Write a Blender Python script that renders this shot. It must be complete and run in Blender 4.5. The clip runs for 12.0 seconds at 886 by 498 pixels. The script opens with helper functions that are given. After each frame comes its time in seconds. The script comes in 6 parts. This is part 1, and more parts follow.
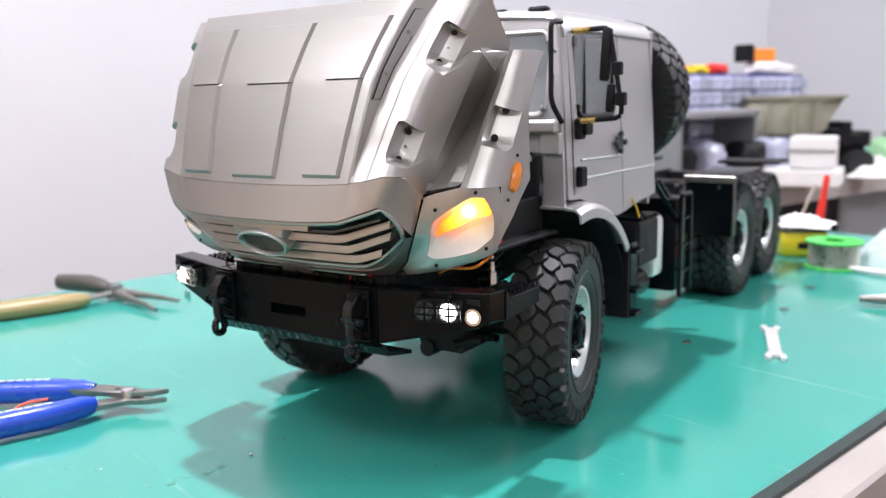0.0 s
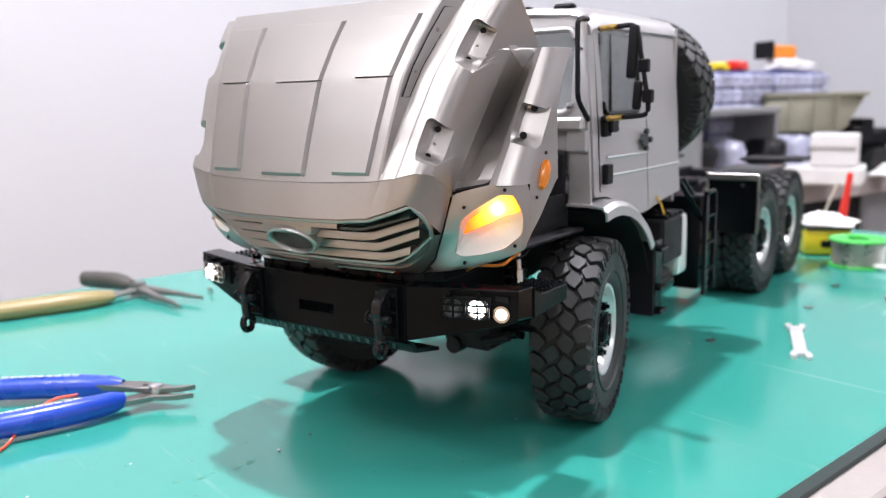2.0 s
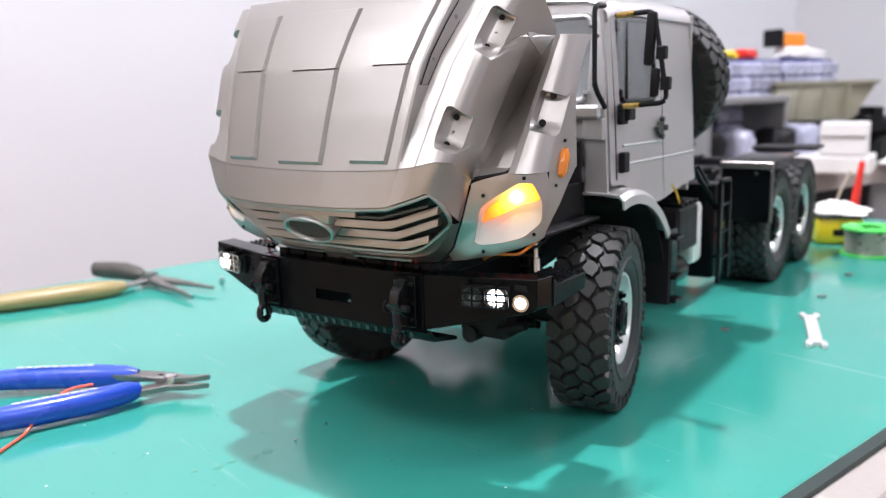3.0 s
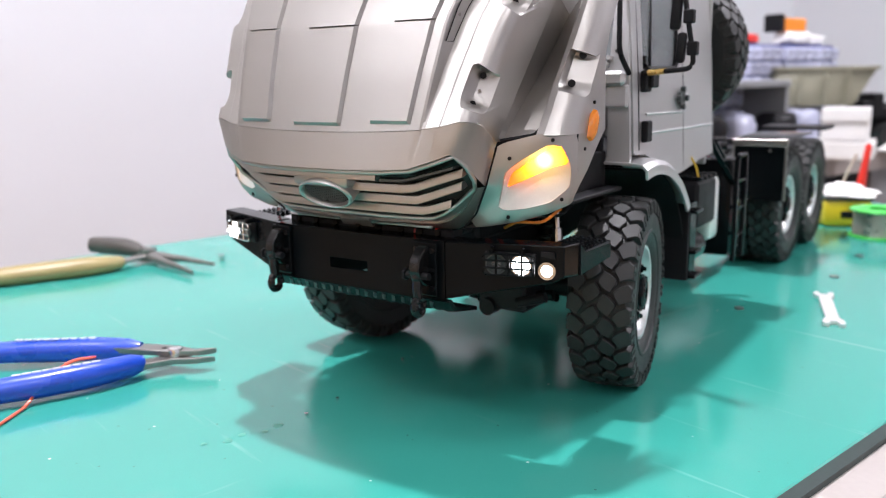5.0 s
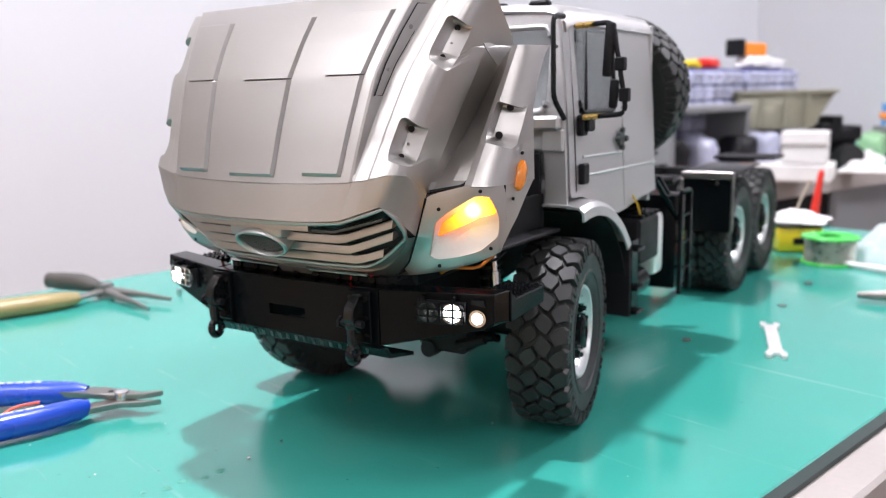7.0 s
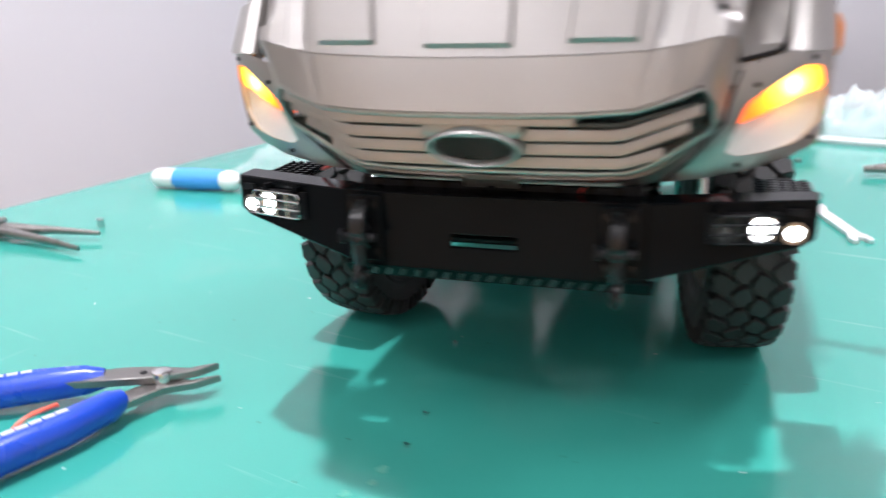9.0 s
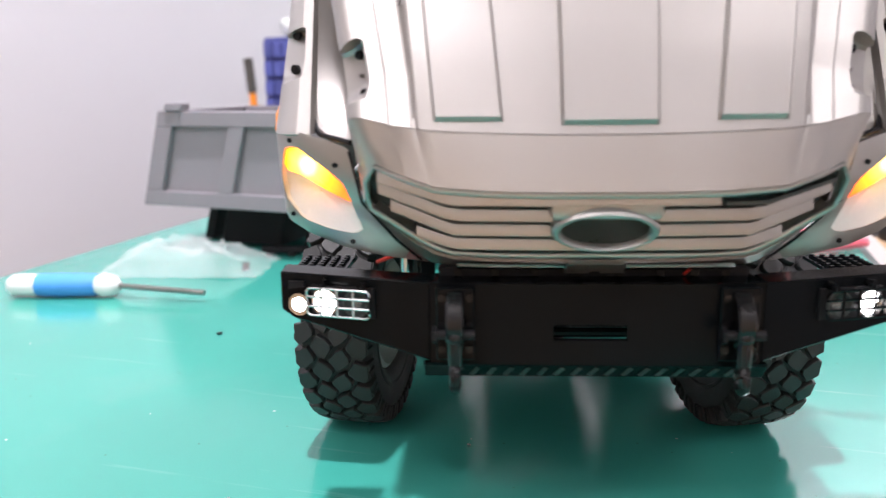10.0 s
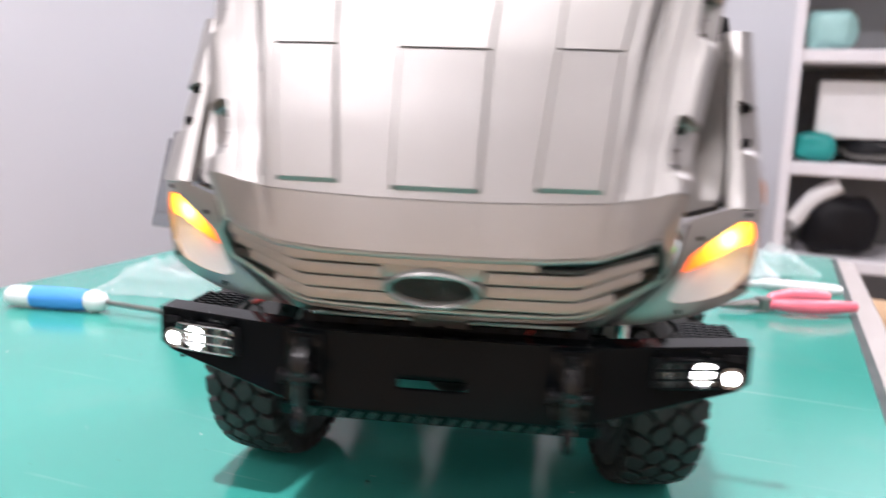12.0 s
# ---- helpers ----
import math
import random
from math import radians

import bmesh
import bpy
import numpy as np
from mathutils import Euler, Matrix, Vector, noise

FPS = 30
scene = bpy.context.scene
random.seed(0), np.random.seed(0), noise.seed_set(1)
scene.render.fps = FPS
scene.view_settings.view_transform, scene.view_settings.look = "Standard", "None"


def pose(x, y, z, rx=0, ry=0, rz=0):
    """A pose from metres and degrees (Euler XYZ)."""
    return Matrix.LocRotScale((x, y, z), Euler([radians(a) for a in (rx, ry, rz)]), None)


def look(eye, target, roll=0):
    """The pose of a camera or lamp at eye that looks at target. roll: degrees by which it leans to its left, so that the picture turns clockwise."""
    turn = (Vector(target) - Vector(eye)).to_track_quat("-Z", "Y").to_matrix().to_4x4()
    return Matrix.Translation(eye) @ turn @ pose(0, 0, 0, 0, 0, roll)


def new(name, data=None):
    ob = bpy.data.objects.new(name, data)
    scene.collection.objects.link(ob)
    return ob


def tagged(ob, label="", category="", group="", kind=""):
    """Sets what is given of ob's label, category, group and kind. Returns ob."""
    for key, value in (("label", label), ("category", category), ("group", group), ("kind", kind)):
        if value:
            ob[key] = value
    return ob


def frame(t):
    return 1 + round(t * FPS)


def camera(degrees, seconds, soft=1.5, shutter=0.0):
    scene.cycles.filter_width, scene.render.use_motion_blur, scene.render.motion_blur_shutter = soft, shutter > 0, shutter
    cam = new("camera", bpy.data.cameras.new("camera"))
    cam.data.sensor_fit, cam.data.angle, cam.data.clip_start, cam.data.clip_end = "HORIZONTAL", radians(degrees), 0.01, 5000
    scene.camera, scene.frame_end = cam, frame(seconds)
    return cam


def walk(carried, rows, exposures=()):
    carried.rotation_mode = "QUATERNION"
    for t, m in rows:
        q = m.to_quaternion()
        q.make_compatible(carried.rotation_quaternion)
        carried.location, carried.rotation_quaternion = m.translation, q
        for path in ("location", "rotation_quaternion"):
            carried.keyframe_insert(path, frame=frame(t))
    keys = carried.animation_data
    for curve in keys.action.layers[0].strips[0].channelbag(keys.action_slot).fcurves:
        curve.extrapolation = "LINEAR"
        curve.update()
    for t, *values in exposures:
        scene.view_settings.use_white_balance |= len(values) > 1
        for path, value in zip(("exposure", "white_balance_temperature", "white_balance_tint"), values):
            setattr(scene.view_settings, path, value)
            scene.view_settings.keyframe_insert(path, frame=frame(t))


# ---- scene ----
cam = camera(56.28, 12.0, soft=1.1, shutter=0.5)
cam.data.dof.use_dof, cam.data.dof.focus_distance, cam.data.dof.aperture_fstop = True, 0.31, 13.0
PATH = [
    (0, (0.25872, -0.34239, 0.16665), (-0.29006, 0.47495, -0.00888), -1.25),
    (0.5, (0.25815, -0.34394, 0.16675), (-0.29423, 0.47123, -0.00751), -1.15),
    (1, (0.25480, -0.34604, 0.16617), (-0.30308, 0.46549, -0.00756), -1.20),
    (1.5, (0.25640, -0.34531, 0.16675), (-0.30390, 0.46438, -0.00782), -1.24),
    (2, (0.25481, -0.34636, 0.16659), (-0.30889, 0.46037, -0.01071), -1.39),
    (2.5, (0.25422, -0.34564, 0.16569), (-0.31095, 0.45908, -0.01602), -1.54),
    (3, (0.24947, -0.34839, 0.16580), (-0.31814, 0.45303, -0.02273), -1.59),
    (3.5, (0.23782, -0.34494, 0.15617), (-0.32991, 0.45420, -0.04148), -1.43),
    (3.7, (0.23200, -0.34555, 0.15305), (-0.33502, 0.45319, -0.04820), -1.38),
    (5.5, (0.23312, -0.34713, 0.15721), (-0.31852, 0.46259, -0.04292), -1.00),
    (6, (0.23640, -0.34777, 0.16049), (-0.30860, 0.46858, -0.03072), -1.12),
    (6.5, (0.24160, -0.34297, 0.16411), (-0.29558, 0.48039, -0.01900), -1.28),
    (6.7, (0.24971, -0.33845, 0.16595), (-0.28747, 0.48511, -0.01619), -1.28),
    (8.3, (0.24149, -0.34735, 0.16945), (-0.26064, 0.49339, -0.03310), -2.26),
    (8.5, (0.21313, -0.33500, 0.16500), (-0.26478, 0.51225, -0.06686), -2.73),
    (9, (0.06476, -0.31834, 0.15488), (-0.23679, 0.58313, -0.15566), -1.98),
    (9.5, (-0.00522, -0.31243, 0.15145), (-0.16686, 0.64328, -0.09449), -0.55),
    (10, (-0.03164, -0.31228, 0.14996), (-0.08335, 0.66471, -0.05696), -0.73),
    (10.5, (-0.07417, -0.30422, 0.15870), (-0.05150, 0.67441, -0.04569), -0.96),
    (11, (-0.07321, -0.30453, 0.15878), (-0.03538, 0.67405, -0.04362), -0.88),
    (11.5, (-0.06380, -0.30953, 0.16409), (-0.05235, 0.67160, -0.02891), -0.05),
    (12, (0.03117, -0.32039, 0.16013), (-0.09301, 0.65692, -0.01149), 2.08),
]
# the clip's camera brightens and warms its picture a little near the end
EXPOSURES = [(0.0, 0.0, 6500, 10), (9.4, 0.0, 6500, 10), (10.4, 0.10, 6850, 15), (11.5, 0.10, 6850, 15), (12.0, -0.10, 6650, 13)]
walk(cam, [(t, look(eye, target, roll)) for t, eye, target, roll in PATH], EXPOSURES)

# ---- light: a closed white workshop with two ceiling lamps and added fill panels ----
world = bpy.data.worlds.new("world")
world.use_nodes = True
world.node_tree.nodes["Background"].inputs["Color"].default_value = (0.9, 0.95, 1.0, 1)
world.node_tree.nodes["Background"].inputs["Strength"].default_value = 0.3
scene.world = world
KEY_W, FRONT_W, FILL_W = 50.0, 18.0, 8.0

# ---- materials ----
def material(name, color, rough=0.5, metal=0.0, vary=0.06, grain=900.0, stain=25.0, bump=0.05, coat=0.0, rvary=0.08, tint=None, spec=0.5, per_piece=0.0):
    """A surface with grain at one scale and stains at another; sizes in cycles per metre."""
    m = bpy.data.materials.new(name)
    m.use_nodes = True
    nt, b = m.node_tree, m.node_tree.nodes["Principled BSDF"]
    co = nt.nodes.new("ShaderNodeTexCoord")
    n1, n2 = nt.nodes.new("ShaderNodeTexNoise"), nt.nodes.new("ShaderNodeTexNoise")
    n1.inputs["Scale"].default_value, n1.inputs["Detail"].default_value = grain, 4
    n2.inputs["Scale"].default_value, n2.inputs["Detail"].default_value = stain, 6
    for n in (n1, n2):
        nt.links.new(co.outputs["Object"], n.inputs["Vector"])
    dark = tuple(c * (1 - 2.2 * vary) for c in color)
    light = tuple(min(1, c * (1 + 2.2 * vary)) for c in (tint or color))
    mix = nt.nodes.new("ShaderNodeMix")
    mix.data_type = "RGBA"
    add = nt.nodes.new("ShaderNodeMath")
    add.operation = "MULTIPLY_ADD"
    add.inputs[1].default_value = 0.35
    half = nt.nodes.new("ShaderNodeMath")
    half.operation = "MULTIPLY"
    half.inputs[1].default_value = 0.65
    nt.links.new(n2.outputs["Fac"], half.inputs[0])
    nt.links.new(n1.outputs["Fac"], add.inputs[0])
    nt.links.new(half.outputs[0], add.inputs[2])
    nt.links.new(add.outputs[0], mix.inputs["Factor"])
    mix.inputs[6].default_value, mix.inputs[7].default_value = (*dark, 1), (*light, 1)
    out = mix.outputs[2]
    if per_piece:
        info, hsv = nt.nodes.new("ShaderNodeObjectInfo"), nt.nodes.new("ShaderNodeHueSaturation")
        ramp = nt.nodes.new("ShaderNodeMapRange")
        ramp.inputs[3].default_value, ramp.inputs[4].default_value = 1 - per_piece, 1 + per_piece
        nt.links.new(info.outputs["Random"], ramp.inputs[0])
        nt.links.new(ramp.outputs[0], hsv.inputs["Value"])
        nt.links.new(out, hsv.inputs["Color"])
        out = hsv.outputs[0]
    nt.links.new(out, b.inputs["Base Color"])
    rr = nt.nodes.new("ShaderNodeMapRange")
    rr.inputs[1].default_value, rr.inputs[2].default_value = 0.3, 0.7
    rr.inputs[3].default_value, rr.inputs[4].default_value = max(0.02, rough - rvary), min(1, rough + rvary)
    rr.clamp = False
    nt.links.new(n2.outputs["Fac"], rr.inputs[0])
    nt.links.new(rr.outputs[0], b.inputs["Roughness"])
    b.inputs["Metallic"].default_value = metal
    b.inputs["Specular IOR Level"].default_value = spec
    b.inputs["Coat Weight"].default_value = coat
    b.inputs["Coat Roughness"].default_value = 0.15
    if bump:
        bp = nt.nodes.new("ShaderNodeBump")
        bp.inputs["Strength"].default_value, bp.inputs["Distance"].default_value = bump, 0.0006
        nt.links.new(n1.outputs["Fac"], bp.inputs["Height"])
        nt.links.new(bp.outputs[0], b.inputs["Normal"])
    return m


def glowing(name, color, strength, base=(0.8, 0.8, 0.8)):
    m = bpy.data.materials.new(name)
    m.use_nodes = True
    b = m.node_tree.nodes["Principled BSDF"]
    b.inputs["Base Color"].default_value = (*base, 1)
    b.inputs["Roughness"].default_value = 0.2
    b.inputs["Emission Color"].default_value = (*color, 1)
    b.inputs["Emission Strength"].default_value = strength
    return m


def clear(name, color=(1, 1, 1), rough=0.03, alpha=0.25):
    """Thin film or pane: mostly see-through with a gloss."""
    m = bpy.data.materials.new(name)
    m.use_nodes = True
    b = m.node_tree.nodes["Principled BSDF"]
    b.inputs["Base Color"].default_value = (*color, 1)
    b.inputs["Roughness"].default_value = rough
    b.inputs["Alpha"].default_value = alpha
    n, bp = m.node_tree.nodes.new("ShaderNodeTexNoise"), m.node_tree.nodes.new("ShaderNodeBump")
    n.inputs["Scale"].default_value = 60
    bp.inputs["Strength"].default_value, bp.inputs["Distance"].default_value = 0.3, 0.002
    m.node_tree.links.new(n.outputs["Fac"], bp.inputs["Height"])
    m.node_tree.links.new(bp.outputs[0], b.inputs["Normal"])
    return m


SILVER = material("silver_paint", (0.41, 0.398, 0.382), 0.39, 0.9, 0.03, 2600, 18, 0.10, rvary=0.03)
# same silver paint; its flatter, bluer tone puts the cab's shade into colour
SILVER_SHADED = material("silver_paint_shaded", (0.51, 0.51, 0.515), 0.38, 0.6, 0.03, 2600, 18, 0.08, rvary=0.03)
BLACK = material("black_plastic", (0.010, 0.010, 0.012), 0.5, 0, 0.2, 1500, 60, 0.08, spec=0.16)
SATIN = material("black_satin_metal", (0.004, 0.005, 0.006), 0.13, 0.0, 0.2, 1200, 40, 0.03, spec=0.09, rvary=0.05)
GLOSS = material("black_gloss_casting", (0.009, 0.009, 0.010), 0.20, 0.0, 0.2, 1200, 40, 0.10, spec=0.3)
RUBBER = material("tyre_rubber", (0.019, 0.020, 0.021), 0.55, 0, 0.25, 1800, 90, 0.15, spec=0.4)
RIM = material("pale_silver_rim", (0.68, 0.71, 0.72), 0.33, 0.55, 0.03, 1500, 40, 0.03)
CHROME = material("bright_steel", (0.62, 0.62, 0.62), 0.16, 1.0, 0.06, 1500, 60, 0.03)
BRIGHT = material("satin_plated_steel", (0.80, 0.79, 0.78), 0.38, 0.55, 0.05, 1500, 120, 0.06)
STEEL = material("worn_steel", (0.25, 0.24, 0.23), 0.34, 0.9, 0.18, 1500, 120, 0.1)
BRASS = material("brass", (0.62, 0.42, 0.13), 0.3, 0.9, 0.1, 1500, 90, 0.05)
AMBER = material("amber_lens", (0.75, 0.22, 0.01), 0.16, 0, 0.12, 600, 200, 0.15, coat=0.4)


def amber_lamp():
    """Lit indicator lens: the bulb's light falls off through the amber plastic."""
    m = glowing("amber_lamp_lit", (1, 0.4, 0.02), 1.0, (0.8, 0.3, 0.05))
    nt, b = m.node_tree, m.node_tree.nodes["Principled BSDF"]
    co, ab, di = nt.nodes.new("ShaderNodeTexCoord"), nt.nodes.new("ShaderNodeVectorMath"), nt.nodes.new("ShaderNodeVectorMath")
    ab.operation, di.operation = "ABSOLUTE", "DISTANCE"
    sg = nt.nodes.new("ShaderNodeVectorMath")
    sg.operation = "MULTIPLY"
    sg.inputs[1].default_value = (1, -1, 1)
    di.inputs[1].default_value = (0.0850, -0.0645, 0.1235)
    mr, cr = nt.nodes.new("ShaderNodeMapRange"), nt.nodes.new("ShaderNodeValToRGB")
    mr.inputs[2].default_value = 0.028
    stops = ((0.0, (1.0, 0.9, 0.4)), (0.14, (1.0, 0.55, 0.05)), (0.30, (0.8, 0.15, 0.004)), (0.5, (0.45, 0.04, 0.002)), (0.75, (0.26, 0.015, 0.001)), (1.0, (0.18, 0.009, 0.001)))
    el = cr.color_ramp.elements
    while len(el) < len(stops):
        el.new(0.5)
    for e, (p, c) in zip(el, stops):
        e.position, e.color = p, (*c, 1)
    for a, z in ((co.outputs["Object"], ab.inputs[0]), (ab.outputs[0], sg.inputs[0]), (sg.outputs[0], di.inputs[0]), (di.outputs["Value"], mr.inputs[0]), (mr.outputs[0], cr.inputs[0]), (cr.outputs[0], b.inputs["Emission Color"])):
        nt.links.new(a, z)
    b.inputs["Emission Strength"].default_value = 5.5
    return m


AMBER_LAMP = amber_lamp()
LED = glowing("white_led_lit", (0.95, 0.97, 1.0), 20.0)
LENS = clear("clear_lens", (1, 1, 1), 0.05, 0.18)
PANE = clear("window_pane", (0.36, 0.39, 0.41), 0.06, 0.5)
MESH_GREY = material("dark_grille_mesh", (0.05, 0.06, 0.06), 0.35, 0.4, 0.2, 2000, 90, 0.1)
GREY_IN = material("grey_cab_lining", (0.28, 0.29, 0.30), 0.7, 0, 0.1, 900, 30, 0.1)
WIRE_RED = material("red_wire", (0.6, 0.03, 0.02), 0.4, 0, 0.1)
WIRE_YEL = material("yellow_wire", (0.7, 0.45, 0.03), 0.4, 0, 0.1)
WIRE_ORG = material("orange_wire", (0.75, 0.22, 0.02), 0.4, 0, 0.1)
PALE = material("pale_plastic", (0.62, 0.66, 0.65), 0.45, 0, 0.06)
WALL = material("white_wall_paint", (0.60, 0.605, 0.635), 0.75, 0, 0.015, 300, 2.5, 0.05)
BOUNCE_WHITE = material("bounce_white_wall_paint", (0.84, 0.84, 0.845), 0.75, 0, 0.015, 300, 2.5, 0.05)
REFLECT_TAN = material("tan_reflect_panel", (0.78, 0.58, 0.38), 0.7, 0, 0.1, 60, 2, 0.05)
REFLECT_GREY = material("grey_reflect_panel", (0.30, 0.28, 0.265), 0.7, 0, 0.06, 60, 2, 0.05)
CEIL = material("white_ceiling_paint", (0.74, 0.74, 0.74), 0.8, 0, 0.02, 200, 3, 0.05)
FLOOR = material("brown_floor_tiles", (0.34, 0.26, 0.19), 0.45, 0, 0.2, 120, 3, 0.1)
LAMP = glowing("lamp_diffuser", (0.97, 0.98, 1.0), 1.2)


def mat_green():
    """Green rubber bench mat: even colour, with thin pale scratches, soft smudges and tiny specks."""
    m = material("green_bench_mat", (0.033, 0.280, 0.232), 0.13, 0, 0.05, 1400, 5, 0.05, rvary=0.06, tint=(0.042, 0.320, 0.265), spec=0.8)
    nt, b = m.node_tree, m.node_tree.nodes["Principled BSDF"]
    co = nt.nodes.new("ShaderNodeTexCoord")
    col = b.inputs["Base Color"].links[0].from_socket

    def layer(tex, lo, hi, strength, color, col):
        """Mixes a colour in where a texture passes a threshold."""
        r = nt.nodes.new("ShaderNodeMapRange")
        r.inputs[1].default_value, r.inputs[2].default_value, r.inputs[4].default_value = lo, hi, strength
        mix = nt.nodes.new("ShaderNodeMix")
        mix.data_type = "RGBA"
        mix.inputs[7].default_value = (*color, 1)
        nt.links.new(tex, r.inputs[0])
        nt.links.new(r.outputs[0], mix.inputs["Factor"])
        nt.links.new(col, mix.inputs[6])
        return mix.outputs[2]

    for turn, scale, lo in ((0.6, (5, 90, 1), 0.66), (-0.9, (70, 4, 1), 0.68), (2.0, (6, 120, 1), 0.69)):
        mp, n = nt.nodes.new("ShaderNodeMapping"), nt.nodes.new("ShaderNodeTexNoise")
        mp.inputs["Scale"].default_value, mp.inputs["Rotation"].default_value = scale, (0, 0, turn)
        n.inputs["Scale"].default_value, n.inputs["Detail"].default_value = 1.3, 5
        nt.links.new(co.outputs["Object"], mp.inputs["Vector"])
        nt.links.new(mp.outputs[0], n.inputs["Vector"])
        col = layer(n.outputs["Fac"], lo, lo + 0.10, 0.45, (0.20, 0.46, 0.40), col)
    smudge = nt.nodes.new("ShaderNodeTexNoise")
    smudge.inputs["Scale"].default_value, smudge.inputs["Detail"].default_value = 11, 8
    nt.links.new(co.outputs["Object"], smudge.inputs["Vector"])
    col = layer(smudge.outputs["Fac"], 0.56, 0.80, 0.35, (0.10, 0.30, 0.26), col)
    for scale, lo, hi, color in ((45, 0.035, 0.02, (0.55, 0.62, 0.60)), (70, 0.05, 0.03, (0.03, 0.12, 0.10))):
        v = nt.nodes.new("ShaderNodeTexVoronoi")
        v.inputs["Scale"].default_value = scale
        nt.links.new(co.outputs["Object"], v.inputs["Vector"])
        col = layer(v.outputs["Distance"], lo, hi, 0.8, color, col)
    nt.links.new(col, b.inputs["Base Color"])
    return m


GREEN = mat_green()

# ---- mesh helpers (truck and small things are written in millimetres) ----
MM = 0.001


def finish(name, bm, mat, parent=None, label="", scale=MM, smooth=35, matrix=None):
    if scale != 1:
        bmesh.ops.scale(bm, vec=(scale,) * 3, verts=bm.verts)
    bmesh.ops.recalc_face_normals(bm, faces=bm.faces)
    for f in bm.faces:
        f.smooth = True
    for e in bm.edges:
        if len(e.link_faces) == 2 and e.calc_face_angle(0) > radians(smooth):
            e.smooth = False
    me = bpy.data.meshes.new(name)
    bm.to_mesh(me)
    bm.free()
    me.materials.append(mat)
    ob = new(name, me)
    if matrix is not None:
        ob.matrix_basis = matrix
    if parent is not None:
        ob.parent = parent
    if label:
        ob["label"] = label
    return ob


def part(name, bm, mat, parent, label="", **k):
    return finish(name, bm, mat, parent, label, **k)


def thing(name, label, category, group="", at=(0, 0, 0), rz=0):
    ob = new(name)
    ob.empty_display_size = 0.02
    ob.matrix_basis = pose(*at, 0, 0, rz)
    return tagged(ob, label, category, group)


def cuboid(bm, x0, x1, y0, y1, z0, z1, bevel=0.0, m=None, seg=1):
    made = bmesh.ops.create_cube(bm, size=1)
    vs = made["verts"]
    for v in vs:
        v.co = Vector((x0 if v.co.x < 0 else x1, y0 if v.co.y < 0 else y1, z0 if v.co.z < 0 else z1))
    if bevel:
        es = list({e for v in vs for e in v.link_edges})
        made = bmesh.ops.bevel(bm, geom=es, offset=bevel, segments=seg, affect="EDGES", profile=0.5)
        vs = list({v for f in made["faces"] for v in f.verts} | {v for v in vs if v.is_valid})
    if m is not None:
        bmesh.ops.transform(bm, matrix=m, verts=[v for v in vs if v.is_valid])
    return vs


def box(x0, x1, y0, y1, z0, z1, bevel=0.0, m=None, seg=1):
    bm = bmesh.new()
    cuboid(bm, x0, x1, y0, y1, z0, z1, bevel, m, seg)
    return bm


def rod(bm, a, b, r, n=12, r2=None):
    a, b = Vector(a), Vector(b)
    d = b - a
    m = Matrix.Translation((a + b) / 2) @ d.to_track_quat("Z", "Y").to_matrix().to_4x4()
    bmesh.ops.create_cone(bm, cap_ends=True, segments=n, radius1=r, radius2=r if r2 is None else r2, depth=d.length, matrix=m)
    return bm


def tube(bm, pts, r, n=8, closed=False):
    """A round bar along points."""
    pts = [Vector(p) for p in pts]
    rings = []
    for i, p in enumerate(pts):
        a = pts[i - 1] if (i or closed) else p
        b = pts[(i + 1) % len(pts)] if (i < len(pts) - 1 or closed) else p
        d = (b - a).normalized()
        up = Vector((0, 0, 1)) if abs(d.z) < 0.9 else Vector((1, 0, 0))
        s = d.cross(up).normalized()
        t = s.cross(d)
        rings.append([bm.verts.new(p + r * (math.cos(2 * math.pi * k / n) * s + math.sin(2 * math.pi * k / n) * t)) for k in range(n)])
    for i in range(len(rings) - (0 if closed else 1)):
        A, B = rings[i], rings[(i + 1) % len(rings)]
        for k in range(n):
            bm.faces.new((A[k], A[(k + 1) % n], B[(k + 1) % n], B[k]))
    if not closed:
        bm.faces.new(rings[0][::-1])
        bm.faces.new(rings[-1])
    return bm


def bend(pts, steps=5, cut=0.35):
    """Rounds the corners of a line of points."""
    pts = [Vector(p) for p in pts]
    out = [pts[0]]
    for a, b, c in zip(pts, pts[1:], pts[2:]):
        k = min((a - b).length, (c - b).length) * cut
        p, q = b + (a - b).normalized() * k, b + (c - b).normalized() * k
        for i in range(steps + 1):
            t = i / steps
            out.append(p * (1 - t) ** 2 + b * 2 * t * (1 - t) + q * t * t)
    return out + [pts[-1]]


def loft(bm, rows, closed=False):
    """A skin through rows of points of equal number."""
    vs = [[bm.verts.new(p) for p in row] for row in rows]
    n = len(vs[0])
    for A, B in zip(vs, vs[1:]):
        for k in range(n if closed else n - 1):
            bm.faces.new((A[k], A[(k + 1) % n], B[(k + 1) % n], B[k]))
    return vs


def prism(bm, outline, d, m=None):
    """A plate: an outline of (x, y) made d thick along z."""
    lo = [bm.verts.new((x, y, 0)) for x, y in outline]
    hi = [bm.verts.new((x, y, d)) for x, y in outline]
    n = len(lo)
    bm.faces.new(lo[::-1])
    bm.faces.new(hi)
    for k in range(n):
        bm.faces.new((lo[k], lo[(k + 1) % n], hi[(k + 1) % n], hi[k]))
    if m is not None:
        bmesh.ops.transform(bm, matrix=m, verts=lo + hi)
    return lo + hi


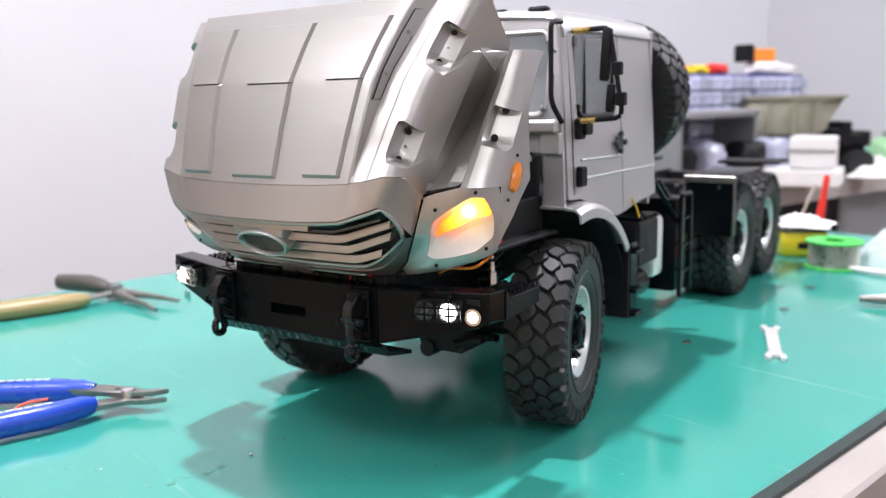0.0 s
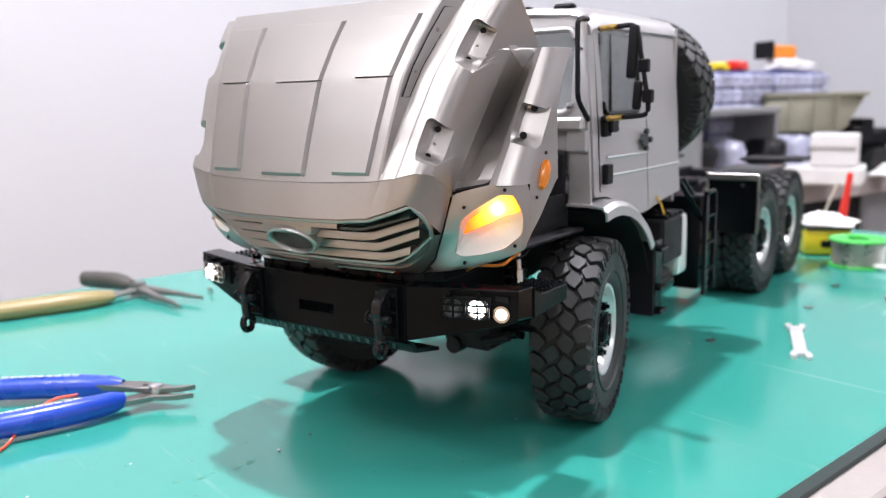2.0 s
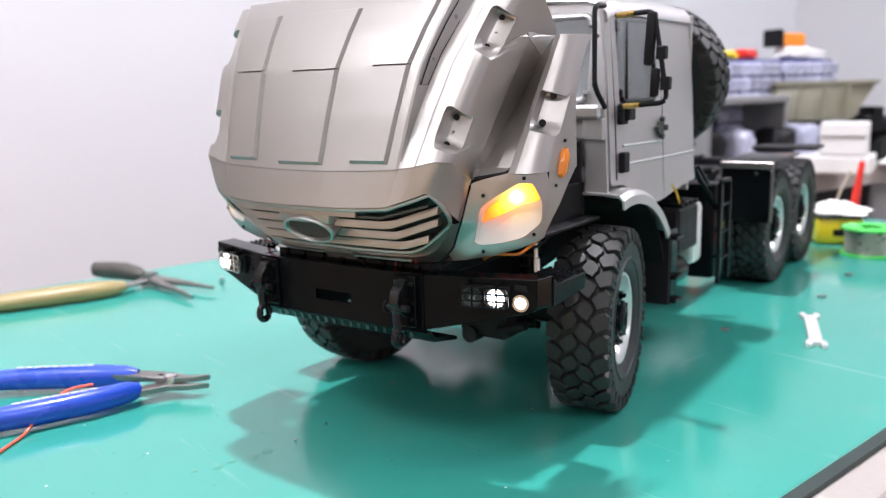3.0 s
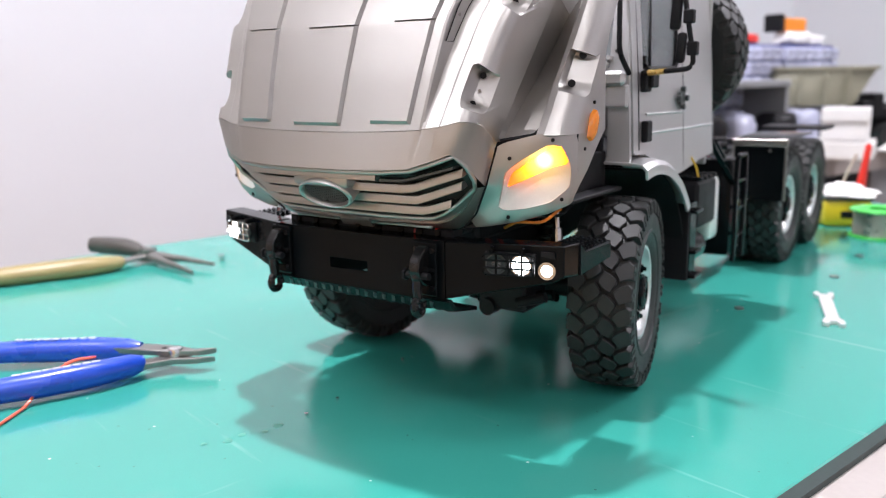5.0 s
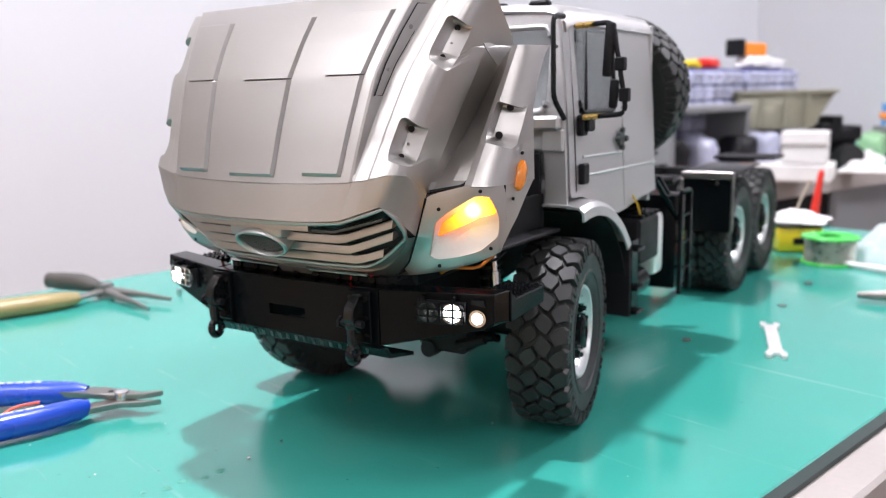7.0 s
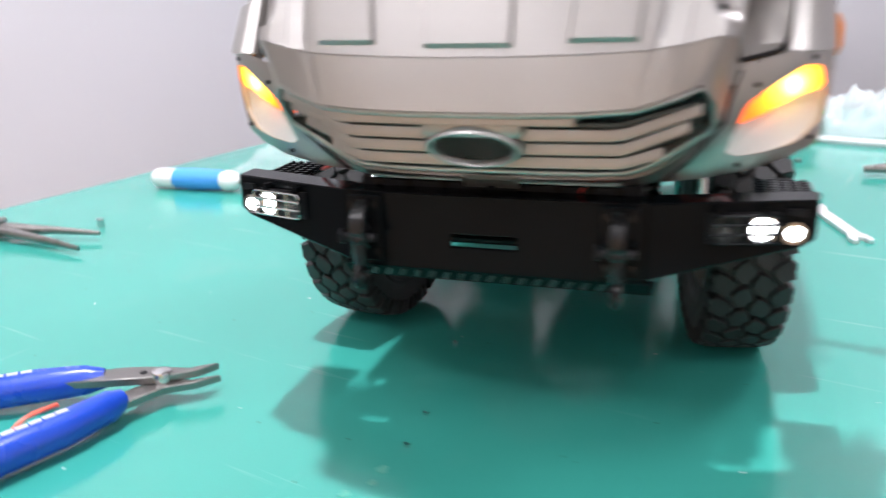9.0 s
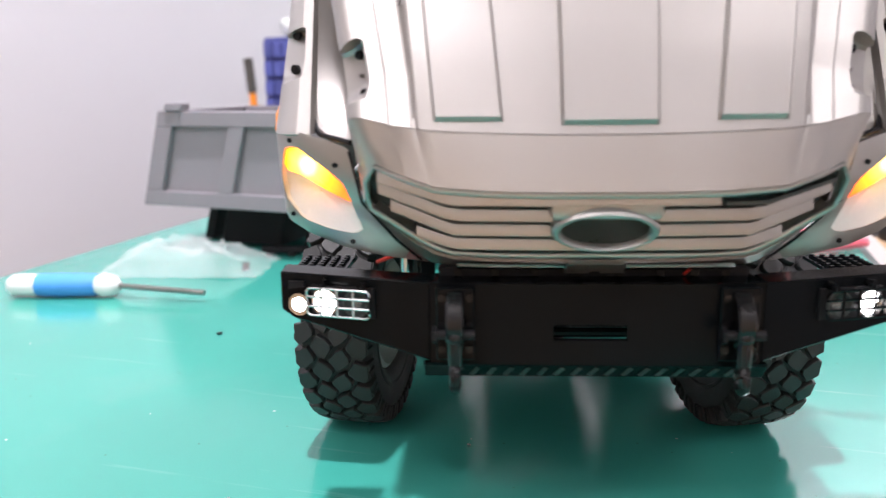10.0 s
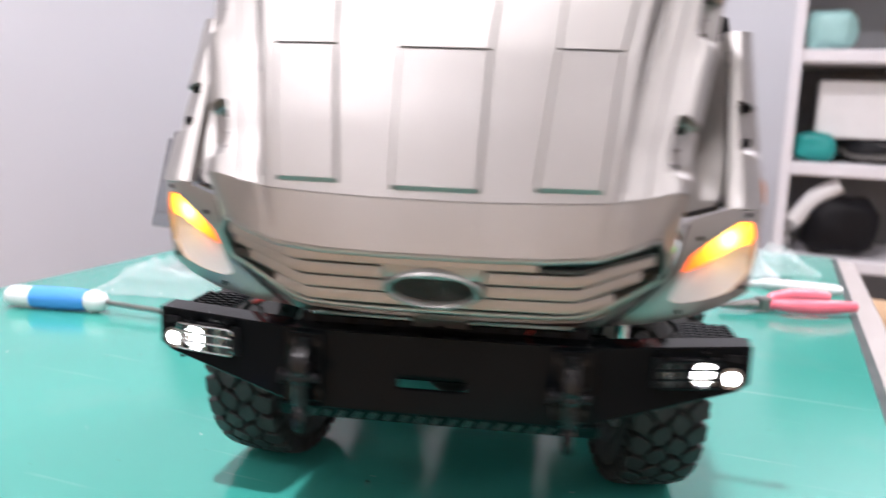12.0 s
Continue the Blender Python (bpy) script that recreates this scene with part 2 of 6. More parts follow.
def lathe(bm, profile, n=48, axis="X"):
    """Turns a profile of (radius, along) round an axis."""
    rows = []
    for i in range(n):
        c, s = math.cos(2 * math.pi * i / n), math.sin(2 * math.pi * i / n)
        rows.append([(h, r * c, r * s) if axis == "X" else (r * c, r * s, h) for r, h in profile])
    vs = [[bm.verts.new(p) for p in row] for row in rows]
    for i in range(n):
        A, B = vs[i], vs[(i + 1) % n]
        for k in range(len(profile) - 1):
            bm.faces.new((A[k], A[k + 1], B[k + 1], B[k]))
    bmesh.ops.remove_doubles(bm, verts=bm.verts, dist=1e-6)
    return bm


def thicken(ob, mm, offset=-1.0):
    """Gives a skin its thickness, with crisp rims; -1 grows inwards, 1 outwards, 0 both ways."""
    me = ob.data
    bm = bmesh.new()
    bm.from_mesh(me)
    bm.normal_update()
    d = mm * MM
    if offset >= 0:
        for v, n in [(v, v.normal.copy()) for v in bm.verts]:
            v.co += n * d * (1.0 if offset > 0 else 0.5)
    bmesh.ops.solidify(bm, geom=bm.faces[:], thickness=d)
    bmesh.ops.recalc_face_normals(bm, faces=bm.faces)
    for f in bm.faces:
        f.smooth = True
    for e in bm.edges:
        if len(e.link_faces) == 2 and e.calc_face_angle(0) > radians(38):
            e.smooth = False
    bm.to_mesh(me)
    bm.free()
    return ob


def lerp(a, b, t):
    return a + (b - a) * t


def ramp(t, pts):
    """Straight lines through (t, value) pairs."""
    for (a, u), (b, v) in zip(pts, pts[1:]):
        if t <= b:
            return lerp(u, v, (t - a) / (b - a))
    return pts[-1][1]

# ---- the workshop: floor, walls, ceiling, bench ----
TURN = radians(14.5)  # the bench and walls stand turned to the truck


def lay(n, u, z=0.0):
    """A place from metres across and along the bench."""
    return Vector((n * math.cos(TURN) + u * math.sin(TURN), -n * math.sin(TURN) + u * math.cos(TURN), z))


LAY = Matrix.Rotation(-TURN, 4, "Z")
FLOOR_Z, CEIL_Z = -0.76, 1.95
W0, W1, E0, E1 = -1.15, 2.6, -1.85, 2.62


def slab(name, n0, n1, u0, u1, z0, z1, mat, kind="structure", bevel=0.0, **tags):
    bm = bmesh.new()
    cuboid(bm, n0, n1, u0, u1, z0, z1, bevel)
    ob = finish(name, bm, mat, scale=1)
    ob.matrix_basis = LAY
    return tagged(ob, kind=kind, **tags)


slab("floor", W0 - 0.1, W1 + 0.1, E0 - 0.1, E1 + 0.1, FLOOR_Z - 0.1, FLOOR_Z, FLOOR, label="dark brown tiled workshop floor", category="floor")
slab("ceiling", W0 - 0.1, W1 + 0.1, E0 - 0.1, E1 + 0.1, CEIL_Z, CEIL_Z + 0.1, CEIL, label="plain white ceiling", category="ceiling")
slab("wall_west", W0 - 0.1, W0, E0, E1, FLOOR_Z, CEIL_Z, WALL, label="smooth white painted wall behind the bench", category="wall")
# unseen grey panel, added so the bonnet's left side reflects something darker
slab("wall_west_dado", W0, W0 + 0.03, E0 + 0.01, -0.42, FLOOR_Z + 0.002, CEIL_Z - 0.002, REFLECT_GREY, label="unseen grey panel, added to darken the bonnet's reflections", category="wall panelling")
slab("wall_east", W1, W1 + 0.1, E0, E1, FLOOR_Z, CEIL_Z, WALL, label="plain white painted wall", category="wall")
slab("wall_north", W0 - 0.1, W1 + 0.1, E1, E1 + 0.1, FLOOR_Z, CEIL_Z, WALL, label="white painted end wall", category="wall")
# unseen wall, kept paler than the rest to bounce light at the nose
slab("wall_south", W0 - 0.1, W1 + 0.1, E0 - 0.1, E0, FLOOR_Z, CEIL_Z, BOUNCE_WHITE, label="unseen white wall, paler than the others to bounce light", category="wall")
# unseen tan panel, added to put warm reflections into the grille slats
slab("wall_south_dado", W0 + 0.04, W1 - 0.01, E0, E0 + 0.02, FLOOR_Z + 0.002, 0.45, REFLECT_TAN, label="unseen tan panel, added for warm reflections in the grille", category="wall panelling")



def ceiling_lamp(n, u, w, l, power, label):
    t = thing("ceiling_light", label, "lamp", "ceiling lights", lay(n, u, CEIL_Z), -math.degrees(TURN))
    bm = bmesh.new()
    cuboid(bm, -w / 2 - 0.02, w / 2 + 0.02, -l / 2 - 0.02, l / 2 + 0.02, -0.03, 0, 0.004)
    part("housing", bm, CEIL, t, scale=1)
    bm = bmesh.new()
    cuboid(bm, -w / 2, w / 2, -l / 2, l / 2, -0.036, -0.031)
    part("diffuser", bm, LAMP, t, scale=1)
    d = bpy.data.lights.new("ceiling_lamp", "AREA")
    d.shape, d.size, d.size_y, d.energy, d.color = "RECTANGLE", w, l, power, (1.0, 0.965, 1.035)
    ob = new("ceiling_lamp", d)
    ob.parent, ob.matrix_basis = t, pose(0, 0, -0.042)


def at_lay(x, y):
    return x * math.cos(TURN) - y * math.sin(TURN), x * math.sin(TURN) + y * math.cos(TURN)


ceiling_lamp(*at_lay(-0.25, 0.10), 0.07, 0.07, KEY_W, "small square white ceiling spotlight")
# fill panel, added to brighten the end wall and the mat's glare
ceiling_lamp(0.85, 2.2, 0.6, 0.7, FILL_W * 7.0, "unseen white rectangular ceiling light panel")
ceiling_lamp(-0.46, -1.62, 0.7, 0.4, FRONT_W, "unseen white rectangular ceiling light panel")
# two more added fill panels, to brighten what bonnet and nose reflect
ceiling_lamp(-0.25, -0.92, 1.1, 0.9, FILL_W * 0.4, "unseen white rectangular ceiling light panel")
ceiling_lamp(1.5, -0.9, 0.6, 1.2, FILL_W * 2.0, "unseen white rectangular ceiling light panel")

# the bench
B0, B1, BU0, BU1 = -0.468, 0.178, -0.25, 0.75
WOODY = material("white_laminate_edge", (0.36, 0.33, 0.315), 0.45, 0, 0.08, 300, 20, 0.08)
DARKEDGE = material("dark_mat_edge", (0.02, 0.035, 0.033), 0.6)
LEG = material("grey_bench_steel", (0.22, 0.225, 0.235), 0.5, 0.1, 0.06, 500, 8, 0.05)
bench = thing("workbench", "long workbench with white laminate top on grey steel legs", "workbench")
bench.matrix_basis = LAY
bm = bmesh.new()
cuboid(bm, B0 - 0.004, B1 + 0.026, BU0, BU1 + 0.006, -0.021, -0.0035, 0.002)
part("top", bm, WOODY, bench, "white laminate board with a worn edge", scale=1)
part("edge_seal", box(B1, B1 + 0.006, BU0 + 0.01, BU1, -0.0034, -0.0006), DARKEDGE, bench, "dark rubber edge strip", scale=1)
for n in (B0 + 0.06, B1 - 0.06):
    for u in (BU0 + 0.08, BU1 - 0.08):
        part("leg", box(n - 0.02, n + 0.02, u - 0.02, u + 0.02, FLOOR_Z, -0.0215, 0.002), LEG, bench, scale=1)
part("rail", box(B0 + 0.08, B1 - 0.08, BU1 - 0.1, BU1 - 0.06, -0.08, -0.022), LEG, bench, scale=1)
green = tagged(finish("bench_mat", box(B0, B1, BU0 + 0.01, BU1, -0.0034, 0.0, 0.0008), GREEN, scale=1), "worn green rubber mat lying flat on the workbench", "mat")
green.matrix_basis = LAY

# ---- the model truck: x to its left side, nose towards -y, millimetres ----
truck = thing("model_truck", "silver six-wheeled model truck, bonnet tipped open, on the green mat", "model truck")

# bonnet skin: half sections from the nose crease (s = 0) up to the open edge (s = 1)
Z_CREASE, Z_TOP = 134.6, 208.0


def bonnet_y(z):
    return ramp(z, [(120, -103.6), (136, -98.6), (156, -92.6), (176, -85.6), (190, -78.0), (201, -70.8), (208, -65.2), (214, -60)])


def crown(x):
    return 2.6 * (x / 50.0) ** 2


def half_width(z):
    return ramp(z, [(136, 49.0), (176, 53.2), (201, 58.5), (212, 61.5)])


def facet(z):
    return ramp(z, [(136, 0.3), (156, 5.0), (191, 13.5), (212, 17.0)])


def lean(z):
    """The side rails swing outwards and forwards towards the open edge."""
    return ramp(z, [(120, 0.0), (150, 0.0), (207, 8.0), (214, 8.5)])


def in_pocket(z, spans):
    """How deep a screw pocket is at a height: a steep hood above, running out flat below."""
    for a, b in spans:
        if a <= z <= b:
            return ramp(z, [(a, 0.25), (a + 2.0, 0.72), (a + 3.5, 0.9), (a + 5.0, 1.0), (b - 1.0, 1.0), (b, 0.8)])
    return 0.0


POCKETS = ((144.0, 159.5), (181.0, 197.5))


def bonnet_columns(z, sgn, cut):
    w, d = half_width(z), facet(z)
    ox, oy = 0.54 * lean(z), 0.84 * lean(z)
    yb = bonnet_y(z)
    pts = [(x * w / 49.0, yb + crown(x) * (1 - (z - 136) / 160), z) for x in (0, 8, 16, 24, 32, 40, 46)]
    ye = yb + 2.8 * (1 - (z - 136) / 160)
    pts += [(w, ye, z), (w + 0.9, ye + 0.6, z), (w + 1.6 + ox, ye + d - oy, z), (w + 2.4 + ox, ye + d + 0.3 - oy, z)]
    xr = ramp(z, [(136, 63.0), (208, 72.5)]) + ox
    yr = ye + d + 1.6 - oy
    pts += [(lerp(w + 2.4 + ox, xr, 0.45), yr - 0.9, z), (lerp(w + 2.4 + ox, xr, 0.5), yr - 0.5, z), (xr - 2.0 * cut, yr - 0.2 * cut, z)]
    xs = xr + 6.0
    sunk = ((-1.4, 4.4), (-0.4, 6.4), (2.0, 8.2), (4.4, 9.2), (6.0, 10.0))
    for k in range(1, 6):
        a = radians(18 * k)
        pts.append((lerp(xr + 6.0 * math.sin(a), xr + sunk[k - 1][0], cut), lerp(yr + 7.0 * (1 - math.cos(a)), yr + sunk[k - 1][1], cut), z))
    yi = ramp(z, [(130, -74.0), (150, -62.0), (186.0, -39.2), (187.2, -19.0), (190, -19.0), (207, -37.5), (212, -42.0)])
    yi -= oy
    pts += [(xs + 0.8, lerp(yr + 8, yi, 0.5), z), (xs + ramp(z, [(130, 1.4), (186, 1.4), (187.2, 2.4), (214, 1.6)]), max(yi, yr + 9), z)]
    return [(sgn * x, y, zz) for x, y, zz in pts]


# how far each column of a half section drops, so that the pockets lie square to the sloping rail
DROP = (0,) * 14 + (0.8, 1.8, 2.8, 3.6, 4.0, 0, 0)


def bonnet_row(z, sgn):
    k, cut = ramp(z, [(130, 0), (138, 0), (148, 1), (198, 1), (207, 0), (214, 0)]), in_pocket(z, POCKETS)
    flat = bonnet_columns(z, sgn, cut)
    return [bonnet_columns(z - d * k, sgn, cut)[i] if d else flat[i] for i, d in enumerate(DROP)]


def z_levels():
    zs = [Z_CREASE + i * (Z_TOP - Z_CREASE) / 24 for i in range(25)] + [186.0, 187.2]
    for a, b in POCKETS:
        zs += [a - 0.25, a + 0.01, a + 2.0, a + 3.5, a + 5.0, a + 8.0, b - 1.0, b - 0.01, b + 0.25]
    return sorted(zs)


# height of the seam between bonnet and nose at each column of a half section
SEAM = (134.5, 134.5, 134.6, 134.8, 135.0, 135.3, 135.6, 135.9, 136.0, 136.2, 136.3, 137.0, 137.2, 138.6, 138.9, 138.9, 138.8, 138.5, 138.0, 134.0, 129.4)
SEAM_TOP = 143.0


def half_row(z, sgn):
    """A half section, drawn down to the seam where it nears the nose."""
    if z >= SEAM_TOP:
        return bonnet_row(z, sgn)
    f = (SEAM_TOP - z) / (SEAM_TOP - Z_CREASE)
    return [bonnet_row(lerp(SEAM_TOP, zs, f), sgn)[k] for k, zs in enumerate(SEAM)]


bm = bmesh.new()
rows = []
for z in z_levels():
    left, right = half_row(z, -1), half_row(z, 1)
    rows.append(left[::-1] + right[1:])
loft(bm, rows)
hood = part("bonnet", bm, SILVER, truck, "satin silver bonnet, tipped forward", smooth=28)
N_COL = 2 * len(SEAM) - 1
for e in hood.data.edges:
    a, b = e.vertices
    if abs(a - b) == N_COL and abs(a % N_COL - len(SEAM) + 1) in (7, 8, 9, 10, 11, 12):
        e.use_edge_sharp = True
thicken(hood, 1.4, -1.0)


def bonnet_panel(x0a, x1a, x0b, x1b, z0, z1, foot=1.4, joint=0.0):
    """A raised plate that follows the bonnet; a: lower ends, b: upper ends."""
    bm = bmesh.new()
    rows_o = []
    zs = [z0, z0 + foot] + [lerp(z0 + foot, z1 - 0.3, i / 10) for i in range(1, 10)] + [z1 - 0.3, z1]
    for z in zs:
        f = (z - z0) / (z1 - z0)
        xa, xb = lerp(x0a, x0b, f), lerp(x1a, x1b, f)
        g = math.copysign(0.8, xb - xa)
        row = []
        for x in [xa, xa + g] + [lerp(xa + g, xb - g, k / 5) for k in range(1, 5)] + [xb - g, xb]:
            y = bonnet_y(z) + crown(x * 49.0 / half_width(z)) * (1 - (z - 136) / 160)
            edge = z in (z0, z1) or x in (xa, xb)
            row.append((x, y - ((1.0 if z == joint and x not in (xa, xb) else 0.2) if edge else 1.8), z))
        rows_o.append(row)
    vs = loft(bm, rows_o)
    back = [[bm.verts.new((v.co.x, v.co.y + 1.0, v.co.z)) for v in r] for r in vs]
    ring_o = vs[0] + [r[-1] for r in vs[1:]] + vs[-1][-2::-1] + [r[0] for r in vs[-2:0:-1]]
    ring_b = back[0] + [r[-1] for r in back[1:]] + back[-1][-2::-1] + [r[0] for r in back[-2:0:-1]]
    for k in range(len(ring_o)):
        j = (k + 1) % len(ring_o)
        bm.faces.new((ring_o[k], ring_o[j], ring_b[j], ring_b[k]))
    bmesh.ops.delete(bm, geom=[v for v in bm.verts if not v.link_faces], context="VERTS")
    return part("bonnet_panel", bm, SILVER, hood, smooth=24)


for sgn in (-1, 1):
    bonnet_panel(sgn * 27.0, sgn * 45.2, sgn * 30.8, sgn * 49.2, 137.8, 176.0, joint=176.0)
    bonnet_panel(sgn * 30.9, sgn * 49.3, sgn * 33.0, sgn * 54.6, 176.2, 201.0, 0.25, joint=176.2)
bonnet_panel(-12.4, 12.4, -13.2, 13.2, 136.8, 175.4, joint=175.4)
bonnet_panel(-13.2, 13.2, -15.4, 15.4, 175.6, 200.6, 0.25, joint=175.6)


def screw(pos, direction, r=1.5, h=1.2, mat=None, parent=None, name="screw"):
    bm = bmesh.new()
    a, d = Vector(pos), Vector(direction).normalized()
    rod(bm, a - d * 0.6, a + d * h, r, 12)
    rod(bm, a + d * (h - 0.1), a + d * (h + 0.08), r * 0.55, 6)
    return part(name, bm, mat or BLACK, parent)


for sgn in (-1, 1):
    for za, zb in POCKETS:
        for z in (za + 2.6, zb - 2.6):
            xr = ramp(z, [(136, 63.0), (208, 72.5)]) + 0.54 * lean(z)
            yr = bonnet_y(z) + 4.0 + facet(z) - 0.84 * lean(z)
            screw((sgn * (xr + 0.2), yr + 5.6, z - 1.6), (sgn * 0.55, -0.83, 0), 1.25, 0.6, BLACK, hood)
        z = (za + zb) / 2
        xr = ramp(z, [(136, 63.0), (208, 72.5)]) + 0.54 * lean(z)
        screw((sgn * (xr + 0.6), bonnet_y(z) + 10.2 + facet(z) - 0.84 * lean(z), z - 2.0), (sgn * 0.6, -0.8, 0), 0.6, 0.5, STEEL, hood)
    for z in (178.0, 194.0):
        screw((sgn * (half_width(z) + 1.2 + 0.3 * lean(z)), bonnet_y(z) + 2.4 + (facet(z) - 0.84 * lean(z)) * 0.55, z), (sgn, -0.3, 0), 0.95, 0.5, STEEL, hood)
    # slim plate let into the bonnet's side facet
    bm = bmesh.new()
    rows = []
    for z in (168, 180, 192, 203):
        w, y0 = half_width(z), bonnet_y(z) + 2.6
        rows.append([(sgn * (w + 1.3 + 0.54 * lean(z) * f), y0 + (facet(z) - 0.84 * lean(z)) * f, z) for f in (0.22, 0.84)])
    loft(bm, rows)
    thicken(part("facet_plate", bm, SILVER, hood), 0.8, 0)
    bm = bmesh.new()
    tube(bm, [Vector(p) + Vector((sgn * 0.25, -0.1, 0)) for p in [r[0] for r in rows] + [r[1] for r in rows[::-1]]], 0.28, 5, closed=True)
    part("plate_joint", bm, BLACK, hood, "dark joint round the let-in plate")

# nose: band, cheeks, grille frame and lip
NOSE_TOP = half_row(Z_CREASE, 1)
LOW_LINE = ((0, -102.0, 120.0), (16, -101.8, 120.0), (32, -100.8, 120.3), (45, -98.9, 121.2), (55, -96.4, 124.4), (61.5, -93.2, 127.0), (64.5, -88.0, 122.5))
LOW_X = [x * 45 / 49.0 for x in (0, 8, 16, 24, 32, 40, 46)] + [45.0, 45.9, 46.8, 47.7, 52.0, 52.5, 57.5, 59.4, 61.0, 62.2, 63.2, 64.0]
NOSE_LOW = [(x, ramp(x, [(p[0], p[1]) for p in LOW_LINE]), ramp(x, [(p[0], p[2]) for p in LOW_LINE])) for x in LOW_X] + [(65.2, -83.4, 118.4), (66.5, -77.5, 113.5)]
LIP_LOW = [(0, -68.5, 91.6), (16, -68.4, 91.7), (32, -68.0, 92.2), (42, -67.8, 93.0), (48, -67.6, 94.0), (53, -68.0, 97.0), (58, -70.0, 102.0), (66.5, -77.5, 113.5)]
LIP_TOP = [(0, -78.0, 98.6), (16, -77.9, 98.6), (32, -77.4, 98.8), (41, -76.6, 99.2), (46, -76.4, 101.0), (51, -77.0, 104.0), (56, -78.0, 107.5), (63.5, -80.5, 113.0)]

GRILLE_TOP = list(LOW_LINE) + [(66.5, -77.5, 113.5)]


def mirrored(row):
    return [(-x, y, z) for x, y, z in row[:0:-1]] + list(row)


def mixrow(a, b, t, bulge=0.0):
    return [tuple(lerp(p, q, t) for p, q in zip(u, v)) for u, v in zip(a, b)] if not bulge else [
        (lerp(u[0], v[0], t), lerp(u[1], v[1], t) - bulge, lerp(u[2], v[2], t)) for u, v in zip(a, b)]


bm = bmesh.new()
inset = [(x * 0.985, y + 3.0, z - 0.6) for x, y, z in NOSE_LOW]
loft(bm, [mirrored(r) for r in ([(x * 0.997, y + 0.5, z - 0.02) for x, y, z in NOSE_TOP], [(x, y, z - 0.28) for x, y, z in NOSE_TOP], mixrow(NOSE_TOP, NOSE_LOW, 0.5, 0.0), mixrow(NOSE_TOP, NOSE_LOW, 0.9, 0.0), NOSE_LOW, inset)])
nose = part("nose_band", bm, SILVER, hood, "silver nose band above the grille", smooth=40)
thicken(nose, 1.0, -1.0)
bm = bmesh.new()
inner = [(x * 0.98, y + 3.0, z + 1.4) for x, y, z in LIP_TOP]
under = [(x * 0.97, y + 8.0, z + 0.5) for x, y, z in LIP_LOW]
loft(bm, [mirrored(r) for r in (inner, LIP_TOP, mixrow(LIP_TOP, LIP_LOW, 0.18, 0.7), mixrow(LIP_TOP, LIP_LOW, 0.34, -0.6), mixrow(LIP_TOP, LIP_LOW, 0.46, 0.9), mixrow(LIP_TOP, LIP_LOW, 0.85, 0.4), LIP_LOW, under)])
lip = part("nose_lip", bm, SILVER, hood, "silver lower lip under the grille", smooth=40)
for a, b in ((-40, -9), (9, 40)):
    bm = bmesh.new()
    rows = []
    for i in range(9):
        x = lerp(a, b, i / 8)
        y = -75.6 + 0.0006 * x * x
        rows.append([(x, y - 0.9, 95.6), (x, y - 1.6, 94.6), (x, y + 0.2, 93.6), (x, y + 1.2, 94.2)])
    loft(bm, rows, closed=True)
    bmesh.ops.holes_fill(bm, edges=bm.edges)
    part("lip_strip", bm, CHROME, lip, "bright strip on the lower lip")
bm = bmesh.new()
prism(bm, [(-8.6, -2.2), (-2, -2.2), (-1, -1.2), (1, -1.2), (2, -2.2), (8.6, -2.2), (8.0, 2.0), (-8.0, 2.0)], 1.4, pose(0, -75.4, 95.0, 132, 0, 0))
part("lip_tab", bm, SILVER, lip)

# grille: back plate, slats with turned-up ends, badge
bm = bmesh.new()
loft(bm, [mirrored([(x * 0.99, y + 4.5, z) for x, y, z in r]) for r in (GRILLE_TOP, mixrow(GRILLE_TOP, LIP_TOP, 0.5), LIP_TOP)])
grille = part("grille", bm, MESH_GREY, hood, "dark recess behind silver grille slats")


def slat(k, x_from, x_to, rise):
    """One grille louvre: a tall face leaning back at its top, tucked under the one above, its ends sweeping up and outwards."""
    bm = bmesh.new()
    rows = []
    n = 26
    for i in range(n + 1):
        x = lerp(x_from, x_to, i / n)
        ax = abs(x)
        up = max(0.0, ax - 41.0) * rise
        zt, zb = 119.4 - 4.95 * k, 119.4 - 4.95 * k - 3.6
        y = -99.4 + 5.0 * k + ax * ax * 0.0013 + max(0.0, ax - 41.0) * 0.16
        rows.append([(x, y + 1.6, zt + up), (x, y + 0.75, zt - 0.3 + up), (x, y + 0.1, zb + 0.7 + up), (x, y + 0.2, zb + 0.2 + up), (x, y + 0.8, zb + up), (x, y + 5.2, zb + 1.4 + up), (x, y + 5.2, zt + up)])
    loft(bm, rows, closed=True)
    bmesh.ops.holes_fill(bm, edges=bm.edges)
    return part("slat", bm, SILVER, grille, smooth=30)


slat(0, -61.0, 29.0, 0.27)
slat(1, -61.5, 61.5, 0.33)
slat(2, -58.5, 58.5, 0.35)
slat(3, -51.5, 51.5, 0.30)
# rounded bezel round the whole grille opening
bm = bmesh.new()
ring = mirrored([(x, y + 1.8, z - 0.9) for x, y, z in LOW_LINE[:6]] + [(64.6, -87.6, 121.6), (65.0, -83.0, 116.4)] + [(x + 0.6, y - 0.6, z) for x, y, z in LIP_TOP[:0:-1]])
tube(bm, ring + [(0, -79.4, 98.9)], 1.0, 8, closed=True)
part("grille_bezel", bm, SILVER, grille, "silver bezel round the grille opening", smooth=60)
# a dark slot with a slim blade takes the place of the uppermost slat's end
bm = bmesh.new()
rows = []
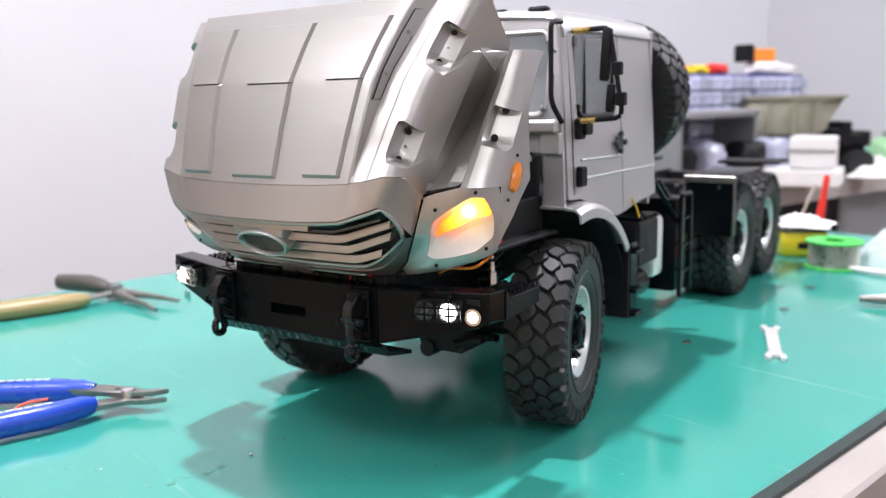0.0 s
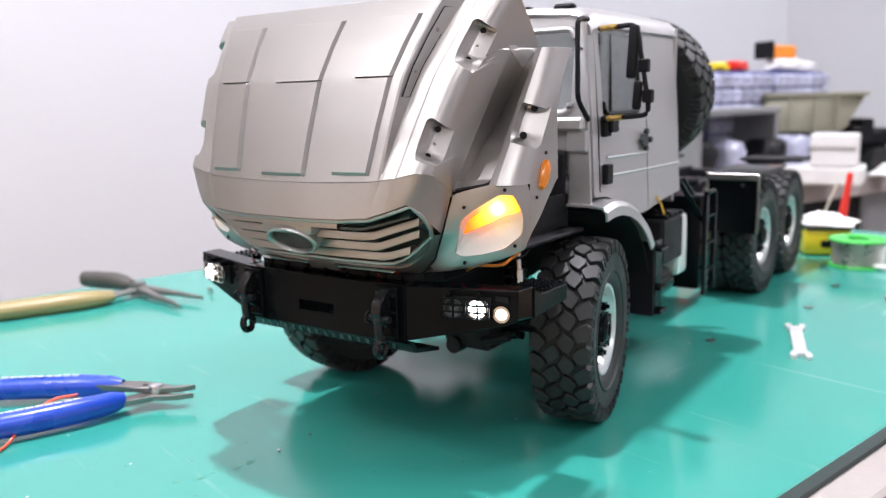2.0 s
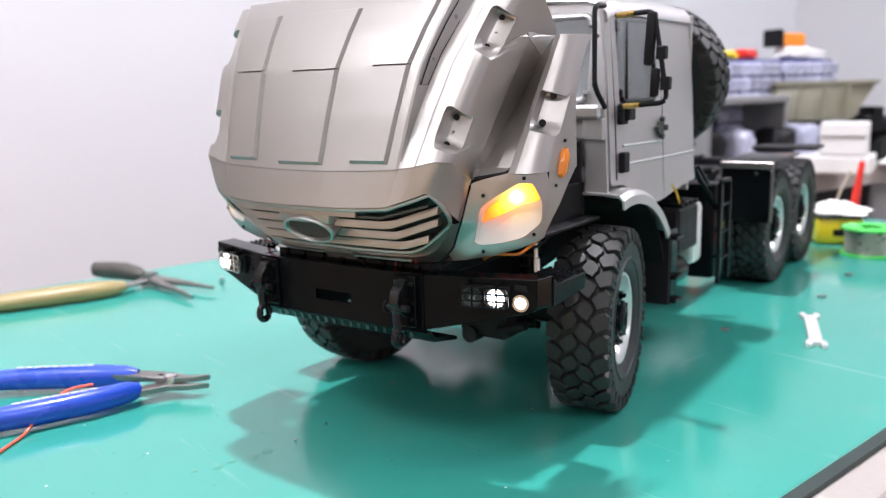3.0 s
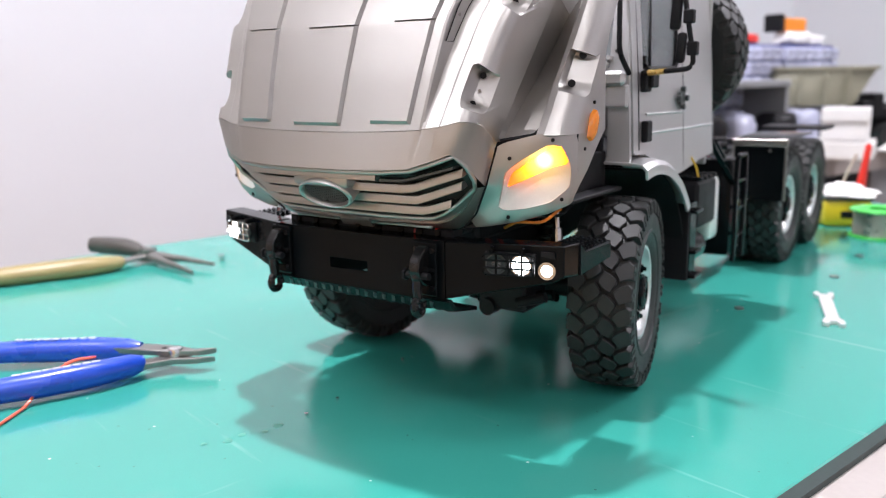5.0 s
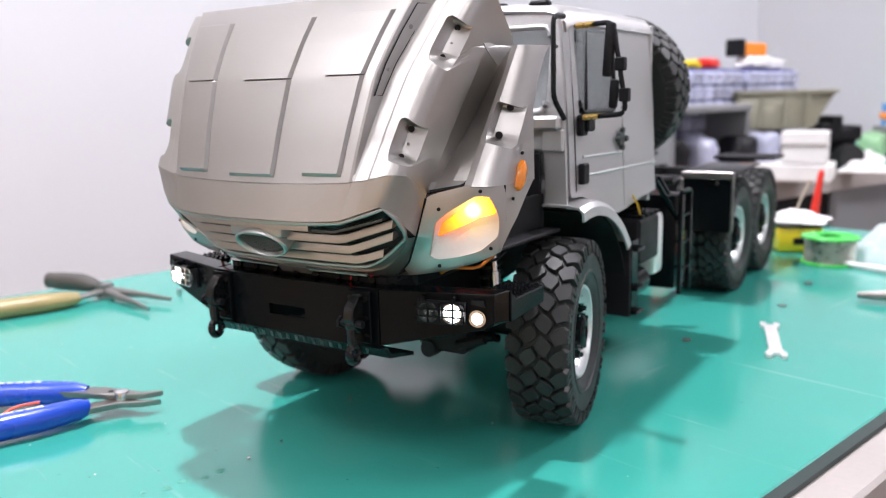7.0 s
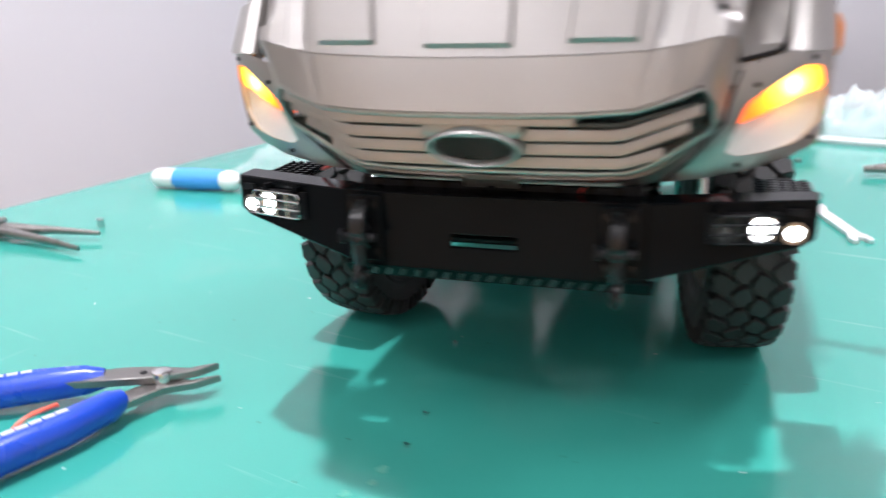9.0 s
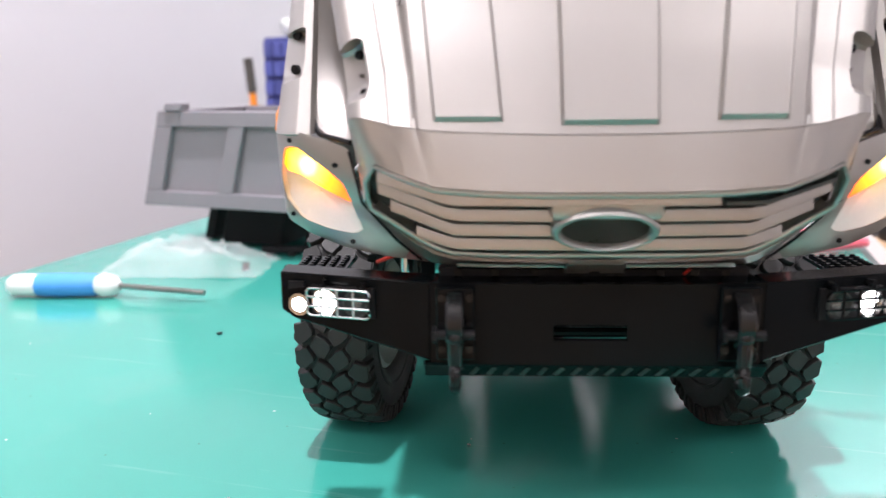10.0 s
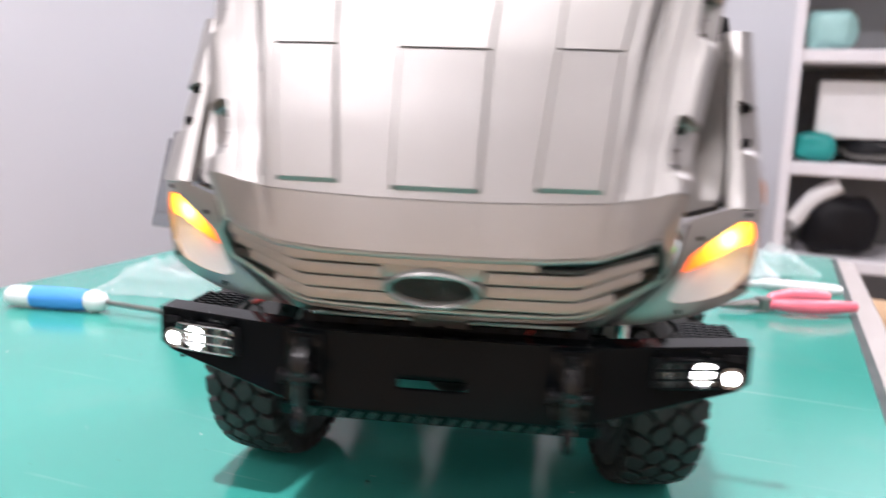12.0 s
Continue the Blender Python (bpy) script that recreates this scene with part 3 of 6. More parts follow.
for x in (30.5, 36, 41, 48, 55, 60.5):
    up = max(0.0, x - 41.0) * 0.27
    y = -99.4 + x * x * 0.0013 + max(0.0, x - 41.0) * 0.16
    rows.append([(x, y + 1.6, 117.2 + up), (x, y + 0.6, 116.8 + up), (x, y + 0.6, 115.8 + up), (x, y + 5.0, 116.2 + up), (x, y + 5.0, 117.2 + up)])
loft(bm, rows, closed=True)
bmesh.ops.holes_fill(bm, edges=bm.edges)
part("slot_blade", bm, MESH_GREY, grille, "dark blade in the open slot", smooth=30)

bm = bmesh.new()
for r0, h0, r1, h1 in ((1.0, -2, 1.0, 4.0), (1.0, 4.0, 0.95, 4.8), (0.95, 4.8, 0.88, 4.8), (0.88, 4.8, 0.83, 4.0), (0.83, 4.0, 0.81, 2.6)):
    rows = [[(14.3 * r * math.cos(a), 7.8 * r * math.sin(a), h) for a in [2 * math.pi * k / 40 for k in range(40)]] for r, h in ((r0, h0), (r1, h1))]
    loft(bm, rows, closed=True)
bmesh.ops.remove_doubles(bm, verts=bm.verts, dist=0.01)
bmesh.ops.transform(bm, matrix=pose(0, -92.0, 111.0, 128, 0, 0), verts=bm.verts)
badge = part("badge_ring", bm, SILVER, grille, "silver oval badge ring, plain", smooth=25)
bm = bmesh.new()
vs = [bm.verts.new((12.4 * math.cos(2 * math.pi * k / 40), 6.2 * math.sin(2 * math.pi * k / 40), 2.7)) for k in range(40)]
bm.faces.new(vs)
bmesh.ops.transform(bm, matrix=pose(0, -92.0, 111.0, 128, 0, 0), verts=bm.verts)
part("badge_backing", bm, MESH_GREY, badge)
bm = bmesh.new()
for i in range(-10, 11):
    for j in range(-6, 7):
        x, y = i * 1.15 + (0.57 if j % 2 else 0), j * 1.0
        if (x / 12.2) ** 2 + (y / 6.1) ** 2 < 0.9:
            bmesh.ops.create_cone(bm, cap_ends=False, segments=6, radius1=0.62, radius2=0.40, depth=0.5, matrix=Matrix.Translation((x, y, 2.95)))
bmesh.ops.transform(bm, matrix=pose(0, -92.0, 111.0, 128, 0, 0), verts=bm.verts)
tagged(part("badge_mesh", bm, STEEL, badge, "fine honeycomb mesh in the badge"), kind="stuff")
bm = bmesh.new()
cuboid(bm, -15.0, 15.0, -98.6, -86, 112.0, 119.8, 2.0, seg=2)
part("badge_mount", bm, SILVER, grille)


# front wing with headlamp, one each side
def wing(sgn):
    def P(x, y, z):
        return (sgn * x, y, z)

    bm = bmesh.new()
    zs = [133.0 + i * (187 - 133) / 20 for i in range(21)]
    a, b = 149.5, 164.5
    zs = sorted(zs + [a - 0.25, a + 0.01, a + 2.0, a + 3.5, a + 5.0, a + 8.0, b - 1.0, b - 0.01, b + 0.25])
    rows = []
    for z in zs:
        t = (z - 133) / 54
        xi, yi = lerp(82.5, 85.5, t), lerp(-68.5, -33.5, t)
        xo, yo = lerp(96.0, 95.0, t), lerp(-58.0, -22.0, t)
        deep = (xi + 0.5, yi + lerp(9, 16, t), z)
        row = [deep, (xi, yi + 2.0, z), (xi + 1.0, yi, z)]
        cut = in_pocket(z, ((a, b),))
        full = [(lerp(xi + 1, xo, 0.3), yi - 0.9, z), (lerp(xi + 1, xo, 0.6), yi + 0.8, z), (lerp(xi + 1, xo, 0.85), yi + 4.0, z), (xo - 0.5, lerp(yi, yo, 0.72), z)]
        dent = [(lerp(xi + 1, xo, 0.2), yi - 0.6, z), (lerp(xi + 1, xo, 0.24), yi + 4.4, z), (lerp(xi + 1, xo, 0.6), yi + 6.4, z), (xo - 1.0, lerp(yi, yo, 0.95), z)]
        row += mixrow(full, dent, cut)
        yr = ramp(z, [(133, -34.0), (162, -34.0), (180, -26.0), (187, -18)])
        row += [(xo, yo, z), (xo + 0.3, max(yr, yo + 2.0), z)]
        drop = ramp(z, [(133, 0), (145, 1), (175, 1), (187, 0)])
        row = [(x, y - 0.65 * d * drop, zz - d * drop) for (x, y, zz), d in zip(row, (0, 0, 0, 0, 0.9, 2.0, 2.8, 1.5, 0))]
        rows.append([P(*p) for p in row])
    loft(bm, rows)
    w = part("front_wing", bm, SILVER, hood, "silver front wing with hinge pocket", smooth=30)
    thicken(w, 1.2, -1.0)
    # face round the headlamp
    top = [(71.0, -75.6, 129.4), (78.0, -72.8, 131.6), (86.0, -69.6, 133.6), (92.0, -65.2, 133.8), (96.0, -58.0, 133.0), (96.3, -46.0, 133), (96.3, -35.0, 133)]
    mid = [(66.6, -77.2, 113.6), (74.0, -73.6, 116.5), (83.0, -69.5, 117.5), (91.0, -64.4, 118.5), (95.6, -57.0, 119.0), (96.1, -53.0, 119.0), (96.2, -49.5, 119.0)]
    low = [(57.5, -70.0, 101.0), (69.0, -69.8, 100.5), (78.0, -68.2, 102.2), (87.0, -64.2, 104.6), (93.2, -59.4, 107.8), (93.9, -58.6, 108.3), (94.4, -57.8, 108.8)]
    bot = [(49.0, -67.4, 94.2), (62.0, -68.4, 96.2), (75.0, -66.8, 98.9), (86.0, -62.6, 102.4), (92.8, -59.0, 105.8), (93.4, -58.4, 106.4), (93.8, -57.6, 107.0)]
    und = [(49.0, -60.0, 94.6), (62.0, -61.0, 96.8), (74.0, -60.5, 99.4), (84.0, -57.5, 102.8), (90.4, -54.8, 106.2), (91.0, -54.6, 106.8), (91.6, -54.4, 107.4)]
    L = [(68.0, -70.6, 104.5), (73.2, -74.0, 119.0), (79.0, -72.4, 123.5), (88.0, -68.2, 129.4), (92.2, -64.4, 129.0), (94.4, -60.6, 121.0), (93.6, -59.8, 113.0), (87.5, -63.9, 107.0), (79.0, -67.6, 104.6), (71.0, -69.9, 103.4)]
    mids = (mixrow(top, mid, 0.5, 0.4), mid, mixrow(mid, low, 0.5, 0.3), low)
    outer = top[:5] + [r[4] for r in mids] + bot[4::-1] + [r[0] for r in mids[::-1]]
    ring = [tuple(p) for p in bend(L + L[:2], 4, 0.25)[1:-1]]
    cx, cz = 81.5, 115.5

    def sampled(poly, n=56):
        """Points of a closed outline at even angles round the lamp's middle, seen from ahead."""
        out = []
        for k in range(n):
            a = 2 * math.pi * k / n
            dx, dz = math.cos(a), math.sin(a)
            best = None
            for p, q in zip(poly, list(poly[1:]) + [poly[0]]):
                ax, az, bx, bz = p[0] - cx, p[2] - cz, q[0] - cx, q[2] - cz
                den = dx * (bz - az) - dz * (bx - ax)
                if abs(den) < 1e-9:
                    continue
                r = (ax * (bz - az) - az * (bx - ax)) / den
                u = (ax * dz - az * dx) / den
                if r > 0 and -1e-6 <= u <= 1 + 1e-6 and (best is None or r > best[0]):
                    best = (r, lerp(p[1], q[1], u))
            out.append(Vector((sgn * (cx + best[0] * dx), best[1], cz + best[0] * dz)))
        return out

    O, R = sampled(outer), sampled(ring)
    bm = bmesh.new()
    loft(bm, [O, [lerp(a, b, 0.5) + Vector((0, -0.5, 0)) for a, b in zip(O, R)], [lerp(a, b, 0.93) for a, b in zip(O, R)], R, [p + Vector((0, 0.9, 0)) for p in R]], closed=True)
    loft(bm, [[P(*p) for p in r[4:]] for r in (top,) + mids + (bot, und)])
    loft(bm, [[P(*p) for p in r[:5]] for r in (bot, und)])
    bmesh.ops.remove_doubles(bm, verts=bm.verts, dist=0.02)
    f = part("lamp_surround", bm, SILVER, hood, "silver headlamp surround", smooth=40)
    # headlamp: a pocket that is deepest at its top, with an amber strip along the top
    c = sum(R, Vector()) / len(R)

    def sunk(p, k):
        deep = ramp(p.z, [(100, 0.8), (106, 0.9), (117, 7.0), (131, 7.0)]) * ramp(abs(p.x), [(60, 1.0), (84, 0.9), (95, 0.45)])
        return Vector((p.x, p.y + deep * k, p.z))

    bm = bmesh.new()
    inn = [lerp(p, c, 0.05) for p in R]
    loft(bm, [[p + Vector((0, 0.5, 0)) for p in R], [sunk(p, 0.5) for p in R], [sunk(p, 1) for p in inn]] + [[sunk(lerp(p, c, k), 1) for p in inn] for k in (0.3, 0.6, 0.85, 0.99)], closed=True)
    lamp = part("headlamp", bm, PALE, hood, "pale headlamp pocket below a lit amber indicator strip", smooth=45)
    out = Vector((sgn * 0.42, -0.9, -0.05)).normalized()

    def patch(name, pts, mat, label, push, dome=0.8):
        bm = bmesh.new()
        pts = [Vector(P(*p)) for p in pts]
        cc = sum(pts, Vector()) / len(pts)
        rr = bend(pts + pts[:2], 3, 0.2)[1:-1]
        loft(bm, [[p + out * (push - 3.0) for p in rr], [p + out * push for p in rr], [lerp(p, cc, 0.10) + out * (push + dome * 0.6) for p in rr], [lerp(p, cc, 0.5) + out * (push + dome) for p in rr], [lerp(p, cc, 0.98) + out * (push + dome) for p in rr]], closed=True)
        return part(name, bm, mat, lamp, label, smooth=50)

    patch("indicator_lens", [(71.0, -68.4, 112.6), (71.8, -68.0, 117.4), (79.4, -65.8, 122.6), (87.6, -63.6, 128.4), (91.8, -61.6, 128.2), (93.4, -59.0, 123.6), (92.0, -60.0, 121.6), (87.0, -62.8, 120.6), (78.0, -66.6, 115.6)], AMBER_LAMP, "amber indicator strip, lit from its bulb", 0.8)
    bm = bmesh.new()
    tube(bm, [P(70.8, -76.4, 128.6), P(67.2, -77.9, 114.0), P(58.2, -70.9, 101.6), P(51.0, -68.4, 95.0)], 0.45, 6)
    part("nose_seam", bm, BLACK, hood, "dark seam between nose and headlamp surround")
    for p in ((75.3, -74.2, 124.4), (89.8, -67.0, 131.2), (91.0, -61.4, 108.2), (71.6, -68.8, 100.8)):
        screw(P(*p), out, 0.75, 0.5, BLACK, hood)
    # side marker
    bm = bmesh.new()
    loft(bm, [[P(x, -47.0 + dy * k * 0.85, 135.6 + dz * k * 0.85) for dy, dz in ((-5.0, -5.0), (-2.6, -7.2), (1.2, -6.0), (4.4, 2.5), (4.8, 6.0), (2.6, 7.4), (-1.4, 5.2))] for x, k in ((95.6, 1.0), (97.6, 0.92), (98.6, 0.55), (98.8, 0.05))], closed=True)
    mk = part("side_marker", bm, AMBER, hood, "amber side marker lamp, unlit", smooth=45)
    for dy, dz in ((-5.5, -8.6), (2.6, 8.8), (5.6, 0.6)):
        screw(P(96.0, -47.0 + dy, 135.6 + dz), (sgn, 0, 0), 0.7, 0.5, BLACK, mk)
    # air intake let into the side between bonnet rail and wing
    bm = bmesh.new()
    rows = []
    apex = Vector(bonnet_columns(186.0, 1, 0)[-1])
    tip, corner = (79.4, -33.4, 178.4), (85.3, -32.4, 186.0)
    for i in range(15):
        z, zc = lerp(130.6, 186.0, i / 14), lerp(130.6, 178.5, i / 14)
        A = bonnet_columns(z, 1, 0)[-1]
        A = (A[0] - 0.5, A[1] - 0.6, z)
        C = (ramp(zc, [(130.6, 70.8), (140, 69.4), (158, 69.4), (170, 74.4), (179, 79.4)]), ramp(zc, [(130.6, -72.0), (140, -58.5), (158, -36.5), (170, -32.5), (179, -33.2)]), zc)
        B = (ramp(z, [(131, 76.0), (132.5, 80.6), (135.5, 82.8), (158, 84.2), (187, 85.5)]), ramp(z, [(131, -68.8), (132.5, -64.4), (135.5, -61.2), (145, -56.4), (158, -48.8), (187, -32.2)]), z)
        if i == 14:
            C, B = tip, corner
        rows.append([P(*p) for p in (A, mixrow([A], [C], 0.5)[0], C, mixrow([C], [B], 0.5)[0], B, (B[0] + 1.4, B[1] + 1.4, B[2]))])
    loft(bm, rows)
    # the bonnet side closes over the intake's end
    loft(bm, [[P(apex.x - 0.6, apex.y - 1.4, apex.z + 1.6), P(79.4, -33.0, 189.0), P(80.0, -23.0, 189.6)], [P(apex.x - 0.3, apex.y - 0.6, apex.z - 0.4), P(79.8, -32.5, 186.0), P(80.8, -23.0, 186.6)], [P(*tip), P(79.9, -31.0, 180.5), P(81.4, -25.0, 185.6)]])
    thicken(part("air_intake", bm, SILVER, hood, "recessed silver intake in the bonnet side", smooth=12), 0.8, 0)
    bm = bmesh.new()
    tube(bm, bend([P(70.6, -73.2, 130.8), P(81.6, -65.4, 132.8), P(84.2, -60.4, 138), P(85.0, -49.4, 158.5), P(86.0, -36.5, 180)], 5, 0.25), 0.8, 6)
    part("intake_gasket", bm, BLACK, hood)
    for p, r in (((91.0, -44.5, 162.4), 1.5), ((90.2, -52.6, 151.8), 1.5)):
        screw(P(*p), (sgn * 0.5, -0.85, 0), r, 0.7, BLACK, w)


for sgn in (-1, 1):
    wing(sgn)

# ---- front bumper ----


# the centre plate has a slot through it
def plate_with_slot():
    bm = bmesh.new()
    xs = [-48, -30, -12, 9.2, 30, 48]
    zs = [66.4, 73.6, 78.4, 90.6]
    g = [[bm.verts.new((x, -81.0 + (0.0 if abs(x) < 35 else 1.8), z)) for x in xs] for z in zs]
    for j in range(3):
        for i in range(5):
            if not (j == 1 and i == 2):
                bm.faces.new((g[j][i], g[j][i + 1], g[j + 1][i + 1], g[j + 1][i]))
    ext = bmesh.ops.extrude_face_region(bm, geom=bm.faces[:])
    bmesh.ops.translate(bm, vec=(0, 2.4, 0), verts=[v for v in ext["geom"] if isinstance(v, bmesh.types.BMVert)])
    return bm


bumper = part("bumper", plate_with_slot(), SATIN, truck, "satin black steel bumper with a winch slot", smooth=20)
part("top_plate", box(-47.6, 47.6, -78.4, -66, 88.4, 90.4, 0.4), SATIN, bumper)
bm = bmesh.new()
loft(bm, [[(x, -80.4 + abs(x) * 0.02, 66.2), (x, -79.4, 65.4), (x, -75.2, 60.6), (x, -58, 57.4), (x, -58, 59.0), (x, -74.2, 62.4), (x, -77.0, 66.2)] for x in (-50, -44, 44, 50)], closed=True)
bmesh.ops.holes_fill(bm, edges=bm.edges)
skid = part("skid_plate", bm, SATIN, bumper, "black slotted skid plate", smooth=25)
SLOT = material("cut_slot_edge", (0.07, 0.075, 0.075), 0.35, 0.6)
for i in range(17):
    x = -40 + i * 5.0
    bm = bmesh.new()
    prism(bm, [(-0.7, -2.3), (0.7, -2.3), (0.7, 2.3), (-0.7, 2.3)], 0.4, Matrix.Translation((x, -77.3, 63.0)) @ Euler((radians(131), 0, 0)).to_matrix().to_4x4() @ pose(0, 0, -0.1, 0, 0, -26))
    part("louvre", bm, SLOT, skid)
for i in range(15):
    bm = box(-38.2 + i * 5.2, -34.6 + i * 5.2, -60.5, -57.5, 55.0, 58.4, 0.5)
    part("tooth", bm, SATIN, skid)


def bumper_wing(sgn):
    def P(x, y, z):
        return (sgn * x, y, z)

    bm = bmesh.new()
    fr = [(48, -79.0, 90.6), (95.0, -66.8, 91.0), (95.0, -66.8, 79.0), (91.0, -67.8, 76.4), (48, -79.0, 66.6)]
    bk = [(48, -68.0, 90.6), (96.0, -54.5, 90.6), (96.0, -54.5, 77.6), (91.0, -56.0, 76.0), (48, -68.0, 66.6)]
    F, B = [bm.verts.new(P(*p)) for p in fr], [bm.verts.new(P(*p)) for p in bk]
    bm.faces.new(F)
    bm.faces.new(B)
    for k in range(5):
        bm.faces.new((F[k], F[(k + 1) % 5], B[(k + 1) % 5], B[k]))
    bmesh.ops.bevel(bm, geom=bm.edges[:], offset=0.45, segments=1, affect="EDGES")
    part("bumper_wing", bm, SATIN, bumper, "angled black bumper end with lamp openings", smooth=12)
    bm = bmesh.new()
    prism(bm, [(-55.5, 77.4), (-55.5, 90.4), (-50.5, 86.4), (-26.0, 86.2), (-26.0, 79.5)], 2.0, Matrix(((0, 0, 1, sgn * 95.6 - 1.0), (1, 0, 0, 0), (0, 1, 0, 0), (0, 0, 0, 1))))
    bmesh.ops.bevel(bm, geom=bm.edges[:], offset=0.3, segments=1, affect="EDGES")
    part("bumper_return", bm, SATIN, bumper, smooth=12)
    # step plate with raised studs
    part("step_plate", box(min(sgn * 78, sgn * 96.4), max(sgn * 78, sgn * 96.4), -50, -25.5, 85.4, 86.6, 0.3), SATIN, bumper)
    bm = bmesh.new()
    for i in range(7):
        for j in range(5):
            x = 80.5 + j * 3.4
            bmesh.ops.create_cone(bm, cap_ends=True, segments=6, radius1=1.1, radius2=0.8, depth=1.1, matrix=Matrix.Translation((sgn * x, -48 + i * 3.4, 87.0)))
    tagged(part("step_studs", bm, SATIN, bumper, "raised studs of the step plate"), kind="stuff")
    # lamp unit on the wing front; local frame along the wing
    d = Vector((sgn * 46.5, 11.8, 0)).normalized()
    nrm = Vector((sgn * d.y * sgn, 0, 0))
    nrm = Vector((d.y * 1.0 if sgn > 0 else -d.y * -1.0, -abs(d.x), 0))
    nrm = Vector((sgn * abs(d.y), -abs(d.x), 0)).normalized()

    def W(x, z, o=0.0):
        """A point on the wing's face: x across, z up, o out of the face."""
        y = -79.0 + (x - 48.0) * 11.8 / 46.5
        return Vector((sgn * x, y, z)) + nrm * o

    # housing behind the grid
    bm = bmesh.new()
    loft(bm, [[W(x, z, o) for x, z in ((64.6, 78.4), (84.2, 78.8), (84.6, 87.6), (64.8, 87.8))] for o in (-0.2, 1.0)], closed=True)
    bmesh.ops.holes_fill(bm, edges=bm.edges)
    u = part("lamp_housing", bm, BLACK, bumper, "dark lamp housing")
    for x, z in ((69.6, 83.2), (79.4, 83.2)):
        bm = bmesh.new()
        turn = Vector((0, 0, 1)).rotation_difference(nrm).to_matrix().to_4x4()
        lathe(bm, [(4.2, 2.6), (4.2, 3.0), (3.7, 3.0), (2.6, 1.6), (1.2, 1.1), (0.01, 1.1)], 20, "Z")
        bmesh.ops.transform(bm, matrix=Matrix.Translation(W(x, z, 0.0)) @ turn, verts=bm.verts)
        # the unlit lamp's bowl gets dark grey in place of missing light
        part("reflector", bm, CHROME if x > 75 else MESH_GREY, u, "bright bowl reflector" if x > 75 else "bowl reflector, coloured dark as its lamp is unlit")
        bm = bmesh.new()
        if x > 75:
            cuboid(bm, -2.6, 2.6, -2.9, 2.9, 1.6, 3.0, 0.8, m=Matrix.Translation(W(x, z, 0.0)) @ turn)
        else:
            bmesh.ops.create_uvsphere(bm, u_segments=16, v_segments=8, radius=1.9, matrix=Matrix.Translation(W(x, z, 1.4)))
        part("bulb", bm, LED if x > 75 else LENS, u, "white lamp, lit" if x > 75 else "clear lamp, unlit")
    # wire grid
    bm = bmesh.new()
    tube(bm, bend([W(65, 79.2, 4), W(65, 87.6, 4), W(84.6, 87.6, 4), W(84.6, 79.2, 4), W(65, 79.2, 4), W(65, 87.6, 4)], 4, 0.2)[1:-1], 0.38, 6)
    g = part("lamp_guard", bm, CHROME if sgn < 0 else SATIN, bumper, "thin wire lamp guard")
    for x in (70, 75, 80):
        bm = bmesh.new()
        tube(bm, [W(x, 79.2, 4.1), W(x, 87.6, 4.1)], 0.42, 6)
        part("wire", bm, CHROME if sgn < 0 else SATIN, g)
    for z in (82.0, 84.9):
        bm = bmesh.new()
        tube(bm, [W(65, z, 4.0), W(84.6, z, 4.0)], 0.42, 6)
        part("wire", bm, CHROME if sgn < 0 else SATIN, g)
    for x in (67.5, 80.0):
        bm = bmesh.new()
        rod(bm, W(x, 88.8, 0), W(x, 88.8, 3.6), 1.3, 10)
        rod(bm, W(x, 88.8, 3.4), W(x, 87.4, 4.0), 0.5, 6)
        part("guard_clip", bm, SATIN, g)
    # round lamp and slot at the end
    bm = bmesh.new()
    rod(bm, W(88.8, 81.2, -0.4), W(88.8, 81.2, 0.9), 3.5, 24)
    rl = part("lamp_ring", bm, CHROME, bumper, "bright lamp rim")
    bm = bmesh.new()
    rod(bm, W(88.8, 81.2, 0.6), W(88.8, 81.2, 1.5), 2.5, 20, 2.0)
    part("bulb", bm, LED, rl, "round white lamp, lit")
    bm = bmesh.new()
    loft(bm, [[W(x, z, o) for x, z in ((86.6, 87.0), (92.0, 86.0), (91.6, 88.6), (86.8, 88.8))] for o in (0.7, 1.3)], closed=True)
    bmesh.ops.holes_fill(bm, edges=bm.edges)
    part("slot_insert", bm, BLACK, bumper, "small dark slot")
    # shackle and its bracket
    bm = bmesh.new()
    cuboid(bm, sgn * 40.5 - 5.6, sgn * 40.5 + 5.6, -82.4, -80.4, 68.0, 90.0, 0.4)
    br = part("tow_bracket", bm, SATIN, bumper)
    bm = bmesh.new()
    prism(bm, [(0, 89), (-3.0, 88.4), (-7.2, 84.2), (-8.2, 79.5), (-6.0, 75.2), (-2.6, 72.6), (0, 72.0)], 5.0, Matrix(((0, 0, 1, sgn * 40.5 - 2.5), (1, 0, 0, -82.2), (0, 1, 0, 0), (0, 0, 0, 1))))
    bmesh.ops.bevel(bm, geom=bm.edges[:], offset=0.5, segments=1, affect="EDGES")
    part("tow_eye", bm, GLOSS, br, "cast black tow eye")
    bm = bmesh.new()
    tube(bm, [(sgn * 40.5, -87.0 + 2.9 * math.sin(2 * math.pi * k / 20), 64.6 + 3.4 * math.cos(2 * math.pi * k / 20)) for k in range(20)], 1.7, 8, closed=True)
    tube(bm, [(sgn * 40.5, -87.2, 68.0), (sgn * 40.5, -87.8, 72.0), (sgn * 40.5, -87.6, 77.0)], 2.1, 10)
    bmesh.ops.create_uvsphere(bm, u_segments=12, v_segments=8, radius=2.6, matrix=Matrix.Translation((sgn * 40.5, -87.6, 76.8)))
    sh = part("shackle", bm, GLOSS, br, "black bow shackle hanging down")
    bm = bmesh.new()
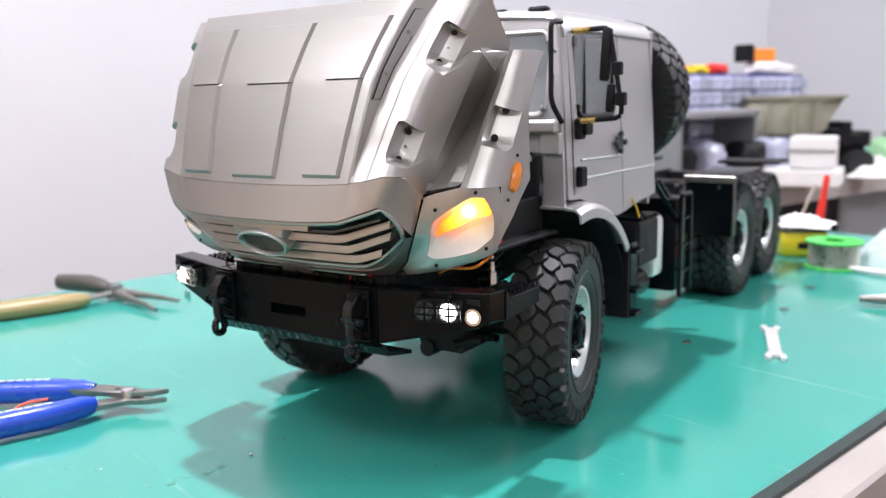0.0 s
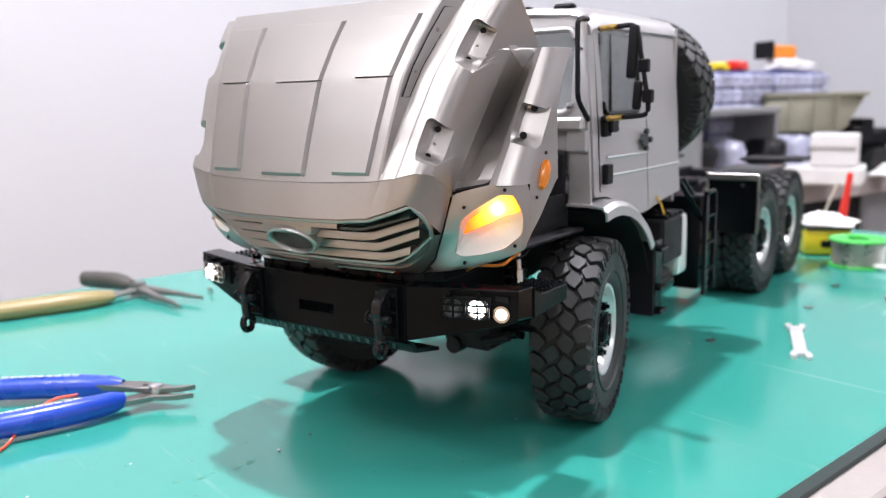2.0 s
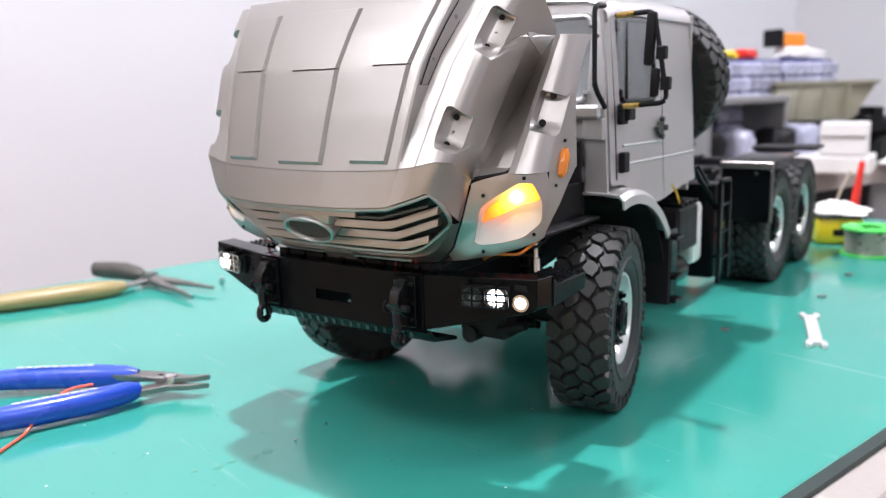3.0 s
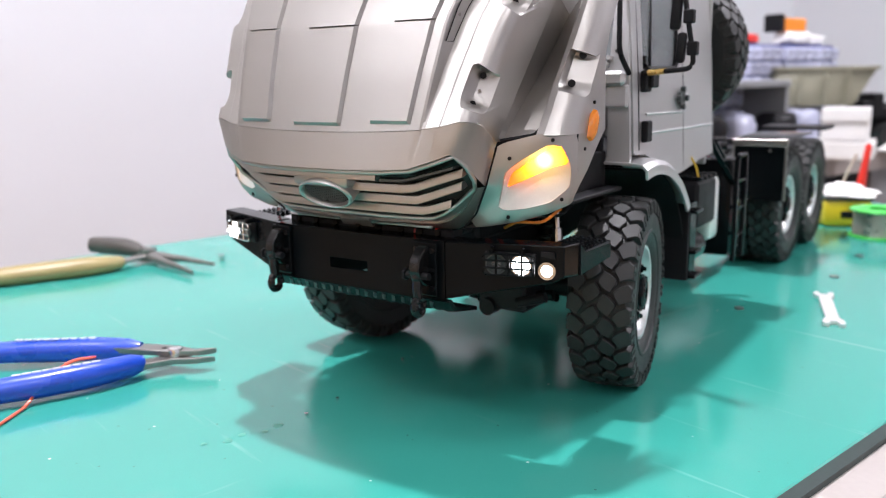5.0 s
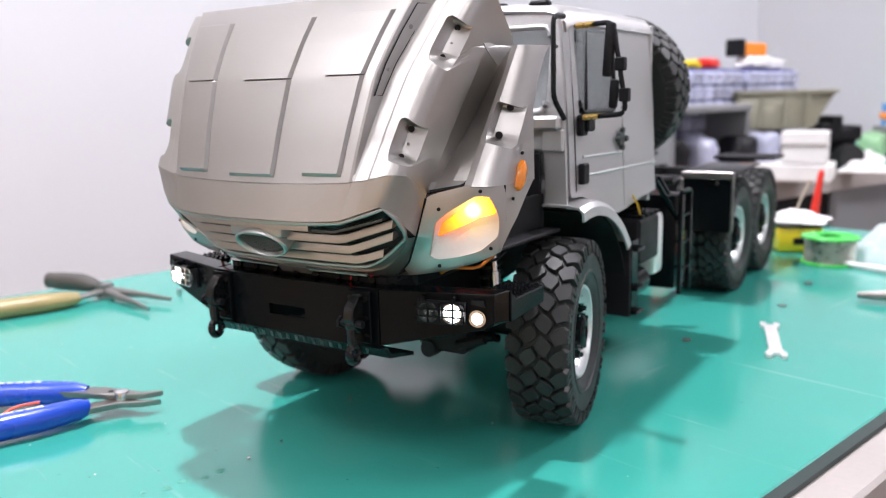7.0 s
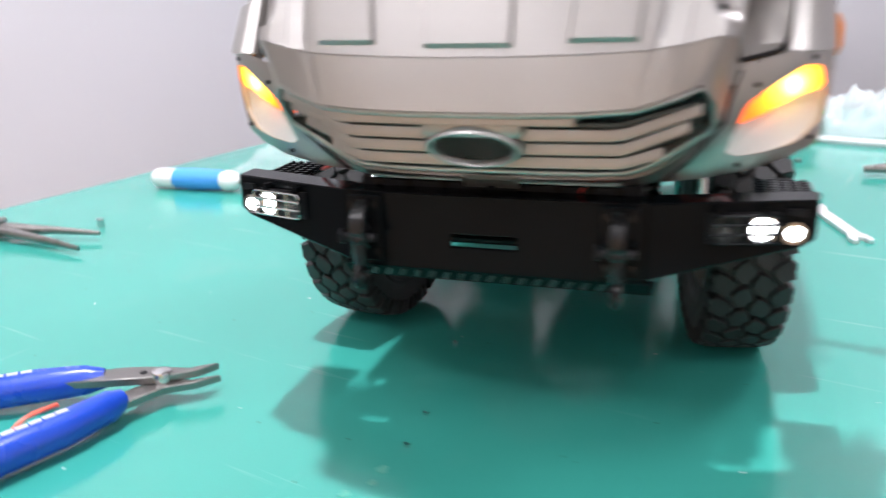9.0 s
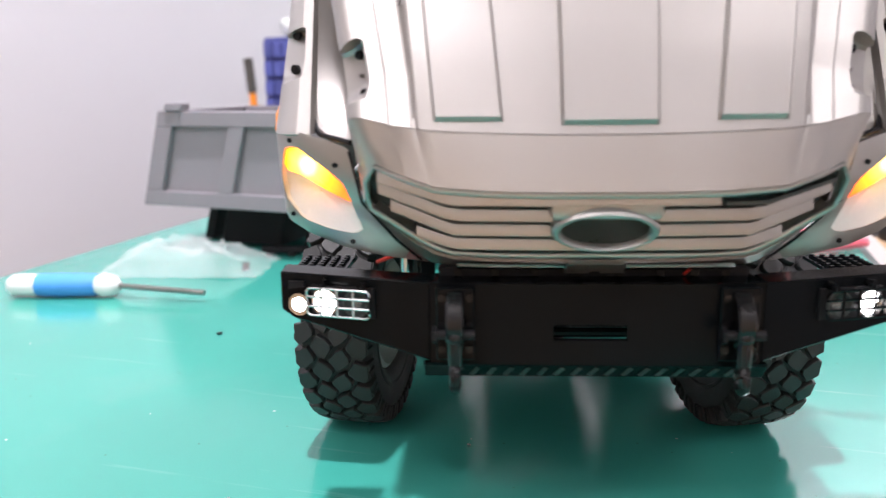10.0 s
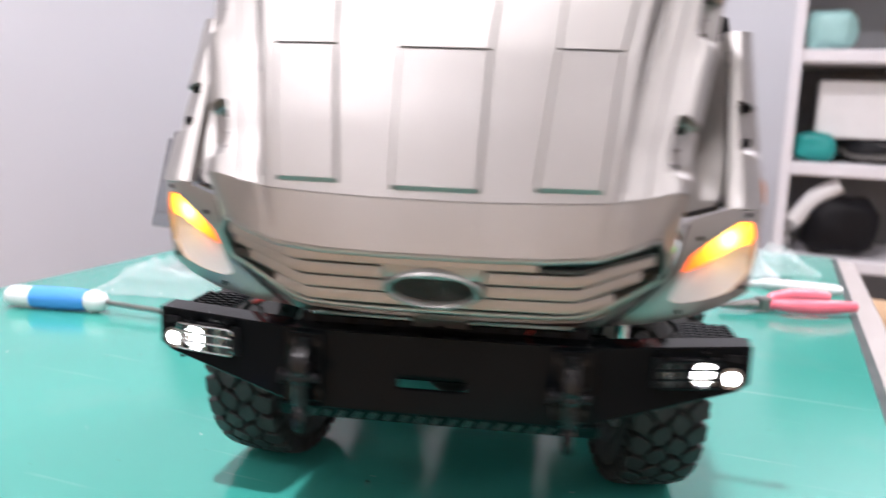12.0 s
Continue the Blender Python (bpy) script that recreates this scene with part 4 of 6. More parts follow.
    rod(bm, (sgn * 40.5 - 5.6, -87.2, 77.4), (sgn * 40.5 + 5.6, -87.2, 77.4), 1.6, 10)
    rod(bm, (sgn * 40.5 - 6.4, -87.2, 77.4), (sgn * 40.5 - 5.2, -87.2, 77.4), 2.6, 6)
    part("pin", bm, BLACK, sh)
    for z in (71.5, 79.0, 87.0):
        for dx in (-4.0, 4.0):
            screw((sgn * 40.5 + dx, -82.4, z), (0, -1, 0), 1.2, 0.8, GLOSS, br, "bolt")


for sgn in (-1, 1):
    bumper_wing(sgn)
# frame end above the bumper with bolts and a wire
bm = box(-46, 46, -70, -62, 84, 93.4, 0.6)
cross = part("front_crossmember", bm, BLACK, truck, "black cross member with bolts behind the bumper")
for x in (-40, -29, -17, -4, 8, 20, 30, 39):
    screw((x, -70, 91.6), (0, -1, 0.2), 1.3, 1.0, SATIN, cross, "bolt")
bm = bmesh.new()
tube(bm, bend([(27, -70.5, 91), (29, -72.6, 94), (36, -72.6, 94.2), (40, -66, 92)], 4), 0.4, 6)
part("wire", bm, WIRE_RED, cross, "red wire")
bm = bmesh.new()
tube(bm, bend([(-66, -58, 92), (-60, -62, 95), (-52, -60, 97), (-46, -52, 95)], 4), 0.7, 6)
part("wire", bm, WIRE_RED, cross, "red wire")

# ---- wheels ----
R_T, W_T = 48.0, 30.0


def tyre_meshes(w):
    """Carcass and tread of one tyre, axis along x, outer face at +x."""
    h = w / 2
    prof = [(24.0, h - 4.6), (25.6, h - 3.0), (28.0, h - 1.4), (30.0, h - 0.9), (30.6, h - 0.2), (31.6, h - 0.2), (32.0, h - 0.7), (36.0, h), (39.5, h - 0.1), (40.0, h - 0.7), (43.4, h - 1.6), (45.2, h - 3.0), (45.4, h - 5.0)]
    prof = prof + [(r, -x) for r, x in prof[::-1]]
    bm = bmesh.new()
    lathe(bm, prof, 64)
    return bm


N_BLOCKS = 28


def tread_blocks(w):
    """One tread block of each of the four rows, at the top of the tyre."""
    h, n, out = w / 2, N_BLOCKS, []
    k = w / 30.0
    for row, (x0, x1) in enumerate(((-h + 0.2, -h + 7.4 * k), (-h + 8.1 * k, -0.35), (0.35, h - 8.1 * k), (h - 7.4 * k, h - 0.2))):
        half = math.pi / n * 0.88
        e, w4 = half * 0.92, x1 - x0
        tip = 0.14 * w4
        sk = half * 0.16 * (1 if row % 2 else -1)
        a = x0 - (tip if row > 0 else 0.0)
        b = x1 + (tip if row < 3 else 0.0)
        pts = [(a, -e * (0.75 if row == 0 else 0.2)), (x0 + 0.26 * w4, -e - sk), (x1 - 0.26 * w4, -e + sk), (b, -e * (0.75 if row == 3 else 0.2)), (b, e * (0.75 if row == 3 else 0.2)), (x1 - 0.26 * w4, e + sk), (x0 + 0.26 * w4, e - sk), (a, e * (0.75 if row == 0 else 0.2))]
        bm = bmesh.new()
        mx = sum(p[0] for p in pts) / len(pts)
        rings = []
        for r, f in ((43.2, 1.0), (R_T - 0.5, 0.98), (R_T, 0.90)):
            ring = []
            for x, t in pts:
                drop = 1.3 * (abs(x) / h) ** 4
                x2, t2 = mx + (x - mx) * f, t * f
                ring.append(bm.verts.new((x2, (r - drop) * math.sin(t2), (r - drop) * math.cos(t2))))
            rings.append(ring)
        q = len(pts)
        bm.faces.new(rings[-1])
        for A, B in zip(rings, rings[1:]):
            for j in range(q):
                bm.faces.new((A[j], A[(j + 1) % q], B[(j + 1) % q], B[j]))
        if row in (0, 3):
            s = -1 if row == 0 else 1
            for da in (-0.42, 0.42):
                t = half * da
                c = [(s * (h - 0.6), 46.0, t - half * 0.30), (s * (h - 0.6), 46.0, t + half * 0.30), (s * (h - 0.1), 40.2, t + half * 0.22), (s * (h - 0.1), 40.2, t - half * 0.22)]
                A = [bm.verts.new((x + s * 0.7, r * math.sin(v), r * math.cos(v))) for x, r, v in c]
                B = [bm.verts.new((x - s * 1.4, r * math.sin(v), r * math.cos(v))) for x, r, v in c]
                bm.faces.new(A)
                for j in range(4):
                    bm.faces.new((A[j], A[(j + 1) % 4], B[(j + 1) % 4], B[j]))
        o = finish("tread_block", bm, RUBBER, smooth=20)
        out.append(o.data)
        bpy.data.objects.remove(o)
    return out


def rim_bm(h, out=1):
    bm = bmesh.new()
    lathe(bm, [(24.2, h - 4.4), (23.6, h - 3.0), (22.4, h - 3.2), (21.8, h - 5.6), (20.0, h - 8.2), (19.2, h - 9.0), (17.0, h - 8.6), (13.0, h - 8.0), (4.0, h - 8.0), (0.01, h - 8.0)], 48)
    lathe(bm, [(24.2, -h + 4.4), (22.4, -h + 3.0), (21.5, -h + 8.0), (20.5, 0.0), (20.0, h - 8.4)], 48)
    return bm


def hub_bm(h):
    bm = bmesh.new()
    lathe(bm, [(13.0, h - 7.9), (13.0, h - 6.2), (11.4, h - 5.4), (8.6, h - 5.0), (8.2, h - 2.6), (6.8, h - 1.6), (3.4, h - 1.2), (3.0, h - 2.0), (0.01, h - 2.0)], 32)
    for k in range(10):
        a = 2 * math.pi * k / 10
        rod(bm, (h - 8.0, 12.6 * math.cos(a), 12.6 * math.sin(a)), (h - 4.6, 12.6 * math.cos(a), 12.6 * math.sin(a)), 2.2, 10)
        rod(bm, (h - 5.0, 12.6 * math.cos(a), 12.6 * math.sin(a)), (h - 3.0, 12.6 * math.cos(a), 12.6 * math.sin(a)), 1.3, 6)
    return bm


def wheel_set(w):
    h = w / 2
    bm = tyre_meshes(w)
    t = finish("tyre", bm, RUBBER, smooth=32)
    r = finish("wheel", rim_bm(h), RIM, smooth=40)
    hb = finish("hub", hub_bm(h), SATIN, smooth=40)
    nuts = bmesh.new()
    for k in range(20):
        a = 2 * math.pi * (k + 0.5) / 20
        rod(nuts, (h - 8.6, 20.6 * math.cos(a), 20.6 * math.sin(a)), (h - 6.4, 20.6 * math.cos(a), 20.6 * math.sin(a)), 0.55, 6)
    nt = finish("rim_bolts", nuts, CHROME)
    meshes = [o.data for o in (r, t, hb, nt)]
    for o in (r, t, hb, nt):
        bpy.data.objects.remove(o)
    return meshes + [tread_blocks(w)]


FRONT_SET, REAR_SET = wheel_set(W_T), wheel_set(23.0)


def put_wheel(meshes, m, label, outer=True):
    r = new("wheel", meshes[0])
    r.parent, r.matrix_basis = truck, m
    r["label"] = label
    for name, me in zip(("tyre", "hub", "rim_bolts"), meshes[1:4]):
        if name == "hub" and not outer:
            continue
        o = new(name, me)
        o.parent = r
        if name == "rim_bolts":
            tagged(o, kind="stuff")
    for row, me in enumerate(meshes[4]):
        for i in range(N_BLOCKS):
            o = new("tread_block", me)
            o.parent = r
            o.matrix_basis = Matrix.Rotation(2 * math.pi * (i + (0.5 if row % 2 else 0.0)) / N_BLOCKS, 4, "X")
    return r


def mmpose(x, y, z, rx=0, ry=0, rz=0):
    return pose(x * MM, y * MM, z * MM, rx, ry, rz)


STEER = 11.0
AXLES = (39.0, 371.0, 467.0)
put_wheel(FRONT_SET, mmpose(74, AXLES[0], R_T - 0.5, 20, 0, STEER), "steered front wheel, chunky black tyre on a pale rim")
put_wheel(FRONT_SET, mmpose(-85, AXLES[0], R_T - 0.5, 50, 0, 180 - 9), "steered front wheel, chunky black tyre on a pale rim")
for i, y in enumerate(AXLES[1:]):
    for sgn in (-1, 1):
        put_wheel(REAR_SET, mmpose(sgn * 74, y, R_T - 0.5, 33 * i + 10 * sgn, 0, 0 if sgn > 0 else 180), "rear wheel with chunky black tyre and pale rim")
        put_wheel(REAR_SET, mmpose(sgn * 49.5, y, R_T - 0.5, 21 * i + 5, 0, 0 if sgn > 0 else 180), "inner rear wheel with chunky black tyre", False)
put_wheel(FRONT_SET, mmpose(40, 196, 168, 0, 12, -90), "spare wheel standing upright behind the cab")

# ---- axles, suspension, frame ----
bm = bmesh.new()
rod(bm, (-58, 39, 47), (58, 39, 47), 6.5, 16)
bmesh.ops.create_uvsphere(bm, u_segments=20, v_segments=12, radius=14, matrix=Matrix.Translation((-8, 38, 46)))
axle = part("front_axle", bm, BLACK, truck, "black front axle with differential")
for s in (-1, 1):
    part("knuckle", box(s * 56 - 6, s * 56 + 6, 27, 51, 36, 60, 2), BLACK, axle)
bm = bmesh.new()
rod(bm, (-52, 14, 46), (52, 14, 46), 2.0, 10)
rod(bm, (20, -8, 47), (58, -2, 52), 2.6, 10)
part("tie_rod", bm, SATIN, axle, "black steering rods")
bm = bmesh.new()
cuboid(bm, 24, 50, -16, 6, 45, 58, 1.5)
rod(bm, (30, -18, 46), (30, -10, 46), 4.2, 14)
rod(bm, (46, -16, 50), (60, -14, 54), 2.4, 10)
part("steering_gear", bm, BLACK, axle, "black steering gear under the bumper")
for s in (-1, 1):
    bm = bmesh.new()
    rod(bm, (s * 40, 30, 58), (s * 36, 30, 102), 4.0, 14)
    rod(bm, (s * 40, 30, 56), (s * 38, 30, 78), 5.4, 14)
    part("shock_absorber", bm, SATIN, axle)
    bm = bmesh.new()
    pts = []
    for k in range(73):
        a = k / 72 * 2 * math.pi * 7
        z = 60 + k / 72 * 36
        pts.append((s * (40 - 4 * (z - 58) / 44) + 5.8 * math.cos(a), 30 + 5.8 * math.sin(a), z))
    tube(bm, pts, 0.8, 5)
    part("coil_spring", bm, STEEL, axle)
for y in AXLES[1:]:
    bm = bmesh.new()
    rod(bm, (-66, y, 47), (66, y, 47), 7, 14)
    bmesh.ops.create_uvsphere(bm, u_segments=16, v_segments=10, radius=15, matrix=Matrix.Translation((0, y, 47)))
    part("rear_axle", bm, BLACK, truck, "black rear axle")
for s in (-1, 1):
    bm = bmesh.new()
    prism(bm, [(-64, 62), (-64, 84), (20, 84), (60, 92), (520, 92), (520, 70), (80, 70), (20, 62)], 5, Matrix(((0, 0, 1, s * 30 - 2.5), (1, 0, 0, 0), (0, 1, 0, 0), (0, 0, 0, 1))))
    part("frame_rail", bm, BLACK, truck, "black chassis rail")
for y in (80, 180, 250, 300, 420, 515):
    part("frame_crossbar", box(-28, 28, y - 5, y + 5, 74, 90, 1), BLACK, truck)
# engine block and bay under the bonnet
bm = bmesh.new()
cuboid(bm, -34, 34, -34, 40, 78, 120, 4)
cuboid(bm, -22, 22, -28, 30, 116, 140, 4)
eng = part("engine_block", bm, BLACK, truck, "black drive unit under the bonnet")
# added filler that stops light falling through ahead of the engine
part("fan_shroud", box(-34, 34, -53, -33, 80, 118, 2), BLACK, eng)
# added black sheets that keep light from leaking through the bay
for s in (-1, 1):
    bm = bmesh.new()
    cuboid(bm, min(s * 33, s * 66), max(s * 33, s * 66), -58, 37, 98, 101, 0.5)
    cuboid(bm, min(s * 64, s * 66), max(s * 64, s * 66), -50, 37, 101, 118, 0.5)
    cuboid(bm, min(s * 66, s * 75), max(s * 66, s * 75), -30, 37, 99, 101, 0.5)
    part("bay_tray", bm, BLACK, eng)
for sgn in (-1, 1):
    for k, (mat, y0, z0) in enumerate(((WIRE_RED, -44, 97), (WIRE_ORG, -38, 94), (WIRE_RED, -30, 99), (BLACK, -25, 95))):
        bm = bmesh.new()
        tube(bm, bend([(sgn * 52, y0, z0 - 4), (sgn * 60, y0 - 6 + 2 * k, z0), (sgn * (68 + k), y0 + 3, z0 - 1), (sgn * 72, y0 + 14, z0 + 4)], 4), 0.7, 6)
        part("lamp_wire", bm, mat, eng)
    bm = bmesh.new()
    rod(bm, (sgn * 62, -6, 74), (sgn * 61, -8, 104), 1.5, 10)
    rod(bm, (sgn * 62, -6, 70), (sgn * 61.6, -6.8, 86), 2.6, 12)
    part("bonnet_strut", bm, CHROME, eng, "bright bonnet strut")
part("radiator", box(-46, 46, -62, -52, 90, 150, 1.5), BLACK, eng, "black radiator frame")
for i in range(6):
    bm = bmesh.new()
    tube(bm, bend([(38 + i * 2, -44 + i * 9, 96), (46 + i, -40 + i * 8, 100 + i), (50 - i * 2, -20 + i * 7, 97), (44, 0 + i * 6, 100)], 4), 0.8, 6)
    part("cable", bm, WIRE_RED if i in (1, 4) else BLACK, eng)

# ---- cab ----
def side_x(z):
    return ramp(z, [(100, 79.8), (150, 77.8), (200, 74.0), (210, 72.0)])


bm = bmesh.new()
# side panels with door window openings, windscreen wall, rear wall and roof as one shell
def wall_grid(bm, ys, zs, holes, place, thick):
    g = [[bm.verts.new(place(y, z)) for y in ys] for z in zs]
    fs = []
    for j in range(len(zs) - 1):
        for i in range(len(ys) - 1):
            if (i, j) not in holes:
                fs.append(bm.faces.new((g[j][i], g[j][i + 1], g[j + 1][i + 1], g[j + 1][i])))
    ext = bmesh.ops.extrude_face_region(bm, geom=fs)
    bmesh.ops.translate(bm, vec=thick, verts=[v for v in ext["geom"] if isinstance(v, bmesh.types.BMVert)])


CAB_Y0, CAB_Y1 = 40.0, 166.0


def sill(y):
    return ramp(y, [(40, 116), (52, 115.5), (72, 110.0), (108, 99), (118, 103), (166, 107)])


def lower(y, z):
    return max(z, sill(y)) if z < 117 else z


cab = None
for s in (-1, 1):
    bm = bmesh.new()
    wall_grid(bm, [CAB_Y0, 46, 54, 80, 104, 113, 140, CAB_Y1], [98, 118, 134, 156.5, 178, 199.5, 206], {(2, 3), (2, 4), (3, 3), (3, 4)}, lambda y, z: (s * side_x(z), y, lower(y, z)), (-s * 1.6, 0, 0))
    ob = part("cab_side", bm, SILVER_SHADED, cab or truck, "" if cab else "silver grey cab", smooth=20)
    if cab is None:
        cab = ob
        cab.name = "cab"
# roof
bm = bmesh.new()
rows = []
for y in (42.5, 45, 53, 90, 150, 164, 167):
    lift = {42.5: -4.0, 45: -1.4, 53: 0, 167: -1.5}.get(y, 0.6)
    rows.append([(x, y, z + lift) for x, z in ((-75, 200.5), (-74.2, 204.5), (-71, 208.4), (-64, 210.6), (-40, 212.2), (0, 213.0), (40, 212.2), (64, 210.6), (71, 208.4), (74.2, 204.5), (75, 200.5))])
loft(bm, rows)
roof = part("roof", bm, SILVER_SHADED, cab, "pale crowned cab roof", smooth=40)
thicken(roof, 1.5, 0)
for x in (-58, -34, 34, 58):
    bm = bmesh.new()
    cuboid(bm, x - 5.5, x + 5.5, 46, 52, 208.8, 213.2, 1.2)
    part("roof_lamp", bm, BLACK, roof, "small dark roof marker lamp")
# rear wall
part("rear_wall", box(-76, 76, 164, 166.4, 100, 206, 0.5), SILVER_SHADED, cab)
part("cab_floor", box(-70, 70, 44, 162, 112, 115), GREY_IN, cab)
# windscreen wall: lower cowl, pillars, header and pane
def screen_y(z):
    return ramp(z, [(116, 36.0), (150, 36.0), (158, 36.5), (206, 44.5)])


bm = bmesh.new()
wall_grid(bm, [-76, -67, 0, 67, 76], [112, 140, 158, 200, 207], {(1, 2), (2, 2), (1, 0), (2, 0)}, lambda x, z: (x if abs(x) < 70 else math.copysign(side_x(z) - 0.4, x), screen_y(z), z), (0, 2.2, 0))
front = part("screen_frame", bm, SILVER_SHADED, cab, "silver windscreen frame", smooth=20)
bm = bmesh.new()
rim_pts = [(67, 158.6), (67, 200), (-67, 200), (-67, 158.6)]
tube(bm, bend([(x, screen_y(z) - 0.6, z) for x, z in rim_pts + rim_pts[:2]], 5, 0.12)[1:-1], 1.7, 8)
part("screen_seal", bm, SILVER_SHADED, front)
for x in (-70.5, 70.5):
    for z in (166, 178, 190):
        screw((x, screen_y(z), z), (0, -1, 0), 1.0, 0.5, CHROME, front)
ob = part("windscreen", box(-67, 67, -0.5, 0.5, 0, 42.8, m=pose(0, 37.6, 158, -9.6, 0, 0)), PANE, cab, "tinted windscreen")
ob.visible_shadow = False
part("firewall", box(-60, 60, 36.5, 38, 96, 142), BLACK, cab, "black bulkhead behind the bonnet")
for s in (-1, 1):
    part("cowl_corner", box(min(s * 56, s * 76), max(s * 56, s * 76), 32, 37, 149.5, 156.5, 1.5), SILVER_SHADED, front)
    part("cowl_side", box(min(s * 66, s * 77.4), max(s * 66, s * 77.4), 34.0, 38.2, 139, 150, 0.8), SILVER_SHADED, front)
    part("cowl_flap", box(min(s * 50, s * 66), max(s * 50, s * 66), 32.0, 34.5, 100, 138.6, 0.6), BLACK, front, "black flap beside the bulkhead")
    bm = bmesh.new()
    cuboid(bm, s * 62 - 2.2, s * 62 + 2.2, 16, 20, 144, 154, 0.6)
    screw((s * 55, 20, 150), (0, -1, 0), 2.0, 1.0, BLACK, front)
    part("catch", bm, BRASS, front, "small brass catch")
    bm = bmesh.new()
    rod(bm, (s * 60, 22, 136), (s * 66, 22, 139), 3.0, 12)
    tube(bm, bend([(s * 58, 18, 138), (s * 62, 14, 134), (s * 70, 16, 130)], 3), 1.0, 6)
    part("hinge_pin", bm, CHROME, front, "bright hinge pin")
    # door skin details
    X = s * 79.2
    bm = bmesh.new()
    tube(bm, [(s * (side_x(z) + 0.1), y, z) for y, z in ((47, 118), (47, 150), (48, 203))] + [(s * (side_x(203) + 0.1), 112, 203)], 0.28, 5)
    tube(bm, [(s * (side_x(z) + 0.0), 113, z) for z in (200, 150, 102)], 0.2, 5)
    d = part("door_gap", bm, BLACK, cab, "dark gap round the door")
    for ya, yb, z in ((56, 111, 134.6), (50, 166, 125.0)):
        bm = bmesh.new()
        tube(bm, [(s * (side_x(z) + 0.1), ya, z + 0.4), (s * (side_x(z) + 0.1), yb, z - 0.6)], 0.75, 6)
        part("door_crease", bm, SILVER_SHADED, cab)
    for z in (126.5, 151.0):
        bm = bmesh.new()
        cuboid(bm, min(s * (side_x(z)), s * (side_x(z) + 3.4)), max(s * (side_x(z)), s * (side_x(z) + 3.4)), 49.5, 57, z - 5, z + 5.5, 0.7)
        part("door_hinge", bm, BLACK, cab, "black door hinge")
    bm = bmesh.new()
    rod(bm, (s * 78, 107, 141.5), (s * 80.2, 107, 141.5), 4.4, 8)
    rod(bm, (s * 79, 101, 141.5), (s * 81.4, 101, 141.5), 1.7, 8)
    rod(bm, (s * 79, 112.5, 141.5), (s * 81.4, 112.5, 141.5), 1.7, 8)
    rod(bm, (s * 79, 107, 136.8), (s * 81.4, 107, 136.8), 1.5, 8)
    rod(bm, (s * 79, 107, 146.4), (s * 81.4, 107, 146.4), 1.5, 8)
    part("door_handle", bm, MESH_GREY, cab, "dark round door handle")
    bm = bmesh.new()
    tube(bm, bend([(s * side_x(z), y, z) for y, z in ((55, 157.4), (55, 198.6), (103, 198.6), (103, 157.4), (55, 157.4), (55, 198.6))], 4, 0.15)[1:-1], 1.3, 6)
    part("window_seal", bm, BLACK, cab)
    ob = part("side_window", box(min(s * 75.0, s * 75.6), max(s * 75.0, s * 75.6), 54, 104, 157, 199.5), PANE, cab, "tinted door window")
    ob.visible_shadow = False
    bm = bmesh.new()
    tube(bm, [(s * 75.8, 66, 157.5), (s * 74.6, 66, 199)], 1.1, 6)
    part("window_bar", bm, BLACK, cab)
    # grab rail
    bm = bmesh.new()
    tube(bm, bend([(s * 74.5, 41, 204), (s * 74.2, 30, 203.5), (s * 75.8, 27, 165), (s * 77.4, 36, 155)], 5, 0.35), 1.3, 8)
    part("grab_rail", bm, BLACK, cab, "black grab rail")
    # mirrors
    bm = bmesh.new()
    tube(bm, bend([(s * 77, 49, 199.6), (s * 98.5, 44, 200.0), (s * 106.0, 44, 157.0), (s * 79, 50, 155.0)], 5, 0.2), 1.25, 8)
    mb = part("mirror_bracket", bm, BLACK, cab, "black mirror bracket")
    bm = bmesh.new()
    rod(bm, (s * 78, 48.8, 199.6), (s * 88, 46, 199.8), 1.5, 8)
    part("bracket_sleeve", bm, BRASS, mb, "brass sleeve")
    bm = bmesh.new()
    rod(bm, (s * 82, 49, 155.3), (s * 91, 47, 156.0), 1.5, 8)
    part("bracket_sleeve", bm, BRASS, mb, "brass sleeve")
    for x, za, zb, half in ((95.8, 174.5, 200.0, 2.6), (98.8, 159.5, 173.5, 2.2)):
        bm = bmesh.new()
        cuboid(bm, s * x - half, s * x + half, 42.5, 46.5, za, zb, 1.6, m=Matrix.Translation((s * x, 0, za)) @ Matrix.Rotation(radians(s * 4), 4, "Y") @ Matrix.Translation((-s * x, 0, -za)), seg=2)
        part("mirror_head", bm, BLACK, mb, "black mirror housing")
    for x, z in ((102.6, 180.5), (104.8, 166.0)):
        part("mirror_clamp", box(s * x - 2.4, s * x + 2.4, 42, 46.5, z - 3.2, z + 3.2, 0.6), BLACK, mb)
    part("mirror_foot", box(min(s * 78, s * 83), max(s * 78, s * 83), 53, 62, 148, 156, 0.8), BLACK, mb)
    # silver wheel arch with dark liner
    bm = bmesh.new()
    rows = []
    for k in range(15):
        a = radians(lerp(100, 33, k / 14))
        c, sn = math.cos(a), math.sin(a)
        rr = lerp(66, 69, k / 14)
        yy, zz = 46 + rr * c, 47 + rr * sn
        rows.append([(s * 58, yy - 0.5 * c, zz), (s * 80, yy, zz), (s * 86, yy - 0.8 * c, zz - 0.8 * sn), (s * 88, yy - 3 * c, zz - 3 * sn), (s * 88, yy - 7.5 * c, zz - 7.5 * sn)])
    loft(bm, rows)
    wa = part("wheel_arch", bm, SILVER_SHADED, truck, "silver wheel arch behind the front wheel", smooth=40)
    thicken(wa, 1.2, 0)
    bm = bmesh.new()
    rows = []
    for k in range(15):
        a = radians(lerp(88, 8, k / 14))
